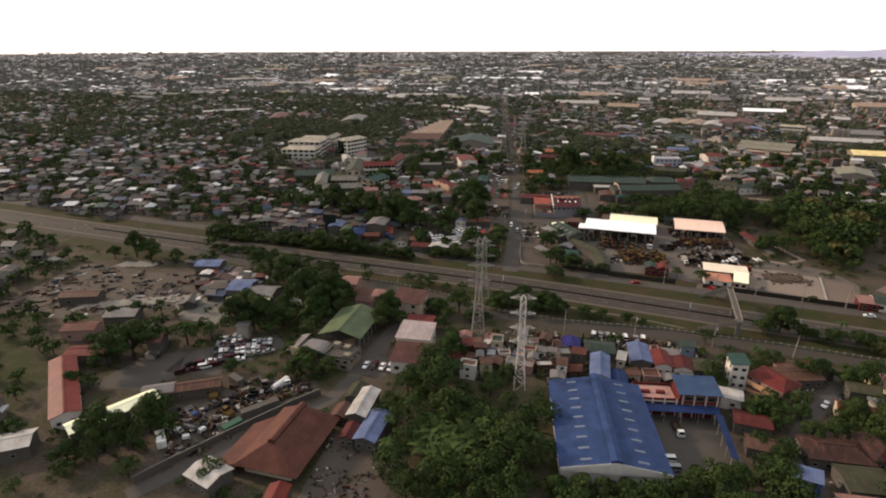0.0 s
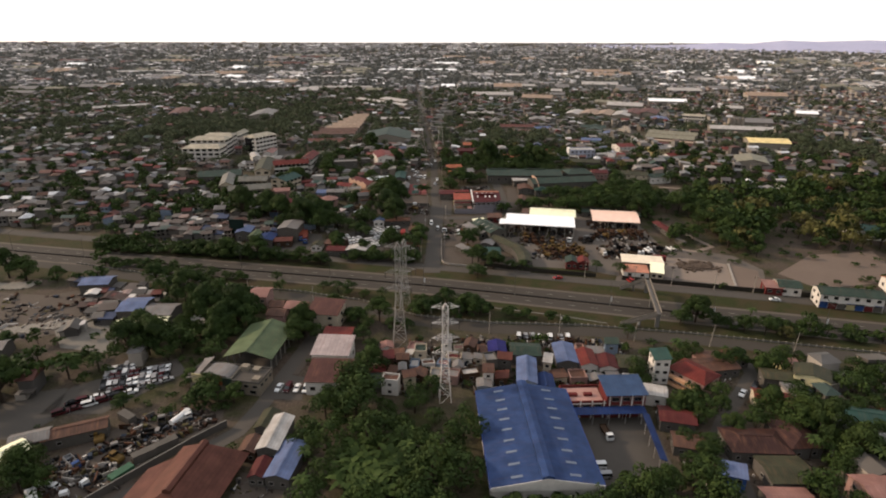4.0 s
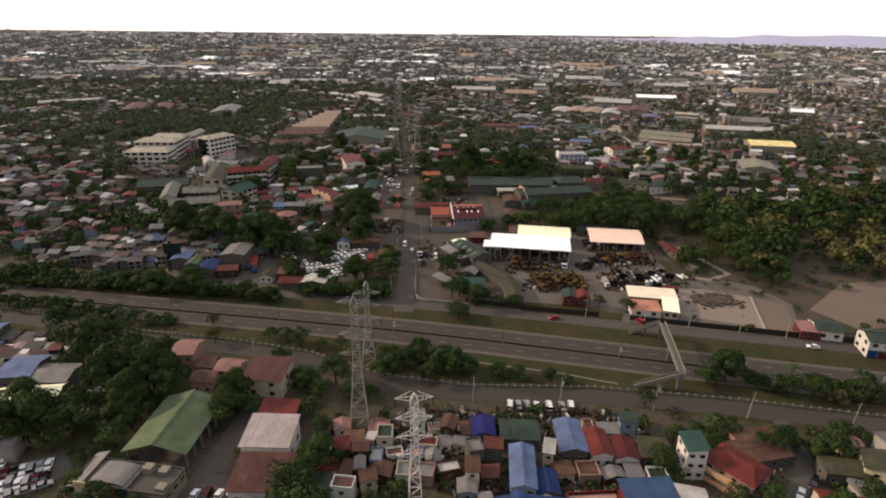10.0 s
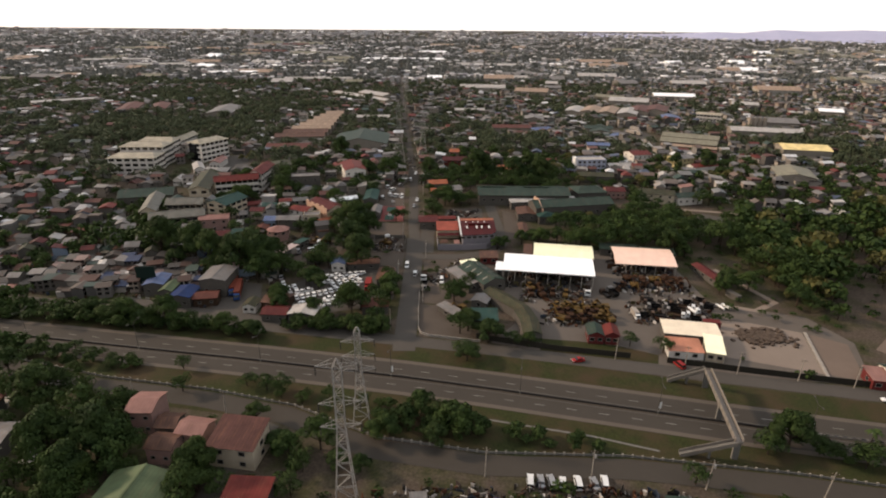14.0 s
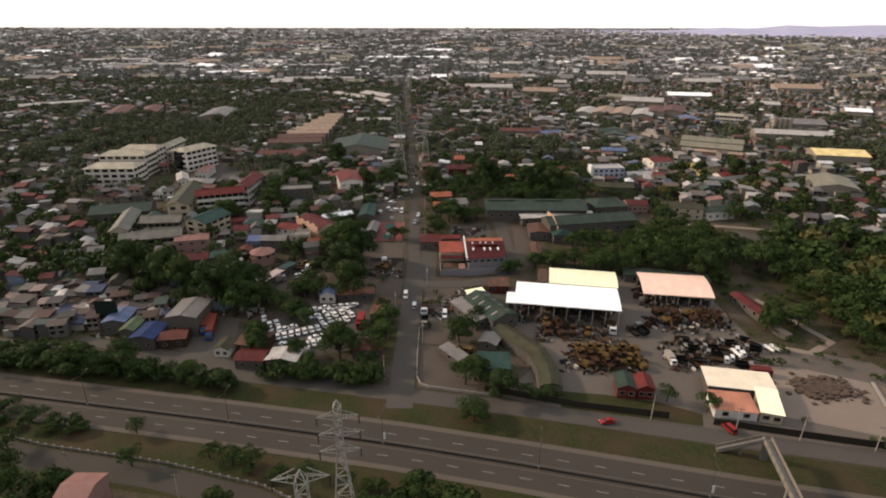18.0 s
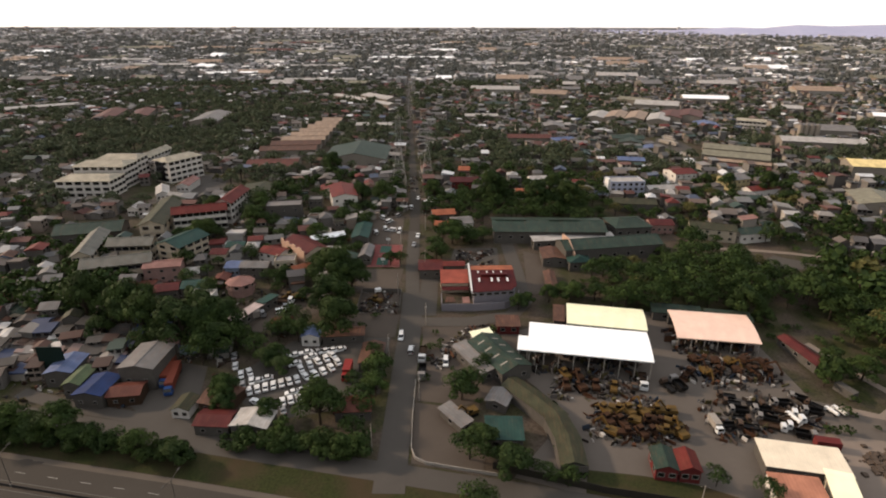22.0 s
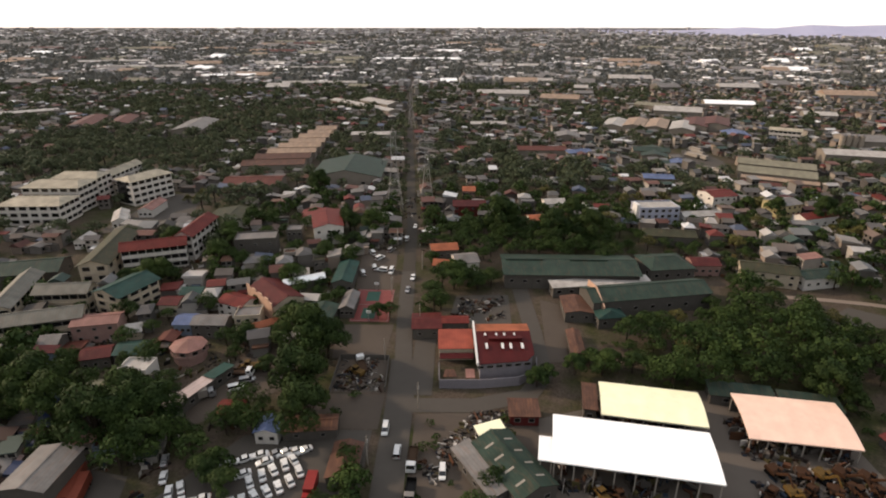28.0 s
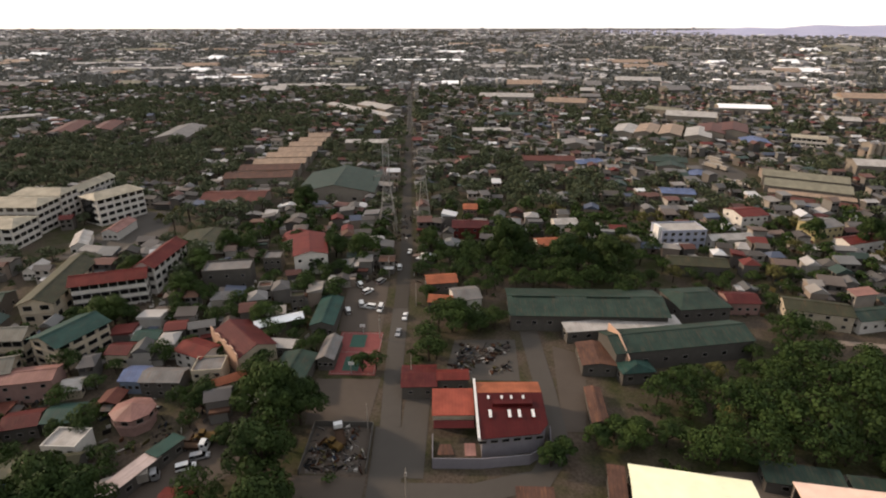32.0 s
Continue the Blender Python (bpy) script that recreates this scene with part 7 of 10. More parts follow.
def red_depot():
    root = thing("depot", "depot with dark red roof, sunlit rear slope painted orange, and roof lights", "depot", at=pose(19.5, 363.0, gz(350) + 0.9, 0, 0, 3))
    take(11, 363, 38, 34, 3)
    dark = roof_sheet("deep_red_depot_roof", (0.15, 0.022, 0.02), 0.06, 0.45)
    Builder().prism([(-8.2, -10.5), (6.2, -8.8), (8.6, -5.5), (8.6, 9.5), (-8.2, 9.5)], -1.5, 5.6).part("wall", plain("grey_lilac_wall", (0.3, 0.28, 0.3), 0.85), root)
    front = Builder().slab([(-8.6, -11.0, 5.7), (6.6, -9.2, 5.7), (9.1, -5.8, 6.0), (9.1, 4.6, 8.1), (-8.6, 4.6, 8.1)], 0.15).part("roof_slope", dark, root)
    # the sun on the rear slope is put in as orange sheets
    Builder().slab([(9.1, 4.6, 8.1), (9.1, 10.4, 7.4), (-8.6, 10.4, 7.4), (-8.6, 4.6, 8.1)], 0.15).part("rear_roof_slope", R_ORANGE, root)
    Builder().box(0.6, 0.6, 7.2, 10.5, 1.8, 1.0).part("ridge_vent", dark, root)
    for x in (-5.6, -0.6, 2.0, 5.6):
        Builder().slab([(x - 0.4, -4.4, 7.14), (x + 0.4, -4.4, 7.14), (x + 0.4, -2.0, 7.63), (x - 0.4, -2.0, 7.63)], 0.06).part("roof_light", WHITE_PAINT, front)
    for x in (-5.6, -2.0, 0.6, 3.8):
        Builder().slab([(x - 0.3, 2.2, 7.92 + 0.0), (x + 0.3, 2.2, 7.92), (x + 0.3, 3.4, 8.1), (x - 0.3, 3.4, 8.1)], 0.06).part("roof_light", WHITE_PAINT, front)
    Builder().slab([(-9.3, -11.2, 6.3), (-8.7, -11.2, 6.3), (-8.7, 10.4, 8.7), (-9.3, 10.4, 8.7)], 0.9).part("fire_wall", WHITE_PAINT, root)
    # western hall, lower, with an open court in front
    Builder().box(-15.0, 4.4, -1.5, 11.0, 8.6, 5.7).part("hall_wall", CREAM_WALL, root)
    Builder().slab([(-20.8, -0.4, 4.6), (-9.4, -0.4, 4.6), (-9.4, 9.0, 6.4), (-20.8, 9.0, 6.4)], 0.15).part("hall_roof", roof_sheet("bright_orange_red_roof", (0.44, 0.12, 0.07), 0.15), root)
    Builder().slab([(-20.4, -3.4, 2.9), (-9.6, -3.4, 2.9), (-9.6, -1.0, 3.5), (-20.4, -1.0, 3.5)], 0.12).part("porch_roof", dark, root)
    for k in range(6):
        o = -8.0 + k * 2.9
        add_window(root, o, -10.45 + (o + 8.2) * 0.118 - 0.1, 3.9, 6.7, 1.9, 0.9)
    yw = Builder()
    yard = [(-20.6, -4.6), (-20.6, -13.5), (-8.6, -13.8), (3.5, -12.6), (9.6, -8.6), (10.6, -2.0)]
    for (x0, y0), (x1, y1) in zip(yard, yard[1:]):
        L = math.hypot(x1 - x0, y1 - y0)
        n = int(L / 2.6) + 1
        for k in range(n):
            f = (k + 0.5) / n
            part_ = Builder().box(0, 0, -1.6, L / n + 0.02, 0.22, 3.8).part("yard_wall_panel", plain("grey_lilac_wall", (0.3, 0.28, 0.3), 0.85), root)
            part_.matrix_basis = pose(x0 + (x1 - x0) * f, y0 + (y1 - y0) * f, 0, 0, 0, math.degrees(math.atan2(y1 - y0, x1 - x0)))
    Builder().slab([(-19.5, -12.8, 2.6), (-15.2, -12.8, 2.6), (-16.0, -10.0, 3.4), (-18.8, -10.0, 3.4)], 0.12).part("shed_roof", R_RUST, root)
    Builder().slab([(-12.6, -12.8, 2.2), (-9.8, -12.8, 2.2), (-9.8, -9.0, 2.8), (-12.6, -9.0, 2.8)], 0.12).part("shed_roof", R_PINK, root)


red_depot()
cottage("low building with a rusted dark red roof", (-10.5, 373), (-0.8, 374), (-11, 383.5), 3.8, R_DARKRED, GREY_WALL, "x", 0.8)
cottage("low building with a red roof", (-0.4, 375.8), (8.4, 376.6), (-0.6, 380.5), 4.6, R_RED, GREY_WALL, "x", 0.6)
patch([(1, 382), (24, 382), (24, 403), (4, 402)], 0.06, "ground_block_yard", OLD_CONCRETE, "grey concrete works yard")
take(13, 392, 26, 22)
SIDE_LANE = [(-10, 340.5), (10, 341), (26, 346), (32, 356), (31, 380), (29, 408)]
tagged(strip(SIDE_LANE, 3.0, -3.0, 0.1).part("road_side_lane", OLD_CONCRETE), "dusty side lane round the red depot", "road", kind="structure")
take_line(SIDE_LANE, 4)
patch([(34, 362), (40, 362), (46, 395), (36, 400)], 0.06, "ground_dirt_strip", DUST, "strip of bare brown earth")
take(40, 380, 12, 36)
patch([(-7, 297), (8, 295), (20, 303), (30, 312), (28, 336), (12, 338), (-6.5, 337)], 0.045, "ground_corner_earth", DUST, "bare brown earth round the corner sheds")
patch([(-16.5, 330.5), (-38, 330.5), (-40, 345), (-16.5, 345)], 0.045, "ground_roadside_earth", DUST, "bare brown earth beside the avenue")
patch([(-21.2, 406), (-36, 406), (-39, 441), (-23, 441)], 0.05, "ground_parking_earth", DUST, "bare earth parking strip beside the avenue")
patch([(-36, 362), (-19, 362), (-18, 381.5), (-37.5, 381)], 0.07, "ground_sand_lot", DUST, "open sandy lot beside the avenue")
patch([(-33, 345.5), (-17.5, 345.5), (-17.5, 361.5), (-33, 361.5)], 0.07, "ground_walled_yard", DUST, "walled scrap yard beside the avenue")
take(-27, 363, 22, 38)
sw = thing("yard_wall", "low grey block wall round a scrap yard", "wall")
for (x0, y0), (x1, y1) in (((-33, 361.7), (-17.2, 361.7)), ((-17.2, 361.7), (-16.6, 346)), ((-33, 345), (-33, 361.7))):
    n = 5
    for k in range(n):
        f = (k + 0.5) / n
        y = y0 + (y1 - y0) * f
        Builder().box(x0 + (x1 - x0) * f, y, gz(y) - 0.6, math.hypot(x1 - x0, y1 - y0) / n + 0.02, 0.25, 2.4, math.degrees(math.atan2(y1 - y0, x1 - x0))).part("panel", GREY_WALL, sw)
for x, y, t, k in ((-25.4, 357.5, 20, "flat"),):
    truck(k, x, y, t, "in the walled scrap yard")
machine("yellow wheel loader", -26.5, 354, 60, "in the walled scrap yard")
patch([(-9.5, 345), (-2.5, 345), (-2.5, 374), (-9.5, 374)], 0.09, "pavement_forecourt", OLD_CONCRETE, "pale concrete forecourt beside the avenue")

# ---- green roofed works to the north-east ----
building("works_hall", "long works hall with dark green roofs and roof vents", "works hall", square((23, 408.5), (75.5, 413), (24.4, 428)), 5.6, "gable", 2.2, "x", R_GREEN, GREY_WALL, 1, (10, 2), 0.9)
wh = bpy.data.objects["works_hall"]
for x in (-18, 8):
    Builder().box(x, -0.4, 7.5, 15, 1.3, 0.8).part("ridge_vent", R_GREEN, wh)
building("works_annex", "low annex with grey-green roof", "works hall", square((41, 401.5), (79, 411.2), (40.6, 406.5)), 4.0, "shed", 0.6, "x", R_PALE, GREY_WALL, 1, (8, 1))
building("works_hall", "works hall with a dark green hipped roof", "works hall", square((82, 414.5), (100, 417), (79.5, 430)), 5.0, "gable", 2.2, "x", R_GREEN, GREY_WALL, 1, (4, 2), hip=5)
tri = building("gabled_works", "works with green roof and tall pale gable wall", "works hall", square((53, 386.5), (98, 396.5), (50.6, 399)), 6.4, "gable", 2.4, "x", R_GREEN, GREY_WALL, 1, (7, 0), 0.4)
# warm west sun on this gable wall is painted in as pale peach
gw = Builder()
gw.solid([(x, y, z) for x in (-19.9, -19.5) for y, z in ((-8.4, -2.5), (6.8, -2.5), (6.8, 9.2), (-0.4, 9.6), (-8.4, 5.4))], ((4, 3, 2, 1, 0), (5, 6, 7, 8, 9), (0, 1, 6, 5), (1, 2, 7, 6), (2, 3, 8, 7), (3, 4, 9, 8), (4, 0, 5, 9)))
gw.part("gable_wall", plain("sunlit_peach_wall", (0.62, 0.42, 0.3), 0.8), tri)
building("works_annex", "small house with a green hipped roof", "house", square((54, 381), (63.5, 383), (53.4, 386)), 4.2, "gable", 1.8, "y", R_TEAL, GREY_WALL, 1, (2, 1), hip=2)
cottage("shed with rusted pink and red sheets", (43, 385), (53, 384), (42, 397.5), 3.6, R_RUST, GREY_WALL, "y", 0.8)
cottage("narrow row of rusted huts", (41.5, 362), (45.5, 362), (43, 377), 2.8, R_RUST, GREY_WALL, "y", 0.6)
# bluish wall colour paints the front's shade; the added white slab paints its sunlit end
building("apartment_block", "white three storey block with a flat roof", "apartment house", square((95, 478), (115.5, 480.5), (94, 490)), 8.6, "flat", 0, "x", R_PALE, plain("shaded_white_wall", (0.42, 0.44, 0.52), 0.8), 3, (6, 2))
Builder().box(-10.9, -2, 0, 1.4, 5.6, 10.4).part("stair_tower", WHITE_PAINT, bpy.data.objects["apartment_block"])
for nl, nr, fl, h, rm, wm, lab in (((118, 479), (138, 483), (117, 486), 4.4, R_PALE, WHITE_WALL, "long house with white roof sheets"), ((90, 450), (112, 447), (91, 460), 4.8, R_OLIVE, GREY_WALL, "hall with a grey-green roof"),
                                   ((143, 506), (157, 511), (141, 520), 7.0, R_RED, WHITE_WALL, "white house with a bright red roof"), ((168, 484), (180, 490), (165, 496), 9.0, R_GREY, YELLOW_WALL, "cream three storey house"),
                                   ((175, 474), (194, 482), (173, 482), 5.4, R_RED, WHITE_WALL, "long house with a red roof"), ((101, 421), (112, 421), (101, 430), 4.4, R_DARKRED, PINK_WALL, "pink house with dark red roof"),
                                   ((118, 416), (138, 411), (121, 426), 5.6, R_OLIVE, CREAM_WALL, "workshop with an olive roof and cream wall"), ((140, 410), (156, 413), (138, 418), 4.6, R_GREEN, WHITE_WALL, "workshop with a green roof"),
                                   ((1, 489), (18, 489.5), (1, 500), 5.6, R_DARKRED, RED_WALL, "dark red roofed hall by the avenue"), ((6, 517), (13, 517), (6, 526), 6.0, R_ORANGE, PINK_WALL, "house with an orange roof"),
                                   ((40, 470), (52, 473), (39, 480), 4.0, R_ORANGE, WHITE_WALL, "low house with an orange roof"), ((51, 498), (62, 500), (50, 507), 4.6, R_PALE, WHITE_WALL, "white roofed house among trees"),
                                   ((-6, 420), (4, 419), (-5, 426), 3.6, R_ORANGE, GREY_WALL, "low house with an orange roof"), ((4, 418), (13, 421), (2, 428), 5.0, R_GREY, WHITE_WALL, "house with a grey hipped roof"),
                                   ((-7, 431), (4, 434), (-8, 439), 4.4, R_ORANGE, GREY_WALL, "house with orange and rust sheets")):
    cottage(lab, nl, nr, fl, h, rm, wm, "x", 1.5, storeys=3 if h > 8 else (2 if h > 5.5 else 1), cols=(4, 2))

tagged(strip([(126, 405.5), (146, 403), (160, 400.4), (190, 392)], 1.3, -1.3, 0.1).part("road_pale_path", GRAVEL), "pale path across a grassy clearing", "road", kind="structure")
take_line([(126, 405.5), (146, 403), (160, 400.4), (190, 392)], 2.0)
patch([(136, 389), (150, 384), (168, 388), (150, 398)], 0.07, "ground_grey_clearing", OLD_CONCRETE, "bare grey ground in a clearing")
take(151, 390, 18, 10)
# cement silos, a banded office block and a coach park beyond the works
SILO_WALL = plain("sooty_cream_silo", (0.42, 0.36, 0.29), 0.85)
for k, (x, y) in enumerate(((311, 668.5), (315.4, 667.5), (319.8, 666.5), (324.2, 665.5))):
    silo = thing("cement_silo", "tall sooty cream cement silo", "silo", "cement silos", at=on_ground(x, y))
    Builder().tube((0, 0, -1), (0, 0, 12.5), 2.1, 2.1, 14).part("shell", SILO_WALL, silo)
    Builder().tube((0, 0, 12.5), (0, 0, 13.8), 2.2, 0.6, 14).part("cone_top", R_GREY, silo)
take(316, 668, 32, 12)
slab_block("cream three storey office block with banded windows", "office_block", (286, 707, 24, 15, -28), 3, (7, 3), R_CLINIC, WHITE_WALL, "gable", 1.2, win=(2.6, 1.4))
patch([(160, 596), (186, 580), (200, 625), (198, 668), (184, 668)], 0.08, "ground_coach_park", OLD_CONCRETE, "paved coach park")
take(182, 622, 34, 84, 8)
for k, (x, y) in enumerate(((170, 592), (174, 590), (178.5, 588), (183, 585.5), (170.5, 600), (176, 598), (181.5, 595), (186, 634), (189, 648), (182, 640), (192, 660))):
    truck("long" if y > 620 else "box", x, y, 20 if y > 620 else 28, "in a coach park", "vehicles in the coach park")
# paved court beside the clinic with dry conical trees
patch([(-172, 455), (-146, 462), (-138, 486), (-150, 528), (-172, 524)], 0.07, "ground_clinic_court", OLD_CONCRETE, "worn paved court beside the clinic")
take(-156, 492, 26, 60)

# ---- trees ----
TREES = [tree_proto(31, 9.0, 5.2, LEAF_A, 2730, 0.31), tree_proto(32, 11.0, 6.0, LEAF_B, 3000, 0.34), tree_proto(33, 7.0, 4.2, LEAF_B, 1680, 0.30, 0.25), tree_proto(34, 12.5, 7.4, LEAF_A, 4300, 0.37, 0.5),
         tree_proto(35, 8.0, 4.6, LEAF_C, 1785, 0.31), tree_proto(36, 10.0, 5.0, LEAF_A, 2100, 0.34), tree_proto(37, 4.0, 3.2, LEAF_B, 1008, 0.27, 0.15), tree_proto(38, 3.2, 2.8, LEAF_C, 882, 0.25, 0.12)]
TREE_WORDS = ["dark green broad-crowned tree", "tall leafy green tree", "small round green tree", "large spreading dark tree", "dry olive-green tree", "dense dark green tree", "low leafy green bush", "low dry olive bush"]
TREE_SIZE = [5.2, 6.0, 4.2, 7.4, 4.6, 5.0, 3.2, 2.8]
PALMS = [palm_proto(41, 9.0, LEAF_B), palm_proto(42, 7.0, LEAF_A)]
BANANAS = [banana_proto(51), banana_proto(52)]
tree_count = 0
MORE_TREES = []


def tree_at(x, y, kind, scale, rng, where):
    """A tree of its own for the first few hundred, the rest joined later."""
    global tree_count
    if tree_count >= 175 and ("tree", kind) in USED:
        MORE_TREES.append((x, y, kind, scale, rng.uniform(0, 360)))
        return
    tree_count += 1
    m = pose(x, y, gz(y), 0, 0, rng.uniform(0, 360)) @ Matrix.Diagonal((scale * rng.uniform(0.9, 1.1), scale, scale * rng.uniform(0.88, 1.12), 1))
    key = ("tree", kind)
    if key in USED:
        ob = copy_thing(TREES[kind], m)
    else:
        USED.add(key)
        ob = TREES[kind]
        ob.matrix_basis = m
    tagged(ob, "%s %s" % (TREE_WORDS[kind], where), group="trees")


def wood(outline, step, kinds, where, seed, lo=0.75, hi=1.15, clear=0.0):
    rng = random.Random(seed)
    x0, x1 = min(p[0] for p in outline), max(p[0] for p in outline)
    y, y1 = min(p[1] for p in outline), max(p[1] for p in outline)
    while y < y1:
        x = x0 + rng.uniform(0, step)
        while x < x1:
            px, py = x + rng.uniform(-0.35, 0.35) * step, y + rng.uniform(-0.35, 0.35) * step
            if inside(px, py, outline) and (clear == 0 or is_free(px, py, clear)):
                tree_at(px, py, rng.choice(kinds), rng.uniform(lo, hi), rng, where)
            x += step
        y += step * 0.9


SINGLE = [(-42, 354, 3, 1.0), (-38, 338, 3, 1.0), (-40, 346, 0, 1.0), (-79, 328, 3, 1.15), (-78, 313, 0, 1.2), (-70, 322, 1, 1.0), (-84, 320, 0, 1.1), (-50, 364, 0, 0.8), (-65, 367, 5, 0.9), (-20, 386, 2, 0.9), (31, 353, 2, 0.8), (-44, 391, 0, .7),
          (-55, 337, 1, 0.8), (-50, 336, 2, 0.9), (-36, 295, 2, 1.1), (-21, 291, 2, 1.0), (-27, 304, 2, 0.8), (-23, 281, 0, 0.8), (7, 298, 2, 1.3), (10, 302, 0, 0.9), (14, 311, 2, 0.9), (9, 274, 1, 0.9), (17, 272, 0, 0.7), (22, 271, 2, 0.9), (28, 267, 0, 0.7), (33, 265.5, 2, 0.8),
          (10, 259.5, 2, 1.1), (13, 258.5, 2, 0.8), (-83, 250, 4, 0.7), (98, 220, 1, 0.75), (93, 216, 0, 0.7), (4, 226, 2, 1.1), (8, 219, 0, 0.7), (67, 203, 2, 0.9), (-59, 241, 4, 0.7), (-52, 239, 6, 1.2), (-47, 238, 6, 1.2),
          (-60, 208, 0, 0.9), (-90, 226, 0, 1.1), (-97, 221, 3, 1.0), (-95, 210, 1, 0.9), (-84, 201, 2, 0.9), (-111, 194, 3, 0.9), (-103, 198, 0, 1.0), (-115, 226, 1, 0.9), (-126, 232, 0, 1.1), (-106, 232, 0, 1.0), (-114, 243, 4, 0.8), (-86, 192, 1, 0.8),
          (-51, 198, 0, 0.8), (-34, 198, 2, 1.0), (-33, 206, 4, 0.8), (-30, 190, 2, 0.9), (-78, 238, 4, 0.8), (62, 176, 2, 1.1), (94, 183, 0, 0.9), (98, 157, 2, 0.9), (91, 214, 1, 0.8), (121, 207, 2, 1.1), (114, 209, 6, 1.4), (128, 205, 7, 1.4), (138, 208, 0, 0.9), (105, 214, 2, 0.8),
          (-130, 171, 1, 1.0), (-122, 175, 0, 0.9), (-110, 186, 1, 0.9), (-99, 188, 3, 0.9), (-98, 200, 0, 0.9), (-155, 165, 0, 1.0), (-139, 167, 1, 0.9), (-147, 170, 0, 0.9), (-107, 124, 0, 0.9), (-117, 108, 2, 1.0), (-104, 104, 2, 1.0), (-110, 114, 6, 1.3), (-81, 106, 6, 1.3), (-78, 163, 6, 1.4),
          (103, 151, 1, 0.9), (110, 146, 0, 0.8), (105, 134, 2, 1.0), (67, 144, 2, 0.9), (74, 153, 6, 1.3), (64, 133, 0, 0.7), (97, 148, 2, 0.9), (115, 140, 1, 0.9), (73, 140, 2, 0.8), (122, 132, 0, 1.0), (116, 126, 2, 0.9), (125, 146, 1, 0.8), (84, 109, 1, 0.9), (95, 108, 0, 0.9), (69.5, 266.5, 2, 0.8), (80, 262.6, 6, 1.3)]
SINGLE += [(-62, 318, 1, 0.9), (-66, 323, 2, 1.1), (-57, 327, 2, 1.2), (-50, 327, 2, 1.0), (-46, 329, 6, 1.4), (-22, 317, 2, 0.9), (-24, 295, 2, 1.1), (-30, 290, 2, 1.1), (-65, 297, 2, 1.0), (-62, 290, 2, 1.0), (-20, 308, 6, 1.3), (-104, 327, 3, 1.15), (-84, 331, 3, 1.25), (-88, 321, 3, 1.3), (-76, 330, 3, 1.0), (-73, 318, 3, 0.9), (-44, 361, 3, 1.3), (-37, 362, 3, 1.0), (-41, 343, 3, 1.2), (-55, 331, 2, 1.1), (-127, 343, 0, 1.1), (-54, 354, 0, 0.9),
           (-96, 422, 1, 1.1), (-69, 391, 0, 0.9), (-114, 406, 1, 1.0), (-36, 456, 1, 1.1), (-44, 447, 0, 1.0), (3, 407, 1, 1.1), (12, 408, 0, 1.1), (-7, 427, 0, 0.9), (25, 460, 3, 1.2), (48, 452, 3, 1.2), (65, 450, 3, 1.2), (9, 467, 0, 1.1), (-8, 466, 1, 1.0), (-79, 524, 3, 1.1), (-104, 479, 0, 1.0),
           (-24, 385, 2, 1.0), (29, 350, 2, 1.0), (28, 464, 3, 1.1), (60, 474, 3, 1.1), (-115, 460, 0, 1.1), (-95, 462, 1, 1.0), (-70, 479, 0, 1.1), (-49, 463, 1, 1.0), (-148, 444, 0, 1.2), (-32, 482, 2, 1.2), (79, 484, 0, 1.2), (-124, 390, 0, 1.1), (-62, 408, 1, 0.9), (-121, 433, 3, 1.0), (-53, 447, 0, 0.9),
           (-221, 246, 0, 1.0), (-201, 248, 1, 1.0), (-187, 249, 0, 0.9), (-211, 250, 3, 0.9), (-165, 189, 2, 1.2), (-172, 184, 2, 1.1), (-143, 158, 3, 1.1), (-149, 152, 1, 1.0), (-109, 188, 3, 1.0), (-100, 191, 0, 1.0), (-121, 200, 1, 1.0),
           (-97, 205, 3, 1.1), (-104, 209, 0, 1.1), (-114, 229, 3, 1.1), (-86, 209, 3, 1.1), (-80, 206, 1, 1.1), (-90, 227, 0, 1.1), (-87, 196, 1, 1.0), (-126, 243, 0, 1.0), (-138, 246, 1, 0.9), (-118, 112, 3, 1.0), (-111, 125, 1, 0.9), (-104, 122, 2, 1.0), (-124, 106, 0, 1.0), (-151, 138, 2, 1.0), (-58, 196, 1, 1.0), (-60, 204, 0, 1.1),
           (70, 139, 0, 0.8), (98, 160, 1, 0.8), (83, 150, 2, 1.0), (108, 147, 3, 0.9), (104, 152, 1, 0.9), (111, 137, 1, 1.0), (84, 160, 2, 0.8), (71, 158, 6, 1.3), (-28, 176, 1, 0.9), (-24, 208, 0, 0.8), (-18, 206, 2, 0.8), (-30, 214, 1, 0.9)]
SINGLE += [(-35, 327, 3, 1.1), (-63, 293, 2, 1.1), (-42, 280, 2, 1.0), (-33, 286, 1, 1.1), (-20, 274, 2, 1.1), (-25, 274.5, 2, 1.0), (-32, 274.5, 2, 1.0), (-19, 298.5, 2, 1.1), (12, 276, 0, 1.3), (19, 268, 0, 1.3), (7, 298, 0, 1.1), (11, 256.5, 0, 1.0),
           (9, 115.5, 2, 1.0), (15, 116.2, 2, 1.05), (21, 116.6, 2, 0.95), (27, 117, 2, 1.05), (33, 117.6, 2, 1.0), (39.5, 121, 0, 0.8), (45, 124, 2, 1.1), (50.5, 126, 0, 0.8), (56, 127.5, 2, 1.1), (-113, 333, 3, 1.3), (-131, 338, 3, 1.2), (-120, 326, 0, 1.2)]
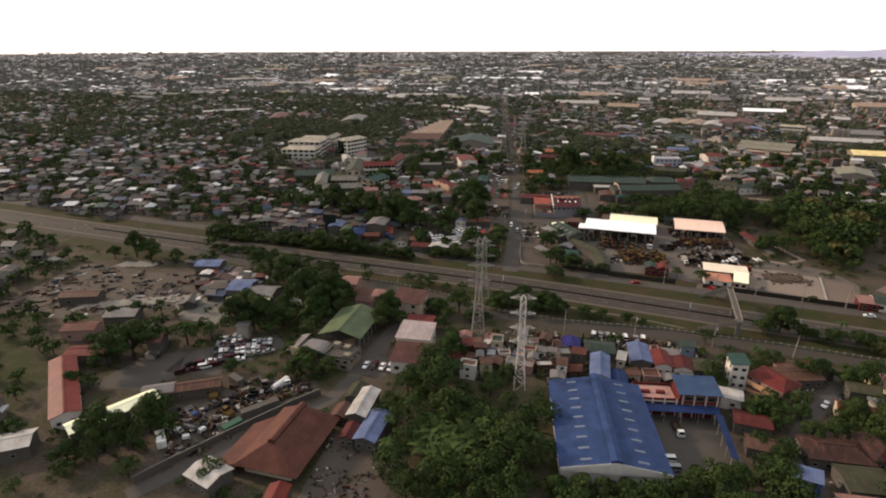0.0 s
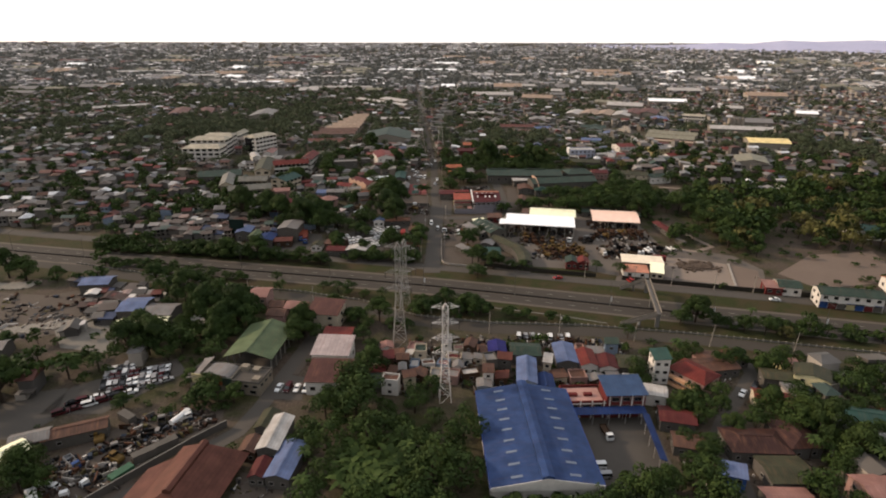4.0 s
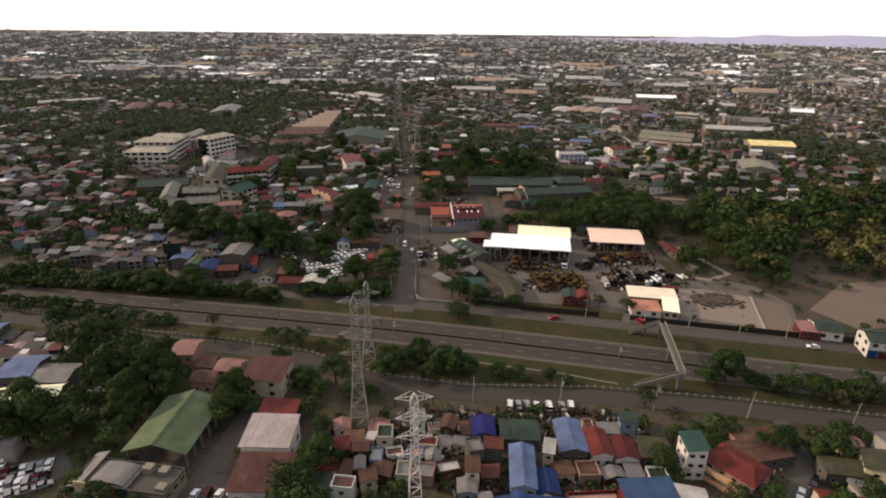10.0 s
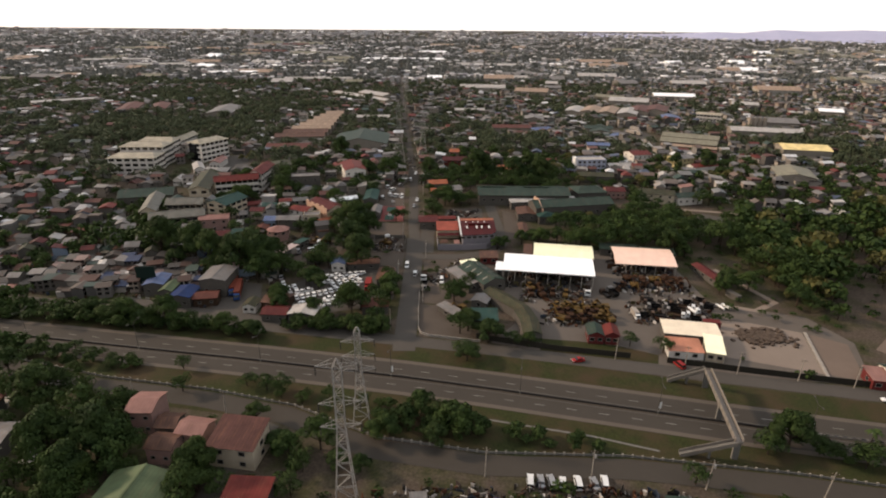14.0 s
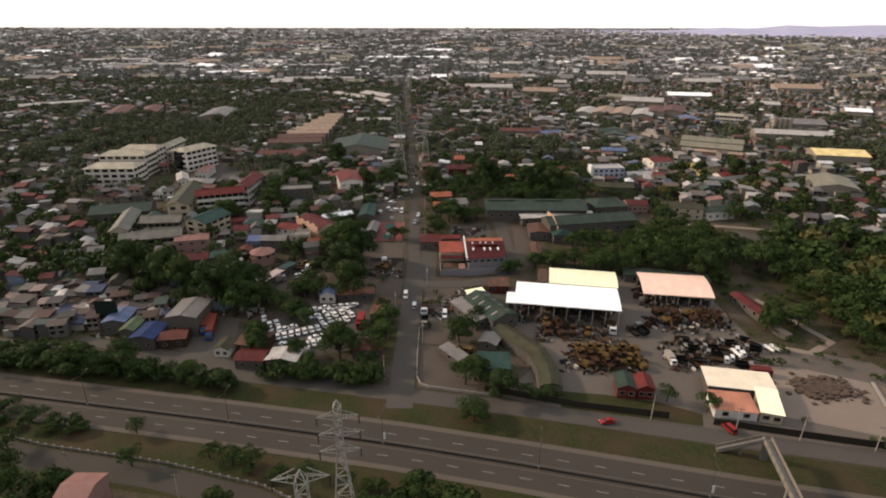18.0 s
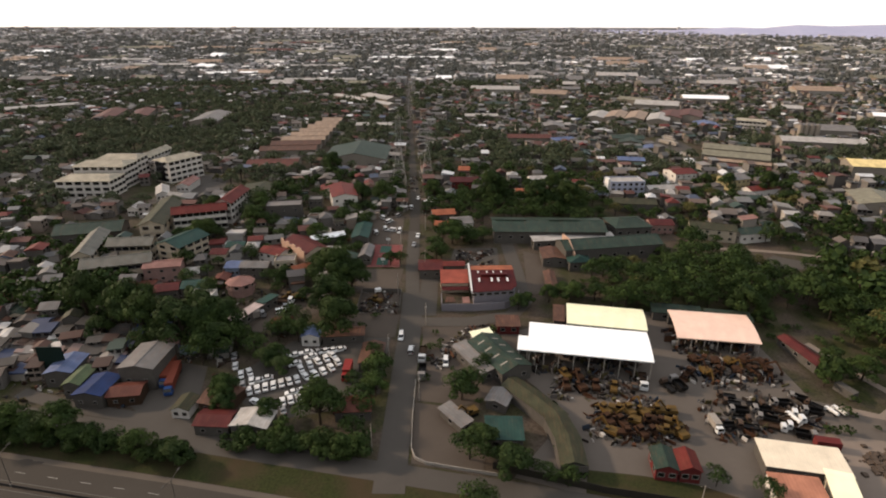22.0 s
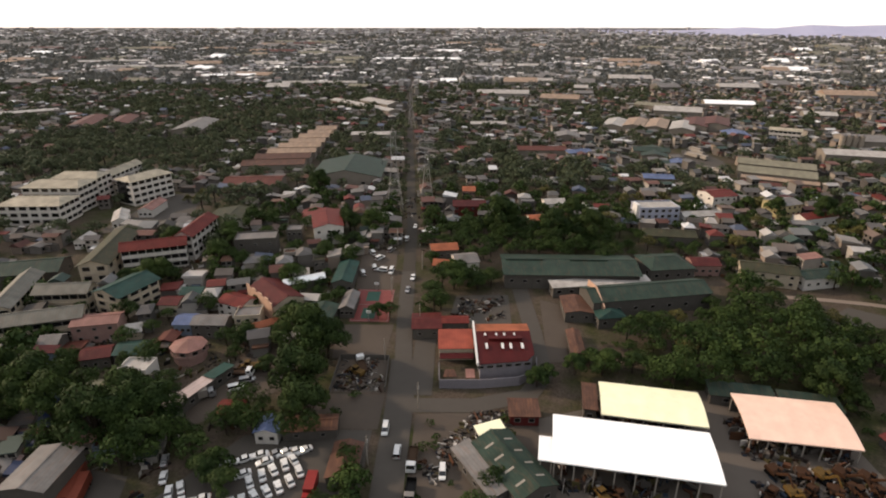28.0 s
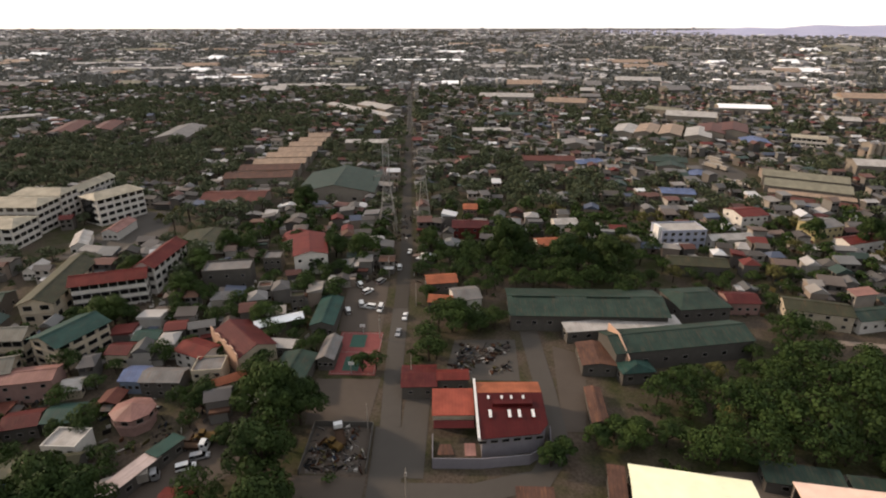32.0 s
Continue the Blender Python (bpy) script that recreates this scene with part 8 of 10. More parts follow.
SINGLE += [(-50.6, 308, 0, 1.05), (-56.5, 311.5, 0, 1.0), (-53.5, 313, 2, 1.2), (-64.5, 297.5, 2, 1.25), (-35, 292, 0, 0.95), (-48.3, 287.5, 2, 1.1), (-20.5, 300.5, 2, 1.1), (112, 345, 3, 0.95), (118, 342, 0, 1.0), (119.5, 307, 2, 0.9), (123, 309, 6, 1.3), (128, 318, 0, 1.0), (133, 310, 1, 0.8), (-109.6, 277, 0, 1.1), (-101, 277.5, 1, 1.0), (-95, 275, 0, 0.9), (-77.5, 272.5, 1, 0.75), (-67, 270, 0, 1.0), (-126, 280, 0, 1.1), (-117, 279, 1, 1.0), (-134, 282, 0, 1.1), (-87.6, 209, 3, 1.05), (-57.8, 200.5, 3, 0.85), (-50.5, 224, 0, 0.9), (-41.5, 214, 0, 0.9), (-38, 211, 2, 1.1), (98, 216.5, 3, 0.8), (-115.7, 184, 3, 1.0), (-108, 187, 0, 1.1), (-87.5, 197, 3, 0.9), (-85.9, 211, 0, 1.2), (-57.4, 199, 0, 1.1), (-69, 159.5, 2, 1.1), (-78, 158.5, 6, 1.3), (46.8, 360, 2, 1.1), (53, 360.5, 0, 0.9), (59.6, 357.5, 0, 1.0), (41.5, 356, 2, 1.1), (50, 356, 1, 0.8), (32.5, 352.5, 2, 1.0), (74.7, 352, 0, 1.0), (-87, 169.5, 2, 0.9), (-79.7, 160.6, 2, 0.9), (-103, 156.4, 0, 0.75), (-131.5, 177, 2, 1.0), (-150.5, 508, 4, 0.8), (-145, 506, 4, 0.8), (-145.7, 517, 4, 0.8), (160, 503, 0, 1.1), (167, 488, 3, 0.9), (188, 481, 3, 0.9), (191, 467, 0, 1.2), (-116, 462, 0, 1.1), (-100, 443, 1, 1.0), (-95.8, 485, 0, 1.1), (-104, 436, 0, 1.1), (-126, 404, 0, 1.1), (-118, 404, 1, 1.1), (-111, 408, 0, 1.0), (-83, 324, 3, 1.15), (-12, 219, 2, 1.1), (-3.4, 228.6, 2, 1.2), (1, 216, 0, 0.9), (11, 220.5, 2, 1.2), (-16, 218, 2, 1.0), (6, 223, 6, 1.4), (-8, 224, 6, 1.5), (100, 186, 0, 0.9), (106, 181, 2, 1.0)]
trng = random.Random(70)
for x, y, k, s in reversed(SINGLE):
    tree_at(x, y, k, s, trng, "by the buildings")
GROVE = [(-44, 152), (-41, 164), (-28, 171), (-8, 168.5), (4, 157), (5, 124), (-2, 104), (-30, 100), (-36, 112), (-33, 128), (-42, 138)]
take(1.6, 158, 10, 24)
take(-21, 127, 15, 14)
wood(GROVE, 7.0, [0, 1, 1, 2, 5, 1, 3], "in a dense grove", 61, 0.55, 1.2, 0.6)
for k in range(20):
    place(BANANAS[k % 2], ("banana", k % 2), -29 + 19 * random.Random(k).random(), 118 + 20 * random.Random(k + 50).random(), k * 47, "banana plant with broad torn leaves in the grove", "banana plants").scale = (2.1, 2.1, 1.9)
wood([(7, 108), (26, 113.5), (46, 122), (58, 128), (66, 122), (76, 104), (72, 84), (8, 84)], 6.2, [1, 1, 2, 0, 1], "beside the warehouse yard", 62, 0.75, 1.0)
for k, (x, y) in enumerate(((78, 186), (99, 139), (112, 132), (-38, 131), (-36, 119), (118, 215), (-12, 131))):
    place(PALMS[k % 2], ("palm", k % 2), x, y, k * 61, "feathery green palm beside houses", "palms")
wood([(-190, 283), (-64, 270.4), (-64, 273), (-95, 279), (-116, 286), (-190, 297)], 5.0, [2, 6, 2, 2, 6], "lining the expressway", 63, 0.7, 1.05)
wood([(-56, 275.5), (-20, 271.5), (-20, 280), (-56, 280)], 5.6, [2, 0, 2, 6], "lining the service road", 64, 0.7, 0.95)
wood([(126, 322), (119, 336), (116, 348), (98, 352), (60, 349), (56, 356), (58, 374), (64, 380), (92, 388), (96, 400), (122, 402), (130, 391), (150, 380), (186, 380), (186, 330), (160, 296), (140, 292), (122, 304)], 7.4, [0, 3, 5, 1, 0, 3], "in a dense wood", 65, 0.55, 1.3, 1.2)
wood([(124, 289), (148, 279), (172, 300), (162, 332), (128, 328)], 6.6, [2, 6, 0, 7, 2], "among dry grass", 77, 0.7, 1.1, 1.0)
wood([(-6, 432), (76, 430), (80, 472), (40, 481), (-4, 466)], 6.6, [0, 1, 5, 2], "behind the works halls", 66, 0.75, 1.0, 2.0)
wood([(-4, 386), (20, 405), (20, 416), (-3, 418), (-8, 395)], 6.0, [2, 0, 1], "behind the works yard", 68, 0.7, 1.0, 1.0)
wood([(-170, 342), (-112, 338), (-100, 348), (-130, 360), (-172, 356)], 7.2, [0, 1, 5], "among houses", 67, 0.8, 1.05, 2.0)
wood([(190, 330), (186, 300), (214, 292), (300, 300), (420, 360), (420, 420), (300, 416), (190, 384)], 8.4, [0, 3, 5, 1, 4], "in a dense wood", 69, 0.55, 1.25, 2.0)
wood([(60, 96), (165, 92), (178, 186), (112, 196), (64, 188)], 7.6, [0, 1, 2, 5, 1], "between houses", 76, 0.55, 0.95, 1.6)
wood([(102, 213), (180, 198), (180, 204), (102, 218)], 5.6, [7, 6, 7], "beside the service road", 73, 0.8, 1.1)
wood([(-60, 240), (-20, 225), (-8, 232), (-60, 246)], 6.5, [6, 7, 6], "on the verge", 74, 0.6, 1.0)
wood([(-180, 266), (-100, 248), (-96, 256), (-180, 272)], 6.0, [7, 6, 4], "on the verge", 75, 0.6, 1.0)

# ---- houses: a few dozen models, then copies on the free plots ----
R_SOOT = roof_sheet("sooty_grey_roof_sheets", (0.13, 0.12, 0.11), 0.5)
ROOF_SET = [(R_RUST, "rusted"), (R_GREY, "grey"), (R_DARKRED, "dark red"), (R_RUST, "rust brown"), (R_SOOT, "sooty grey"), (R_BROWN, "brown"), (R_GREEN, "green"), (R_GREY, "dull grey"), (R_PINK, "faded pink"), (R_GREY, "weathered grey"), (R_RUST, "rust streaked"), (R_DARKRED, "red"), (R_OLIVE, "olive"), (R_BROWN, "brown stained"), (R_PALE, "pale zinc"), (R_SOOT, "dark grey")]
DULL_WHITE = plain("dull_white_wall", (0.36, 0.33, 0.29), 0.85)
WALL_SET = [(DULL_WHITE, "dull white"), (GREY_WALL, "bare grey"), (CREAM_WALL, "cream"), (GREY_WALL, "block"), (GREY_WALL, "grey"), (DULL_WHITE, "off-white"), (BLUE_WALL, "pale blue"), (BROWN_WOOD, "wooden")]
hrng = random.Random(90)
HOUSES = []
for k in range(34):
    rm, rw = ROOF_SET[k % len(ROOF_SET)]
    wm, ww = WALL_SET[(k * 3) % len(WALL_SET)]
    w, d = hrng.uniform(4.2, 7.6), hrng.uniform(4.2, 7.0)
    st = hrng.choice([1, 1, 2, 2, 2])
    kind = hrng.choice(["gable", "gable", "shed", "gable", "flat"])
    ob = building("house", "%s walled house with a %s sheet roof" % (ww, rw), "house", (0, -5000 - k * 20, w, d, 0), 2.9 * st, kind, hrng.uniform(0.7, 1.6), hrng.choice("xy"), rm, wm, st, (2, 1), 0.45, win=(1.3, 1.05), group="city houses", base=0, sides="f")
    Builder().box(0.1, -d / 2 - 0.04, 0, 1.0, 0.08, 2.05).part("door", BROWN_WOOD, ob)
    if k % 3:
        lw, side, rm2 = hrng.uniform(0.4, 0.8) * w, hrng.choice((-1, 1)), ROOF_SET[(k * 5 + 3) % len(ROOF_SET)][0]
        lean = Builder().box(side * w * 0.1, d / 2 + 1.0, -1, lw, 2.2, 3.3)
        lean.paint(1).slab([(side * w * 0.1 + q * (lw / 2 + 0.3), yy, zz) for q, yy, zz in ((-1, d / 2 + 2.5, 2.2), (1, d / 2 + 2.5, 2.2), (1, d / 2 - 0.1, 2.75), (-1, d / 2 - 0.1, 2.75))][::-1], 0.1)
        lean.part("lean_to", (wm, rm2), ob)
    HOUSES.append((ob, max(w, d)))
HOUSE_FIRST = set()
house_count = 0
JOINED = []


def house_at(x, y, turn, rng):
    global house_count
    k = rng.randrange(len(HOUSES))
    ob, size = HOUSES[k]
    m = pose(x, y, gz(y), 0, 0, turn)
    take(x, y, size * 0.9, size * 0.9, turn)
    if house_count < 54 or k not in HOUSE_FIRST:
        house_count += 1
        if k in HOUSE_FIRST:
            copy_thing(ob, m)
        else:
            HOUSE_FIRST.add(k)
            ob.matrix_basis = m
    else:
        JOINED.append((x, y, turn))


SHACKS = [(-178, 300), (-128, 291), (-108, 298), (-101, 303), (-103, 326), (-140, 332), (-176, 336)]
TIN_YARD = [(-176, 248), (-150, 243), (-118, 222), (-112, 211), (-126, 205), (-148, 211), (-160, 228)]
BARE = [SHACKS, [(-6, 431), (78, 429), (82, 474), (40, 483), (-4, 468)], [(37, 158), (61, 159), (60, 133), (56, 122), (38, 120)], [(98, 262), (131, 249), (142, 246), (151, 270), (121, 286), (103, 285)], [(160, 256), (188, 254), (208, 290), (166, 279)], [(40, 262), (100, 250), (112, 300), (108, 345), (70, 345), (28, 336), (26, 310), (38, 292)],
        [(-66, 306), (-58, 294), (-44, 288), (-30, 292), (-18, 300), (-18, 330), (-52, 327)], [(-92, 293), (-80, 284), (-70, 285), (-73, 300), (-88, 314)], [(-80, 334), (-68, 330), (-48, 346), (-44, 364), (-64, 362), (-72, 350)], [(-36, 345), (-17, 345), (-17, 382), (-37, 382)],
        [(-10, 337), (36, 340), (36, 405), (-10, 380)], [(-35, 382), (-19, 382), (-19, 441), (-38, 441)], [(-127, 152), (-108, 153), (-92, 176), (-99, 184), (-126, 167)], [(-113, 128), (-93, 108), (-84, 120), (-69, 149), (-71, 156), (-99, 147)], [(-60, 176), (-48, 161), (-38, 130), (-38, 95), (-58, 95)],
        [(-10, 268), (4, 268), (12, 296), (-10, 310)],
        [(-236, 187), (-198, 181), (-156, 199), (-134, 208), (-118, 222), (-140, 232), (-150, 248), (-180, 240), (-232, 246)], [(-148, 140), (-126, 141), (-121, 150), (-127, 166), (-140, 162)]]


def quarter(outline, step, seed, chance=0.8, bend=0.0, trees=0.3):
    rng = random.Random(seed)
    x0, x1 = min(p[0] for p in outline), max(p[0] for p in outline)
    y, y1 = min(p[1] for p in outline), max(p[1] for p in outline)
    while y < y1:
        x = x0
        while x < x1:
            px, py = x + rng.uniform(-1.5, 1.5), y + rng.uniform(-1.5, 1.5)
            if inside(px, py, outline) and not any(inside(px, py, o) for o in BARE):
                if rng.random() < chance and is_free(px, py, 3.3):
                    house_at(px, py, bend + rng.choice([0, 90, 180, 270]) + rng.uniform(-9, 9), rng)
                elif rng.random() < trees and is_free(px, py, 1.5):
                    tree_at(px, py, rng.choice([0, 1, 2, 2, 5]), rng.uniform(0.6, 0.95), rng, "among houses")
                    take(px, py, 3, 3)
            x += step
        y += step


quarter([(-200, 286), (-88, 282), (-66, 330), (-36, 366), (-40, 440), (-96, 440), (-104, 404), (-172, 404), (-230, 340)], 6.5, 101, 0.8, 12, 0.85)
quarter([(-30, 440), (-18, 420), (-26, 520), (-96, 520), (-100, 446)], 7.4, 102, 0.5, 8, 0.95)
quarter([(-10, 440), (90, 426), (120, 430), (210, 420), (240, 520), (0, 530), (-16, 490)], 8.0, 103, 0.46, -6, 0.95)
quarter([(60, 100), (180, 90), (200, 185), (110, 196), (62, 186)], 8.4, 104, 0.42, 10, 0.75)
quarter([(-230, 90), (-130, 84), (-60, 200), (-50, 222), (-100, 236), (-190, 250), (-300, 230)], 9.0, 105, 0.05, 20, 0.4)
quarter([(-330, 320), (-200, 290), (-170, 404), (-260, 470), (-420, 480)], 8.0, 106, 0.66, 14, 0.8)
quarter([(-700, 400), (-330, 320), (-420, 480), (-620, 560)], 9.0, 108, 0.6, 14, 0.9)
quarter([(-420, 150), (-230, 90), (-236, 187), (-240, 250), (-290, 272), (-480, 310)], 9.0, 109, 0.22, 14, 0.6)
quarter([(112, 408), (160, 404), (170, 390), (200, 372), (240, 384), (330, 410), (330, 500), (200, 460), (120, 470)], 7.8, 107, 0.4, -8, 0.95)

# ---- the rest of the city, joined ----
rng = np.random.default_rng(7)


class Mass:
    """Joined geometry from arrays."""

    def __init__(self):
        self.v, self.f, self.n = [], [], 0

    def add(self, verts, faces):
        """verts: (count, k, 3); faces of one piece, all with as many corners."""
        c, k, _ = verts.shape
        f = np.asarray(faces)
        idx = (np.arange(c)[:, None, None] * k + f[None]) + self.n
        self.v.append(verts.reshape(-1, 3))
        self.f.append(idx.reshape(-1, f.shape[1]))
        self.n += c * k

    def part(self, name, mat, label, category):
        v, f = np.concatenate(self.v), np.concatenate(self.f)
        m = bpy.data.meshes.new(name)
        m.vertices.add(len(v))
        m.vertices.foreach_set("co", v.ravel().astype(np.float32))
        m.loops.add(f.size)
        m.loops.foreach_set("vertex_index", f.ravel().astype(np.int32))
        m.polygons.add(len(f))
        m.polygons.foreach_set("loop_start", np.arange(0, f.size, f.shape[1], dtype=np.int32))
        m.polygons.foreach_set("loop_total", np.full(len(f), f.shape[1], dtype=np.int32))
        m.shade_flat()
        m.update(calc_edges=True)
        m.validate()
        m.materials.append(mat)
        return tagged(new(name, m), label, category, kind="stuff")


BOX = ((0, 1, 5, 4), (1, 2, 6, 5), (2, 3, 7, 6), (3, 0, 4, 7), (4, 5, 6, 7))


def gzs(y):
    return np.interp(y, LEVELS_Y, LEVELS_Z)


def turned(x, y, z, turn, local):
    """Local corners (count, k, 3) turned and moved into place."""
    c, s = np.cos(turn)[:, None], np.sin(turn)[:, None]
    out = np.empty_like(local)
    out[..., 0] = x[:, None] + local[..., 0] * c - local[..., 1] * s
    out[..., 1] = y[:, None] + local[..., 0] * s + local[..., 1] * c
    out[..., 2] = z[:, None] + local[..., 2]
    return out


def box_local(w, d, z0, z1):
    n = len(w)
    out = np.zeros((n, 8, 3))
    for k, (sx, sy) in enumerate(((-1, -1), (1, -1), (1, 1), (-1, 1))):
        out[:, k, 0] = out[:, k + 4, 0] = sx * w / 2
        out[:, k, 1] = out[:, k + 4, 1] = sy * d / 2
        out[:, k, 2], out[:, k + 4, 2] = z0, z1
    return out


def roof_local(w, d, h, rise, over, style):
    """style 0: gable, 1: shed, 2: hip."""
    n = len(w)
    out = np.zeros((n, 8, 3))
    W, D = w / 2 + over, d / 2 + over
    for k, (sx, sy) in enumerate(((-1, -1), (1, -1), (1, 1), (-1, 1))):
        out[:, k, 0], out[:, k, 1], out[:, k, 2] = sx * W, sy * D, h - 0.1
        out[:, k + 4, 0] = sx * np.where(style == 2, W * 0.45, W)
        out[:, k + 4, 1] = sy * np.where(style == 1, D, D * 0.03)
        out[:, k + 4, 2] = h + np.where(style == 1, 0.2 + rise * 0.7 * (sy > 0), rise)
    return out


walls, roofs, panes, walls_far, roofs_far = Mass(), Mass(), Mass(), Mass(), Mass()


def add_houses(x, y, w, d, h, rise, turn, style, windows=True, sheets=None):
    z = gzs(y)
    top = sheets or (roofs if windows else roofs_far)
    (walls if windows else walls_far).add(turned(x, y, z, turn, box_local(w, d, np.full(len(w), -2.0), h)), BOX)
    top.add(turned(x, y, z, turn, roof_local(w, d, h, rise, 0.5, style)), BOX)
    if windows:
        # lean-tos and back rooms against the houses
        for side, size in ((1, 0.7), (-1, 0.5)):
            k = rng.random(len(w)) < size
            n = int(k.sum())
            lw, ld, lh = rng.uniform(0.35, 0.8, n) * w[k], rng.uniform(1.6, 3.4, n), rng.uniform(2.2, 3.4, n)
            for mass, loc in ((walls, box_local(lw, ld, np.full(n, -2.0), lh)), (top, roof_local(lw, ld, lh, np.full(n, 0.5), 0.3, np.ones(n)))):
                loc[..., 0] += (rng.uniform(-0.3, 0.3, n) * w[k])[:, None]
                loc[..., 1] += (side * (d[k] / 2 + ld * 0.4))[:, None]
                mass.add(turned(x[k], y[k], z[k], turn[k], loc), BOX)
        for side in (-1, 1):
            for u in (-0.28, 0.24):
                for lev in (0.35, 0.75):
                    keep = ((h > 4) | (lev < 0.5)) & (y < 860) & (side < 0)
                    n = int(keep.sum())
                    if not n:
                        continue
                    loc = box_local(np.full(n, 1.5), np.full(n, 0.14), np.where(h[keep] > 4, h[keep] * lev - 0.3, 1.0), np.where(h[keep] > 4, h[keep] * lev + 0.9, 2.2))
                    loc[..., 0] += (w[keep] * u)[:, None]
                    loc[..., 1] += side * (d[keep] / 2)[:, None]
                    panes.add(turned(x[keep], y[keep], z[keep], turn[keep], loc), BOX[:2] + BOX[3:])


AVE_Y, AVE_X = [p[1] for p in AVENUE], [p[0] for p in AVENUE]


WOODED = [(-300, 600, 62), (-310, 665, 48), (-245, 640, 34), (-195, 600, 30), (-158, 585, 24), (-233, 668, 30), (-187, 690, 28), (-251, 836, 44), (-92, 690, 24), (-62, 655, 22), (-80, 536, 14), (-112, 538, 12), (42, 568, 22), (98, 575, 16), (36, 620, 18), (150, 560, 18), (330, 560, 60), (-420, 900, 60), (-60, 1000, 50), (60, 1120, 60), (200, 1000, 60)]


def veg(x, y):
    """How green a plot is: wooded spots and a loose scatter of trees between the roofs."""
    low = np.array([0.45 * noise.noise(Vector((a * 0.006, b * 0.004, 0.3))) + 0.8 * noise.noise(Vector((a * 0.022, b * 0.016, 4.3))) for a, b in zip(x, y)])
    for a, b, r in WOODED:
        low += 0.6 * np.exp(-((x - a) ** 2 + ((y - b) * 0.8) ** 2) / (r * r))
    return low


if JOINED:
    jx, jy, jt = (np.array(c) for c in zip(*JOINED))
    n = len(jx)
    add_houses(jx, jy, rng.uniform(4.2, 7.6, n), rng.uniform(4.2, 7.2, n), rng.choice([3.0, 5.8, 5.8], n), rng.uniform(0.8, 1.8, n), np.radians(jt), rng.choice([0, 0, 1, 2], n))

# tin shacks packed beyond the hedge
tin = Mass()
spots = [(x, y) for x, y in ((-178 + 5.0 * (k % 16) + 2.2 * srng.random(), 290 + 4.9 * (k // 16) + 2.0 * srng.random()) for srng in (random.Random(55),) for k in range(160)) if inside(x, y, SHACKS) and is_free(x, y, 1.6)]
spots += [(x, y) for x, y in ((-178 + 5.6 * (k % 12) + 2.4 * srng.random(), 203 + 5.4 * (k // 12) + 2.2 * srng.random()) for srng in (random.Random(56),) for k in range(110)) if inside(x, y, TIN_YARD) and is_free(x, y, 2.0)]
sx, sy = (np.array(c) for c in zip(*spots))
n = len(sx)
add_houses(sx, sy, rng.uniform(3.2, 6.4, n), rng.uniform(3.2, 5.6, n), rng.choice([2.5, 2.8, 3.4, 5.0], n), rng.uniform(0.3, 1.0, n), rng.choice([0.2, 1.75], n) + rng.normal(0, 0.12, n), rng.choice([0, 1, 1], n), sheets=tin)
tin.part("shack_roofs", palette("tin_shack_colours", [(0.28, 0.26, 0.24), (0.15, 0.09, 0.07), (0.2, 0.18, 0.16), (0.34, 0.25, 0.22), (0.12, 0.08, 0.065), (0.11, 0.1, 0.09), (0.09, 0.11, 0.18), (0.17, 0.14, 0.12), (0.2, 0.08, 0.065), (0.12, 0.11, 0.1), (0.6, 0.57, 0.53), (0.16, 0.13, 0.11), (0.1, 0.13, 0.11)], 0.5), "patched tin roofs of crowded shacks", "roofs")

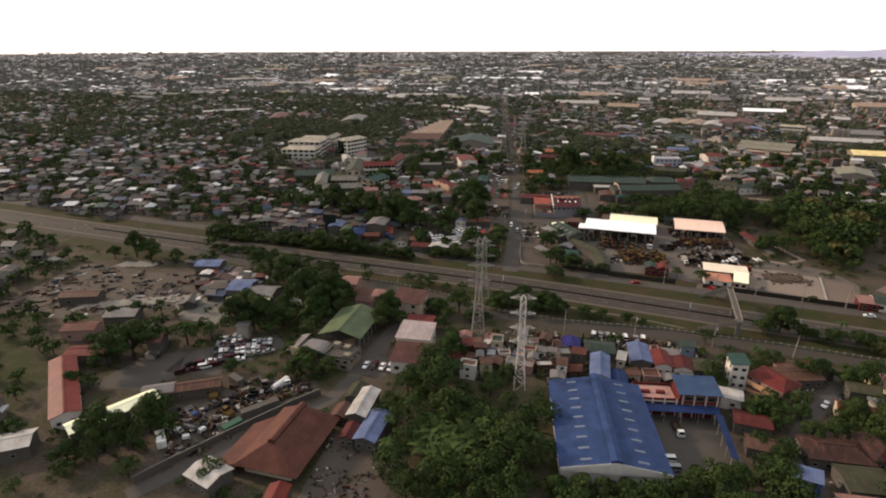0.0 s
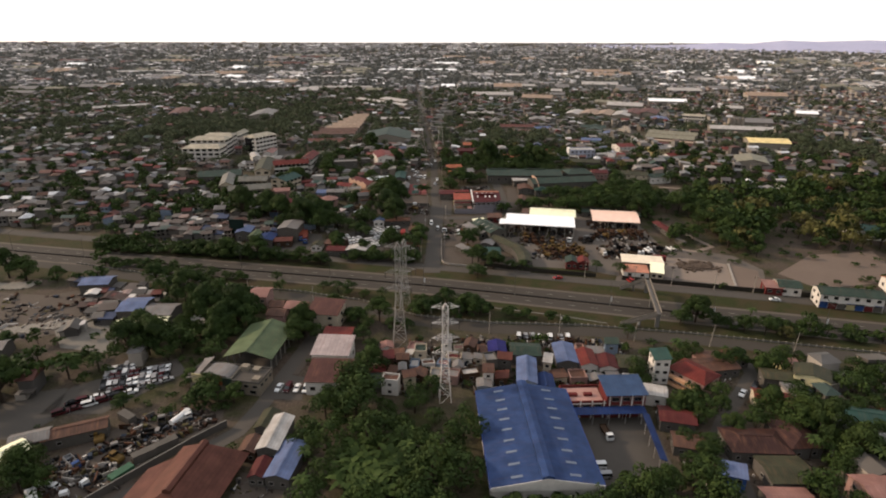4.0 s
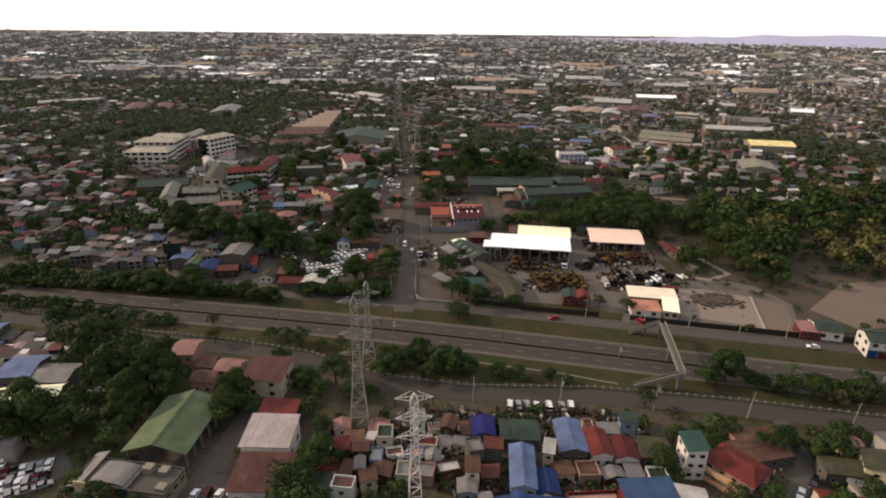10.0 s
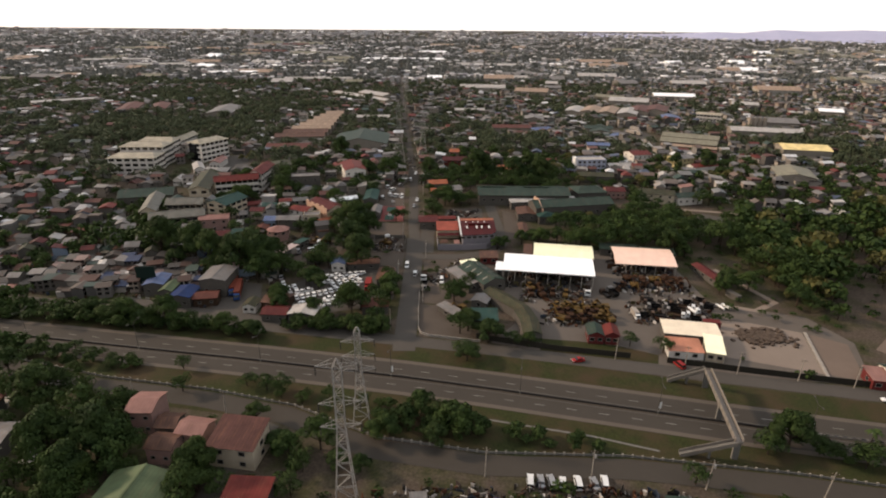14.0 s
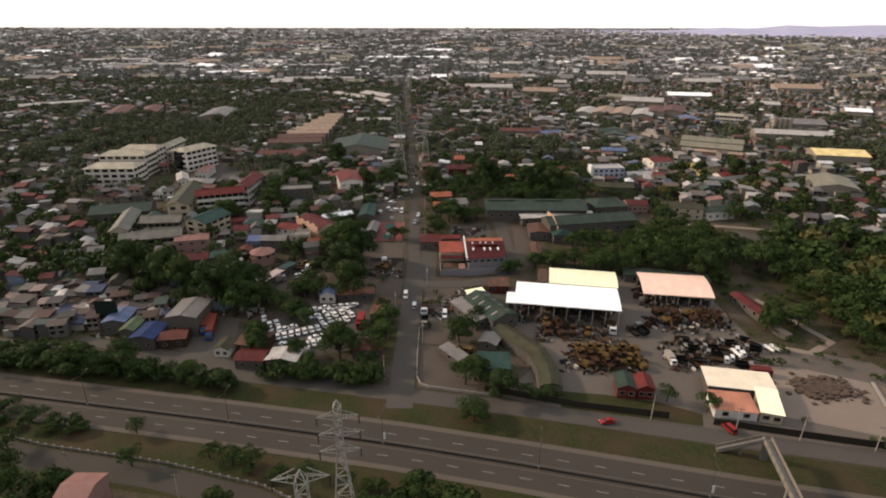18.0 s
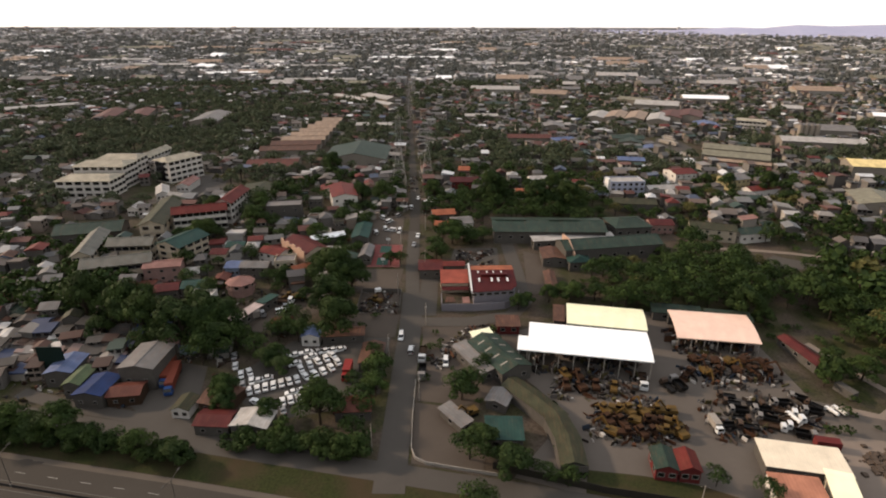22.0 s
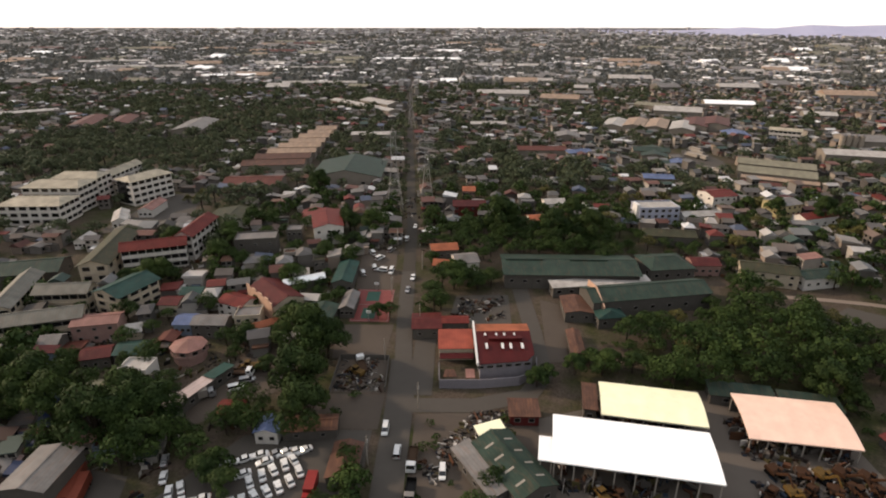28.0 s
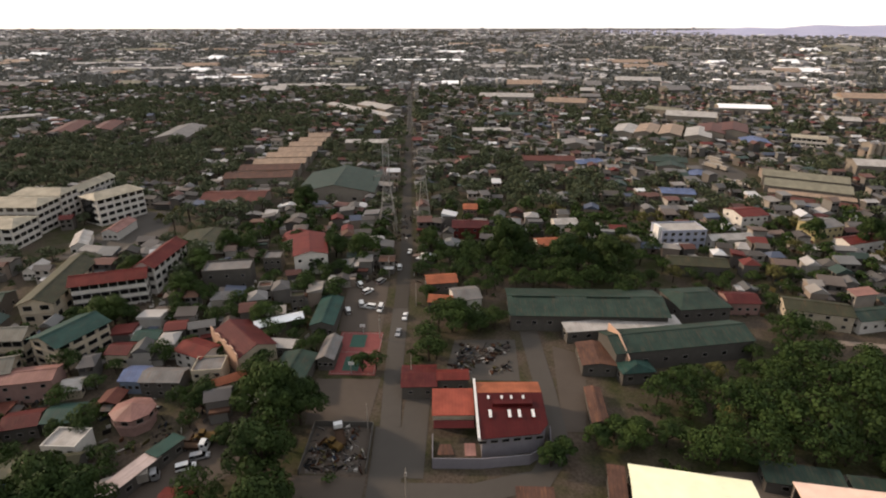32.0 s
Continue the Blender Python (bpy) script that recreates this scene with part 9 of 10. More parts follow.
# long sheds and halls that stand out among the houses
BIG_ROOFS = {"white": (R_WHITE, []), "pale": (R_PALE, []), "tan": (roof_sheet("tan_shed_roof", (0.42, 0.31, 0.22), 0.35, 0.5, 1.6), []), "red": (R_BROWN, []), "green": (R_GREEN, []), "yellow": (roof_sheet("yellow_shed_roof", (0.85, 0.68, 0.3), 0.1), []), "grey": (R_GREY, []), "blue": (R_LIGHTBLUE, []), "rust": (R_RUST, []), "olive": (roof_sheet("olive_shed_roof", (0.3, 0.28, 0.2), 0.25), [])}
BIG = [("green", -68, 566, 44, 46, 7, 2), ("red", -123, 540, 34, 22, 5, 6), ("pale", -114, 883, 128, 15, 7, -48), ("pale", -96, 912, 60, 24, 7, -48),
       ("pale", -470, 800, 70, 14, 8, 40), ("tan", -362, 722, 76, 5, 4, 27), ("red", -364, 752, 20, 66, 7, 18), ("red", -334, 762, 18, 52, 7, 18), ("grey", -245, 728, 26, 60, 8, 8), ("red", 66, 641, 37, 16, 6, 0), ("blue", 93, 636, 20, 12, 5, 20),
       ("olive", 210, 571, 44, 20, 6, -27), ("olive", 220, 592, 46, 19, 6.6, -27), ("tan", 204, 555.5, 42, 8, 4.6, -27), ("red", 199, 546, 42, 8, 3.8, -27), ("pale", 153, 762, 18, 44, 7, -22), ("tan", 171, 756, 18, 48, 8, -22), ("tan", 190, 750, 18, 52, 8, -22), ("pale", 207, 732, 20, 46, 9, -22), ("red", 226, 752, 22, 48, 9, -24), ("red", 247, 758, 24, 48, 9, -24), ("blue", 246, 712, 34, 20, 6, -12), ("blue", 158, 602, 12, 14, 5, -18), ("green", 151, 636, 18, 34, 5, -14), ("olive", 229, 887, 66, 18, 8, -40),
       ("yellow", 283, 532, 34, 24, 9, -12), ("olive", 232, 455, 22, 28, 7, -20), ("pale", 300, 620, 60, 22, 8, -15), ("grey", 340, 680, 70, 26, 8, -15), ("pale", 240, 840, 80, 28, 9, -20), ("white", 320, 900, 90, 24, 9, -12), ("tan", 130, 950, 80, 30, 9, -16),
       ("pale", 60, 1010, 70, 26, 8, -4), ("tan", 100, 1180, 90, 34, 9, -6), ("pale", -230, 1150, 120, 16, 8, 4), ("white", -420, 1290, 130, 18, 8, 10), ("pale", 300, 1250, 120, 30, 9, -8), ("pale", 420, 1100, 90, 26, 9, -10), ("tan", 520, 1000, 100, 30, 9, -14),
       ("pale", -320, 1500, 150, 20, 8, 4), ("pale", 150, 1600, 160, 26, 8, -3), ("white", -130, 1850, 220, 22, 9, 1), ("tan", 420, 1750, 170, 40, 10, -6), ("pale", -700, 1500, 160, 26, 9, 14), ("pale", -900, 1700, 160, 24, 9, 16), ("white", 700, 1500, 140, 26, 9, -14),
       ("blue", 130, 560, 18, 12, 5, -8), ("green", 150, 640, 26, 16, 6, -10), ("grey", 96, 700, 34, 18, 6, -6), ("pale", 30, 760, 34, 14, 6, 2), ("pale", -75, 700, 34, 14, 6, 4), ("green", 60, 860, 44, 16, 6, 0), ("pale", 380, 820, 50, 20, 8, -20), ("white", 450, 760, 40, 20, 8, -24)]
for k in range(8):
    # the stepped row of tan saw-tooth bays
    f = k / 7
    BIG.append(("tan" if k > 1 else "rust", -126 + 4.5 * f, 588 + 140 * f, 42 - 24 * f, 17.2, 5.5 + 0.25 * (k % 2), 8))
lrng = random.Random(17)
for k in range(150):
    y = 1000 * math.exp(lrng.uniform(0, 1.15))
    x = lrng.uniform(-0.85, 0.9) * y
    if abs(x - np.interp(y, AVE_Y, AVE_X)) > 40:
        BIG.append((lrng.choice(["white", "tan", "tan", "grey", "grey", "grey", "red", "pale", "olive", "olive", "olive", "tan"]), x, y, y * lrng.uniform(0.02, 0.055), y * lrng.uniform(0.014, 0.03), 8, lrng.uniform(-14, 10)))
HALL_WORDS = {"white": "bright white", "pale": "pale zinc", "tan": "sun-bleached tan", "red": "brown-red", "green": "dark green", "yellow": "bright yellow", "grey": "grey", "blue": "faded blue", "olive": "dull olive", "rust": "rust brown"}
BIG = [(c, x, y, w * 0.6, d * 1.15, h, t) if y > 640 and x > 90 and w > d else (c, x, y, w, d, h, t) for c, x, y, w, d, h, t in BIG]
for c, x, y, w, d, h, t in BIG:
    axis = "x" if w >= d else "y"
    if y < 1000:
        building("industrial_hall", "long industrial hall with a %s roof" % HALL_WORDS[c], "industrial hall", (x, y, w, d, t), h, "gable", min(w, d) * 0.1, axis, BIG_ROOFS[c][0], plain("hall_wall", (0.34, 0.3, 0.25), 0.85), 1,
                 (max(2, int(w / 16)), 1), 0.6, win=(2.4, 1.4), group="industrial halls", sides="f")
    else:
        take(x, y, w, d, t)
        BIG_ROOFS[c][1].append((x, y, w, d, h, t))
for c, (mat, rows) in BIG_ROOFS.items():
    if rows:
        x, y, w, d, h, t = (np.array(col, float) for col in zip(*rows))
        far = Mass()
        far.add(turned(x, y, gzs(y), np.radians(t), roof_local(w, d, h, d * 0.14, 0.8, np.zeros(len(x)))), BOX)
        far.part("distant_hall_roofs", mat, "%s roofs of distant industrial halls" % HALL_WORDS[c], "roofs")
        walls.add(turned(x, y, gzs(y), np.radians(t), box_local(w, d, np.full(len(w), -3.0), h)), BOX)

# boxes for a quick test of what is taken
T = np.array([(a, b, c, d, e, f) for a, b, c, d, e, f in TAKEN if b > 380])


def free_mask(x, y, r):
    ok = np.abs(x - np.interp(y, AVE_Y, AVE_X)) > 4.4 + r * 0.6
    for a, b, hw, hd, c, s in T:
        near = np.flatnonzero((np.abs(y - b) < hw + hd + 20) & (np.abs(x - a) < hw + hd + 20))
        u, v = (x[near] - a) * c + (y[near] - b) * s, -(x[near] - a) * s + (y[near] - b) * c
        ok[near[(np.abs(u) < hw + r) & (np.abs(v) < hd + r)]] = False
    return ok


def lattice(y0, y1, cell):
    xs_, ys_ = [], []
    y = y0
    while y < y1:
        c = cell(y)
        x = np.arange(-1.2 * y - 60, 0.9 * y + 60, c)
        xs_.append(x + rng.uniform(-0.32, 0.32, len(x)) * c)
        ys_.append(np.full(len(x), y) + rng.uniform(-0.32, 0.32, len(x)) * c)
        y += c * 0.95
    return np.concatenate(xs_), np.concatenate(ys_)


# leaf shapes for joined trees
def leaf_pack(seed, count, size, spread, height):
    r = np.random.default_rng(seed)
    lobes = [((0, 0, height * 0.76), (spread * 0.42, spread * 0.42, height * 0.22))]
    for k in range(8):
        out, q = spread * (0.34 + 0.34 * k / 8), spread * r.uniform(0.24, 0.42)
        a = 2.4 * k + r.uniform(-0.4, 0.4)
        lobes.append(((out * math.cos(a), out * math.sin(a), height * r.uniform(0.44, 0.72)), (q, q, height * r.uniform(0.16, 0.25))))
    b = leaf_cloud(r, lobes, count, size)
    return np.array(b.v).reshape(-1, 3, 3)


PACK_NEAR = [leaf_pack(200 + k, 860, 0.37, 5.6, 9.5) for k in range(5)]
PACK_MID = [leaf_pack(300 + k, 165, 0.7, 5.4, 8.6) for k in range(6)]
PACK_BACK = [leaf_pack(350 + k, 54, 1.25, 5.6, 8.4) for k in range(6)]
PACK_FAR = [leaf_pack(400 + k, 10, 3.2, 5.8, 9.5) for k in range(6)]
leaves_near, leaves_olive, leaves_mid, trunks = Mass(), Mass(), Mass(), Mass()


def add_trees(mass, packs, x, y, scale, trunk=True):
    pick = rng.integers(0, len(packs), len(x))
    turn = rng.uniform(0, 6.28, len(x))
    for k, pack in enumerate(packs):
        m = pick == k
        n = int(m.sum())
        if not n:
            continue
        loc = pack.reshape(1, -1, 3) * scale[m][:, None, None] * np.stack([np.ones(n), np.ones(n), rng.uniform(0.75, 1.1, n)], -1)[:, None]
        v = turned(x[m], y[m], gzs(y[m]), turn[m], loc)
        mass.add(v.reshape(-1, 3, 3), ((0, 1, 2),))
    if trunk:
        trunks.add(turned(x, y, gzs(y), turn, box_local(0.4 * scale, 0.4 * scale, np.full(len(x), -1.0), 5.5 * scale)), BOX)


PACK_WOOD = [leaf_pack(250 + k, 125, 1.02, 5.6, 9.5) for k in range(5)]
if MORE_TREES:
    mx, my, mk, ms, _ = (np.array(c, float) for c in zip(*MORE_TREES))
    ms = ms * np.array(TREE_SIZE)[mk.astype(int)] / 5.0
    close = (mx < 155) & (mx > -130) & (my < 480)
    dry = (rng.random(len(mx)) < np.where((mx > 120) & (my < 345), 0.4, 0.1)) & (mx > 40) & (my > 280)
    for mass, tone in ((leaves_near, ~dry), (leaves_olive, dry)):
        add_trees(mass, PACK_NEAR, mx[close & tone], my[close & tone], ms[close & tone])
        add_trees(mass, PACK_WOOD, mx[~close & tone], my[~close & tone], ms[~close & tone])

# middle distance: one house or tree on each free plot
x, y = lattice(436, 1150, lambda q: 8.1 + (q - 436) * 0.0058)
out = (y > 520) | (x < -100) | (x > 240) | ((x > -16) & (x < 90) & (y > 480))
x, y = x[out], y[out]
ok = free_mask(x, y, 3.6)
x, y = x[ok], y[ok]
green = veg(x, y) + rng.uniform(-0.55, 0.55, len(x)) > np.where((x > 50) & (y > 540), 0.34, 0.02)
hx, hy = x[~green], y[~green]
n = len(hx)
st = rng.choice([3.0, 3.2, 5.8, 6.2, 8.8], n, p=[0.32, 0.2, 0.28, 0.14, 0.06])
add_houses(hx, hy, rng.uniform(3.8, 8.2, n), rng.uniform(3.8, 7.6, n), st, rng.uniform(0.6, 1.8, n), rng.choice([0, 1.57], n) + rng.normal(0.05, 0.12, n), rng.choice([0, 0, 0, 1, 1], n))
gx, gy = x[green], y[green]
gs = rng.uniform(0.5, 1.45, len(gx)) ** 1.2
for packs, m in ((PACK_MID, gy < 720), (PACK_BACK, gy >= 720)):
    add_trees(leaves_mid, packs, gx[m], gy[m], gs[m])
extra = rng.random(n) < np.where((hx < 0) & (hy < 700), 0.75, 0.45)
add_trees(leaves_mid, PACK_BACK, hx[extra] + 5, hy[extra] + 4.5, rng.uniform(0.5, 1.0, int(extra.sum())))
# far: plots that grow with the distance
x, y = lattice(1150, 4700, lambda q: 0.0105 * q)
ok = free_mask(x, y, 4.0)
x, y = x[ok], y[ok]
green = veg(x, y) + rng.uniform(-0.4, 0.4, len(x)) > 0.0
hx, hy = x[~green], y[~green]
n = len(hx)
k = hy / 1150
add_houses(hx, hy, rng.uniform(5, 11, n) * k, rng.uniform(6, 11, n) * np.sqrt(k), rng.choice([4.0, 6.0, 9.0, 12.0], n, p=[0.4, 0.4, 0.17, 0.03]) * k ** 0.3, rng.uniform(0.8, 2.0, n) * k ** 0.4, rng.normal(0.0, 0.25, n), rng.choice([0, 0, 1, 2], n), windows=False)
gx, gy = x[green], y[green]
leaves_far = Mass()
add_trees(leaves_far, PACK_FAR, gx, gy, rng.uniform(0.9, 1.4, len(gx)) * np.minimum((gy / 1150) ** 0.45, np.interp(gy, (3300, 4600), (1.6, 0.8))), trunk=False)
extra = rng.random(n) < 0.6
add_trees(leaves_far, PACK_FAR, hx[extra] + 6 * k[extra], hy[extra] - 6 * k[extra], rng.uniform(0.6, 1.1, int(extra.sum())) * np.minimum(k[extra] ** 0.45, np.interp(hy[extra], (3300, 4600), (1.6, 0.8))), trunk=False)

roof_colors = [(0.22, 0.209, 0.198), (0.275, 0.264, 0.253), (0.187, 0.11, 0.077), (0.165, 0.16, 0.154), (0.44, 0.418, 0.396), (0.154, 0.138, 0.127), (0.22, 0.165, 0.138), (0.22, 0.066, 0.055), (0.242, 0.242, 0.237), (0.088, 0.127, 0.11), (0.143, 0.165, 0.22), (0.33, 0.303, 0.275), (0.165, 0.154, 0.149), (0.22, 0.121, 0.099), (0.6, 0.6, 0.6), (0.198, 0.182, 0.171), (0.132, 0.121, 0.11), (0.22, 0.209, 0.204), (0.165, 0.149, 0.132), (0.176, 0.088, 0.072), (0.198, 0.165, 0.143), (0.187, 0.176, 0.171)]
wall_colors = [(0.26, 0.245, 0.225), (0.42, 0.39, 0.35), (0.2, 0.18, 0.16), (0.34, 0.28, 0.23), (0.24, 0.22, 0.2), (0.4, 0.36, 0.31), (0.16, 0.15, 0.14)]
roofs.part("city_roofs", palette("city_roof_colours", roof_colors, 0.6), "mixed rusty and grey roofs of crowded city houses", "roofs")
walls.part("city_walls", palette("city_wall_colours", wall_colors, 0.85), "mixed weathered walls of crowded city houses", "houses")
# far roofs and walls take a paler, cooler set that paints in haze
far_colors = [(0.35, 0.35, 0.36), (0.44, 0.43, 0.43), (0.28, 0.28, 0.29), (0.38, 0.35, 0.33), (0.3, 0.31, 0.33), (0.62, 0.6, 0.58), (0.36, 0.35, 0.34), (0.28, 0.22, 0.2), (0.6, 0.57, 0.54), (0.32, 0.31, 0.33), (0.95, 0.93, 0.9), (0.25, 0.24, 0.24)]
roofs_far.part("distant_roofs", palette("hazed_roof_colours", far_colors, 0.6, 0.05), "mixed roofs of the distant city, haze painted grey and pale", "roofs")
walls_far.part("distant_walls", palette("hazed_wall_colours", [(0.4, 0.38, 0.37), (0.5, 0.48, 0.46), (0.34, 0.32, 0.32)], 0.85, 0.05), "weathered walls of the distant city, paled by painted haze", "houses")
panes.part("city_windows", GLASS, "dark windows of crowded city houses", "windows")
# leaf colours lifted and greyed to carry the middle-distance haze
leaves_mid.part("city_trees", foliage("hazed_city_leaves", (0.034, 0.044, 0.026), (0.088, 0.102, 0.055)), "dark green trees spread between city houses, greyed by painted haze", "trees")
# far leaves are paler and greyer: distance haze is mixed into their colour
leaves_far.part("distant_trees", foliage("hazed_grey_green_leaves", (0.088, 0.092, 0.087), (0.14, 0.143, 0.132)), "trees of the distant city, haze painted grey-green", "trees")
leaves_near.part("wood_crowns", LEAF_B, "leafy crowns of a dense wood", "trees")
leaves_olive.part("dry_wood_crowns", LEAF_C, "olive and yellowing crowns of a dense wood", "trees")
trunks.part("tree_trunks", BARK, "thin grey-brown trunks of city trees", "tree trunks")

# hills far behind the city, with haze painted in as blue-grey
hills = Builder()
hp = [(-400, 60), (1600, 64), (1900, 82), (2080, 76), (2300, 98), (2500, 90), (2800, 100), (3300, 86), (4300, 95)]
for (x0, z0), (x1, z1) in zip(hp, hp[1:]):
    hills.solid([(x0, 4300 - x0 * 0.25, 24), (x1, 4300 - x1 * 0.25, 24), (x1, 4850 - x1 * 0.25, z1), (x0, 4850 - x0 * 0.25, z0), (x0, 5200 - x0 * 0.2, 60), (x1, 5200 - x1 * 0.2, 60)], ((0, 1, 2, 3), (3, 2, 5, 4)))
tagged(hills.part("backdrop_hills", plain("haze_blue_hillside", (0.5, 0.5, 0.64), 0.95, 0.0, 0.15, 0.004)), "low hills on the horizon, painted blue-grey with haze", "hills", kind="structure")

# ---- undergrowth, scrap and small clutter ----
urng = np.random.default_rng(12)
BUSH = [leaf_pack(500 + k, 64, 0.45, 2.2, 2.6) for k in range(5)]
low = Mass()


def hides_nothing(x, y):
    """Roads and yards stay bare; the rest may be overgrown."""
    return not any(inside(x, y, o) for o in BARE) and abs(y - express_y(x)) > 11.5 and all(abs((x - a) * s - (y - b) * c) > 5.2 or abs((x - a) * c + (y - b) * s) > 6 for a, b, c, s in ROAD_BITS)


ROAD_BITS = [(x, y, math.cos(radians(a)), math.sin(radians(a))) for line in (NORTH_SERVICE[1:], SOUTH_SERVICE, AVENUE[:8], WEST_LANE, EAST_LANE, SIDE_LANE) for x, y, a in along(line, 8.0) if -350 < x < 350]
T2 = [t for t in TAKEN if 60 < t[1] < 480 and max(t[2], t[3]) < 28]


def clear_of_walls(x, y):
    for cx, cy, hw, hd, c, s in T2:
        if abs(x - cx) < 30 and abs(y - cy) < 30:
            u, v = (x - cx) * c + (y - cy) * s, -(x - cx) * s + (y - cy) * c
            if abs(u) < hw and abs(v) < hd:
                return False
    return True


bx, by = [], []
for _ in range(4800):
    y = urng.uniform(84, 470)
    x = urng.uniform(-0.8, 0.8) * (y + 60)
    n_ = noise.noise(Vector((x * 0.03, y * 0.03, 2.0)))
    if n_ + urng.uniform(-0.5, 0.5) > -0.12 and hides_nothing(x, y) and clear_of_walls(x, y):
        bx.append(x)
        by.append(y)
bx, by = np.array(bx), np.array(by)
add_trees(low, BUSH, bx, by, urng.uniform(0.5, 1.25, len(bx)), trunk=False)
low.part("undergrowth", LEAF_B, "rank weeds and low bushes between buildings", "undergrowth")

# dense hedges of bushes along the service roads
HEDGE = [leaf_pack(520 + k, 300, 0.38, 2.6, 4.2) for k in range(4)]
hedge = Mass()
for outline, count in (([(-190, 283), (-62, 269.5), (-62, 273), (-95, 279), (-190, 292)], 130), ([(-58, 275.5), (-20, 271), (-20, 277), (-58, 280)], 40), ([(100, 212), (190, 195), (190, 203), (100, 219)], 60), ([(-20, 226), (6, 219), (8, 226), (-14, 232)], 22), ([(12, 219), (46, 213), (48, 218), (14, 225)], 16), ([(-175, 262), (-96, 246), (-96, 252), (-175, 270)], 50)):
    px, py = urng.uniform(min(q[0] for q in outline), max(q[0] for q in outline), count * 4), urng.uniform(min(q[1] for q in outline), max(q[1] for q in outline), count * 4)
    ok = np.array([inside(a, b, outline) for a, b in zip(px, py)])
    px, py = px[ok][:count], py[ok][:count]
    add_trees(hedge, HEDGE, px, py, urng.uniform(0.6, 1.25, len(px)), trunk=False)
hedge.part("hedge", LEAF_A, "dense dark green bushes lining the service roads", "hedge")

# heaps of scrap: bent sheets, beams, crates and drums in mixed dull colours
SCRAP = palette("scrap_colours", [(0.09, 0.05, 0.035), (0.16, 0.13, 0.11), (0.05, 0.045, 0.04), (0.2, 0.18, 0.16), (0.12, 0.06, 0.03), (0.22, 0.2, 0.18), (0.07, 0.07, 0.075), (0.18, 0.09, 0.05), (0.1, 0.085, 0.07), (0.5, 0.47, 0.43), (0.1, 0.08, 0.07), (0.13, 0.11, 0.09), (0.14, 0.12, 0.05), (0.06, 0.08, 0.11)], 0.75)


def scrap(name, label, outline, count, size, tall, seed):
    open_yard = name in ("machine_parts", "yard_scrap", "scrap_heap", "corner_scrap")
    r = np.random.default_rng(seed)
    x0, x1, y0, y1 = min(p[0] for p in outline), max(p[0] for p in outline), min(p[1] for p in outline), max(p[1] for p in outline)
    pts = []
    for _ in range(count * 12):
        if len(pts) == count:
            break
        x, y = r.uniform(x0, x1), r.uniform(y0, y1)
        if inside(x, y, outline) and noise.noise(Vector((x * 0.13, y * 0.13, seed * 1.0))) > -0.16 and (open_yard or clear_of_walls(x, y)):
            pts.append((x, y))
    count = len(pts)
    x, y = np.array(pts).T
    m = Mass()
    slim = r.random(count) < 0.6
    w, d, h = np.where(slim, r.uniform(0.5, 1.6, count), r.uniform(0.2, 0.7, count)) * size, np.where(slim, r.uniform(0.05, 0.16, count), r.uniform(0.15, 0.5, count)) * size, r.uniform(0.15, 1.0, count) ** 2 * tall
    loc = box_local(w, d, np.full(count, -0.1), h + 0.12)
    loc[:, 4:, :2] += r.normal(size=(count, 1, 2)) * 0.25 * size * 0.3
    m.add(turned(x, y, gzs(y), r.uniform(0, 3.14, count), loc), BOX)
    m.part(name, SCRAP, label, "scrap")


scrap("scrap_heap", "heaps of rusted scrap and machine parts", [(-112, 127), (-94, 110), (-86, 122), (-84, 138), (-71, 150), (-74, 155), (-92, 154), (-106, 138)], 900, 2.4, 1.6, 1)
PLANK = plain("stacked_pale_timber", (0.4, 0.36, 0.3), 0.85)
STACK = thing("timber_stack", "", "timber")
for k in range(5):
    Builder().box(-1.0 + 0.5 * k, 0.12 * (k % 2), 0.0, 0.42, 8.2 - 0.5 * (k % 3), 0.35 + 0.12 * (k % 2)).part("plank", PLANK, STACK)
for k in range(27):
    if k < 18:
        x, y = -196 + 2.75 * k, 192.5 + 1.06 * k
    else:
        x, y = -212 + 2.2 * (k - 18), 239 + 0.35 * (k - 18)
    place(STACK, "timber", x, y + urng.uniform(-0.8, 0.8), -14 + urng.uniform(-4, 4), "stack of pale sawn timber lying in a dirt lot", "timber stacks")
scrap("yard_scrap", "scattered scrap and rows of timber in a dirt lot", [(-234, 188), (-198, 182), (-158, 200), (-142, 226), (-152, 246), (-180, 231), (-230, 236)], 420, 3.2, 1.2, 2)
scrap("yard_scrap", "rubbish and old parts strewn round a hall yard", [(-56, 128), (-41, 126), (-34, 112), (-38, 96), (-55, 96)], 260, 1.4, 0.8, 3)
scrap("machine_parts", "dark heaps of machine parts in the equipment yard", [(40, 281), (63, 278), (65, 292), (66, 307), (36, 309), (34, 299), (62, 296), (62, 293), (44, 296)], 420, 2.0, 1.4, 4)
scrap("machine_parts", "dark machine parts between rows of trucks", [(77, 281), (112, 288), (108, 302), (107, 320), (78, 321), (77, 306), (104, 302), (76, 299)], 520, 2.2, 1.4, 15)
scrap("machine_parts", "rusted parts stored beneath the open sheds", [(30, 311), (66, 306), (68, 338), (46, 342), (44, 328), (32, 328)], 700, 2.4, 2.2, 5)
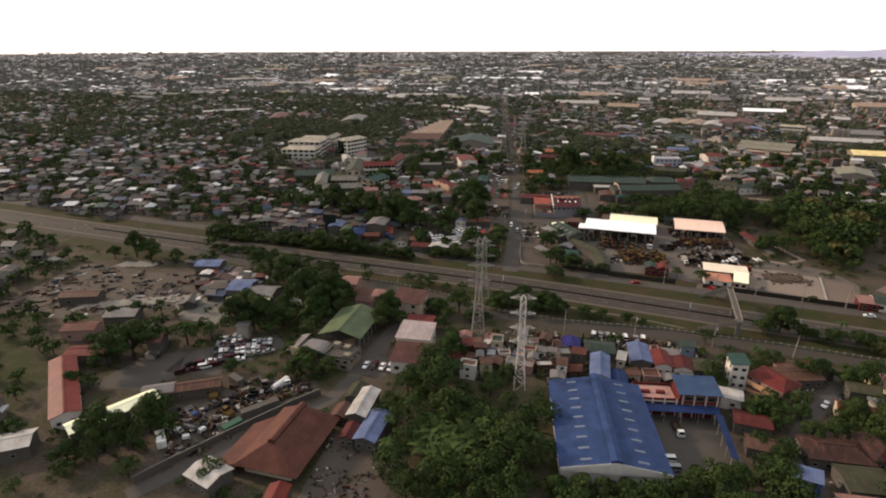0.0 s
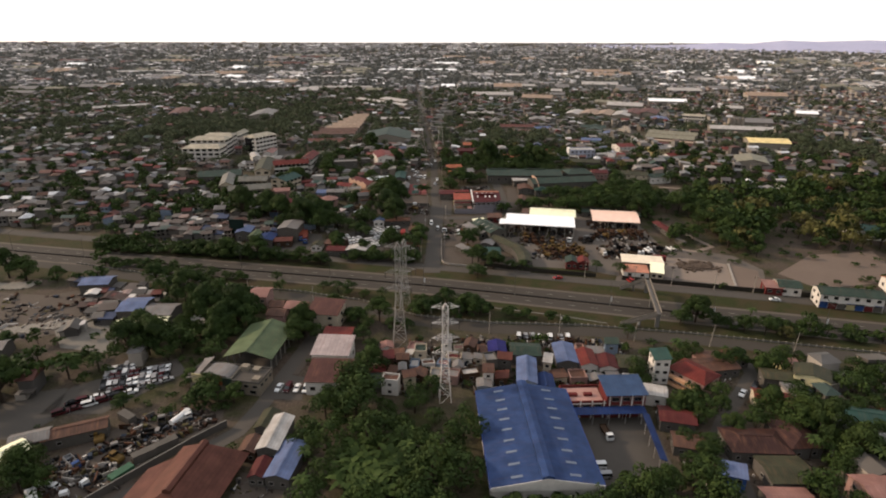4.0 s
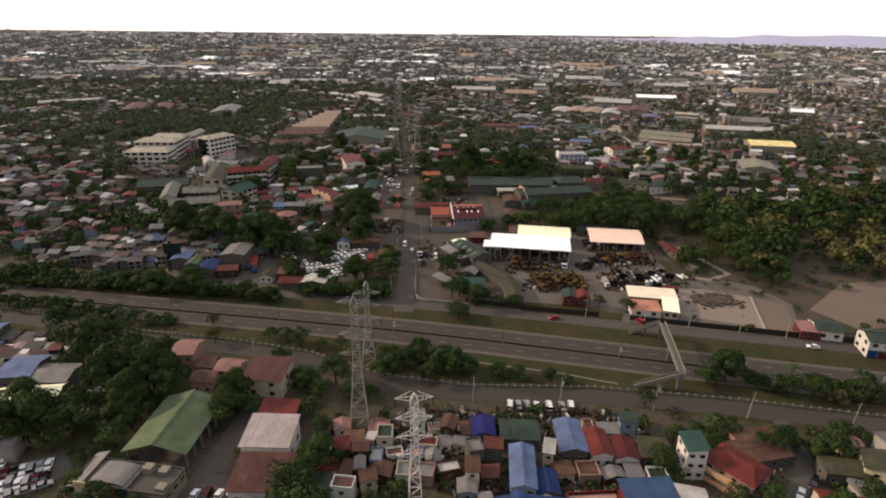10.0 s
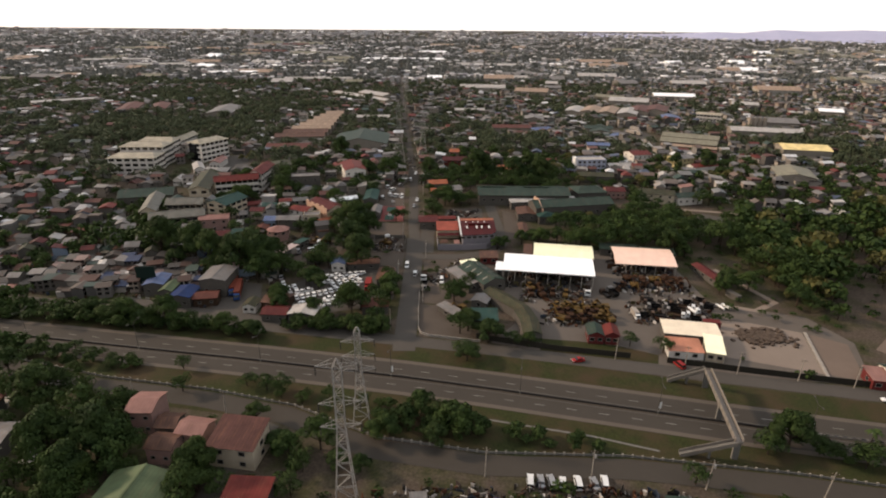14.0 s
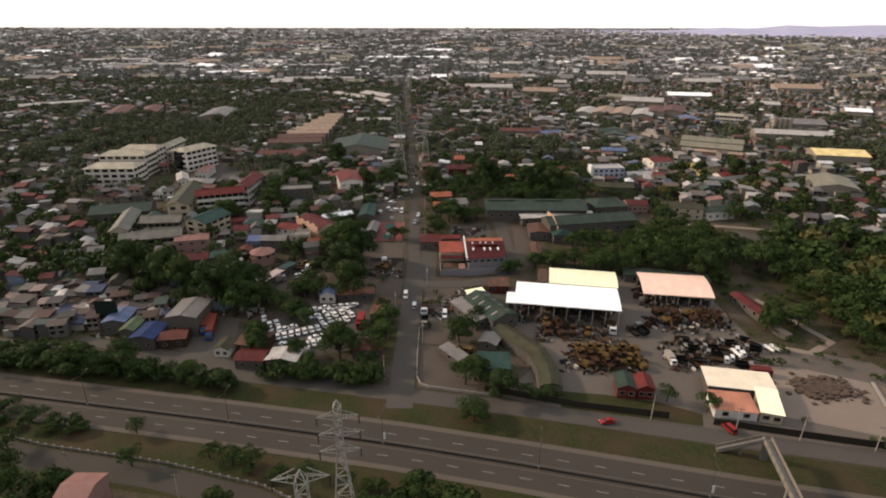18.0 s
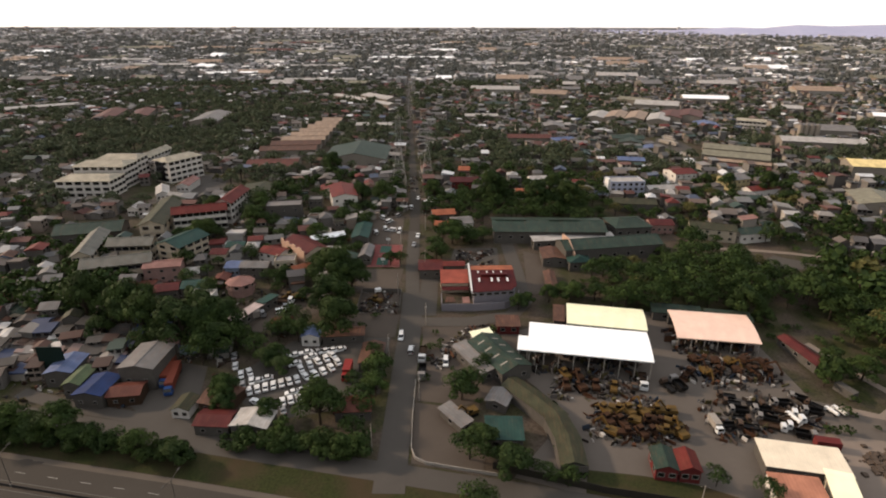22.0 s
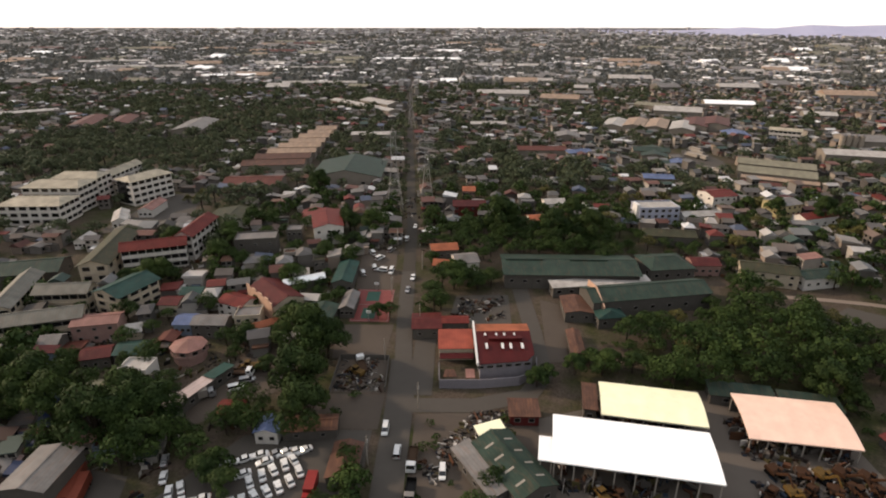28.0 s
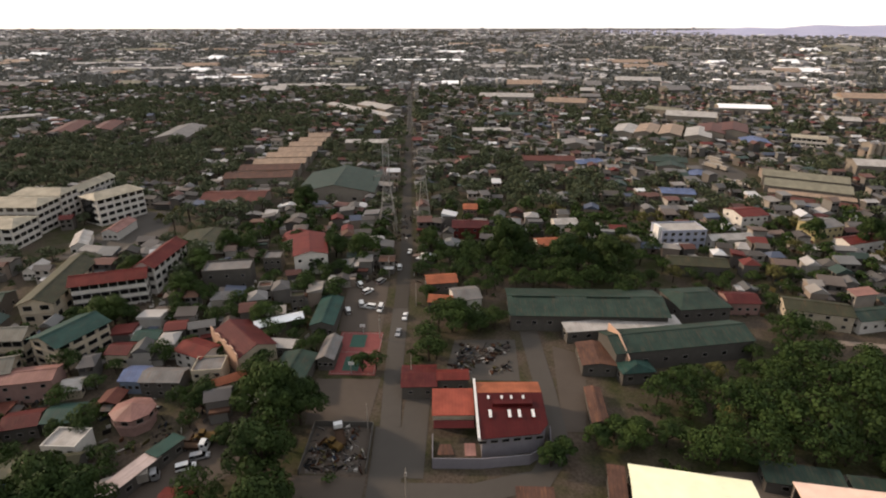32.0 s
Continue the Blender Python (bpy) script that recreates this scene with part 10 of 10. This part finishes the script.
scrap("machine_parts", "rusted parts stored beneath the salmon shed", [(79, 320), (104, 316), (106, 334), (80, 338)], 420, 2.4, 2.2, 6)
scrap("corner_scrap", "old timber and metal heaped on a corner lot", [(-5, 318), (2, 326), (10, 338), (24, 340), (18, 330), (8, 327), (0, 312)], 420, 2.2, 1.0, 7)
scrap("yard_scrap", "old parts strewn over a walled yard", [(-32, 346), (-18, 346), (-18, 361), (-32, 361)], 260, 1.8, 1.0, 8)
scrap("yard_scrap", "building material lying in a works yard", [(2, 383), (22, 386), (22, 401), (6, 400)], 260, 1.8, 0.9, 9)
scrap("roadside_clutter", "boards, posts and rubbish round the depot yards", [(-128, 293), (-100, 285), (-72, 289), (-70, 298), (-78, 318), (-100, 316), (-126, 302)], 260, 1.6, 1.3, 16)
scrap("roadside_clutter", "stalls and rubbish along a market row", [(-30, 166), (60, 160), (64, 200), (20, 203), (-10, 200), (-30, 192)], 1300, 1.6, 1.8, 10)
scrap("roadside_clutter", "jumble of drums, boards and wash lines between houses", [(-180, 290), (-90, 286), (-40, 330), (-40, 440), (-100, 440), (-170, 400)], 1900, 1.6, 1.5, 11)
scrap("roadside_clutter", "jumble of boards and drums between city houses", [(62, 120), (150, 110), (160, 190), (110, 194), (64, 186)], 600, 1.6, 1.3, 12)
scrap("roadside_clutter", "boards and drums beside the avenue houses", [(-34, 440), (-8, 440), (0, 520), (-60, 520)], 400, 1.6, 1.5, 13)
scrap("roadside_clutter", "jumble of boards and drums between houses", [(90, 420), (230, 410), (240, 500), (100, 476)], 700, 1.7, 1.5, 14)

# walls and fences that were laid out along their line stand at their own base
for root in [ob for ob in scene.objects if ob.parent is None and ob.type == "EMPTY" and ob.matrix_basis.translation.length < 0.01 and ob.children]:
    spots = [ch.matrix_basis @ (sum((Vector(c) for c in ch.bound_box), Vector()) / 8) for ch in root.children]
    base = sum(spots, Vector()) / len(spots)
    base.z = gz(base.y)
    root.location = base
    for ch in root.children:
        ch.location = Vector(ch.location) - base
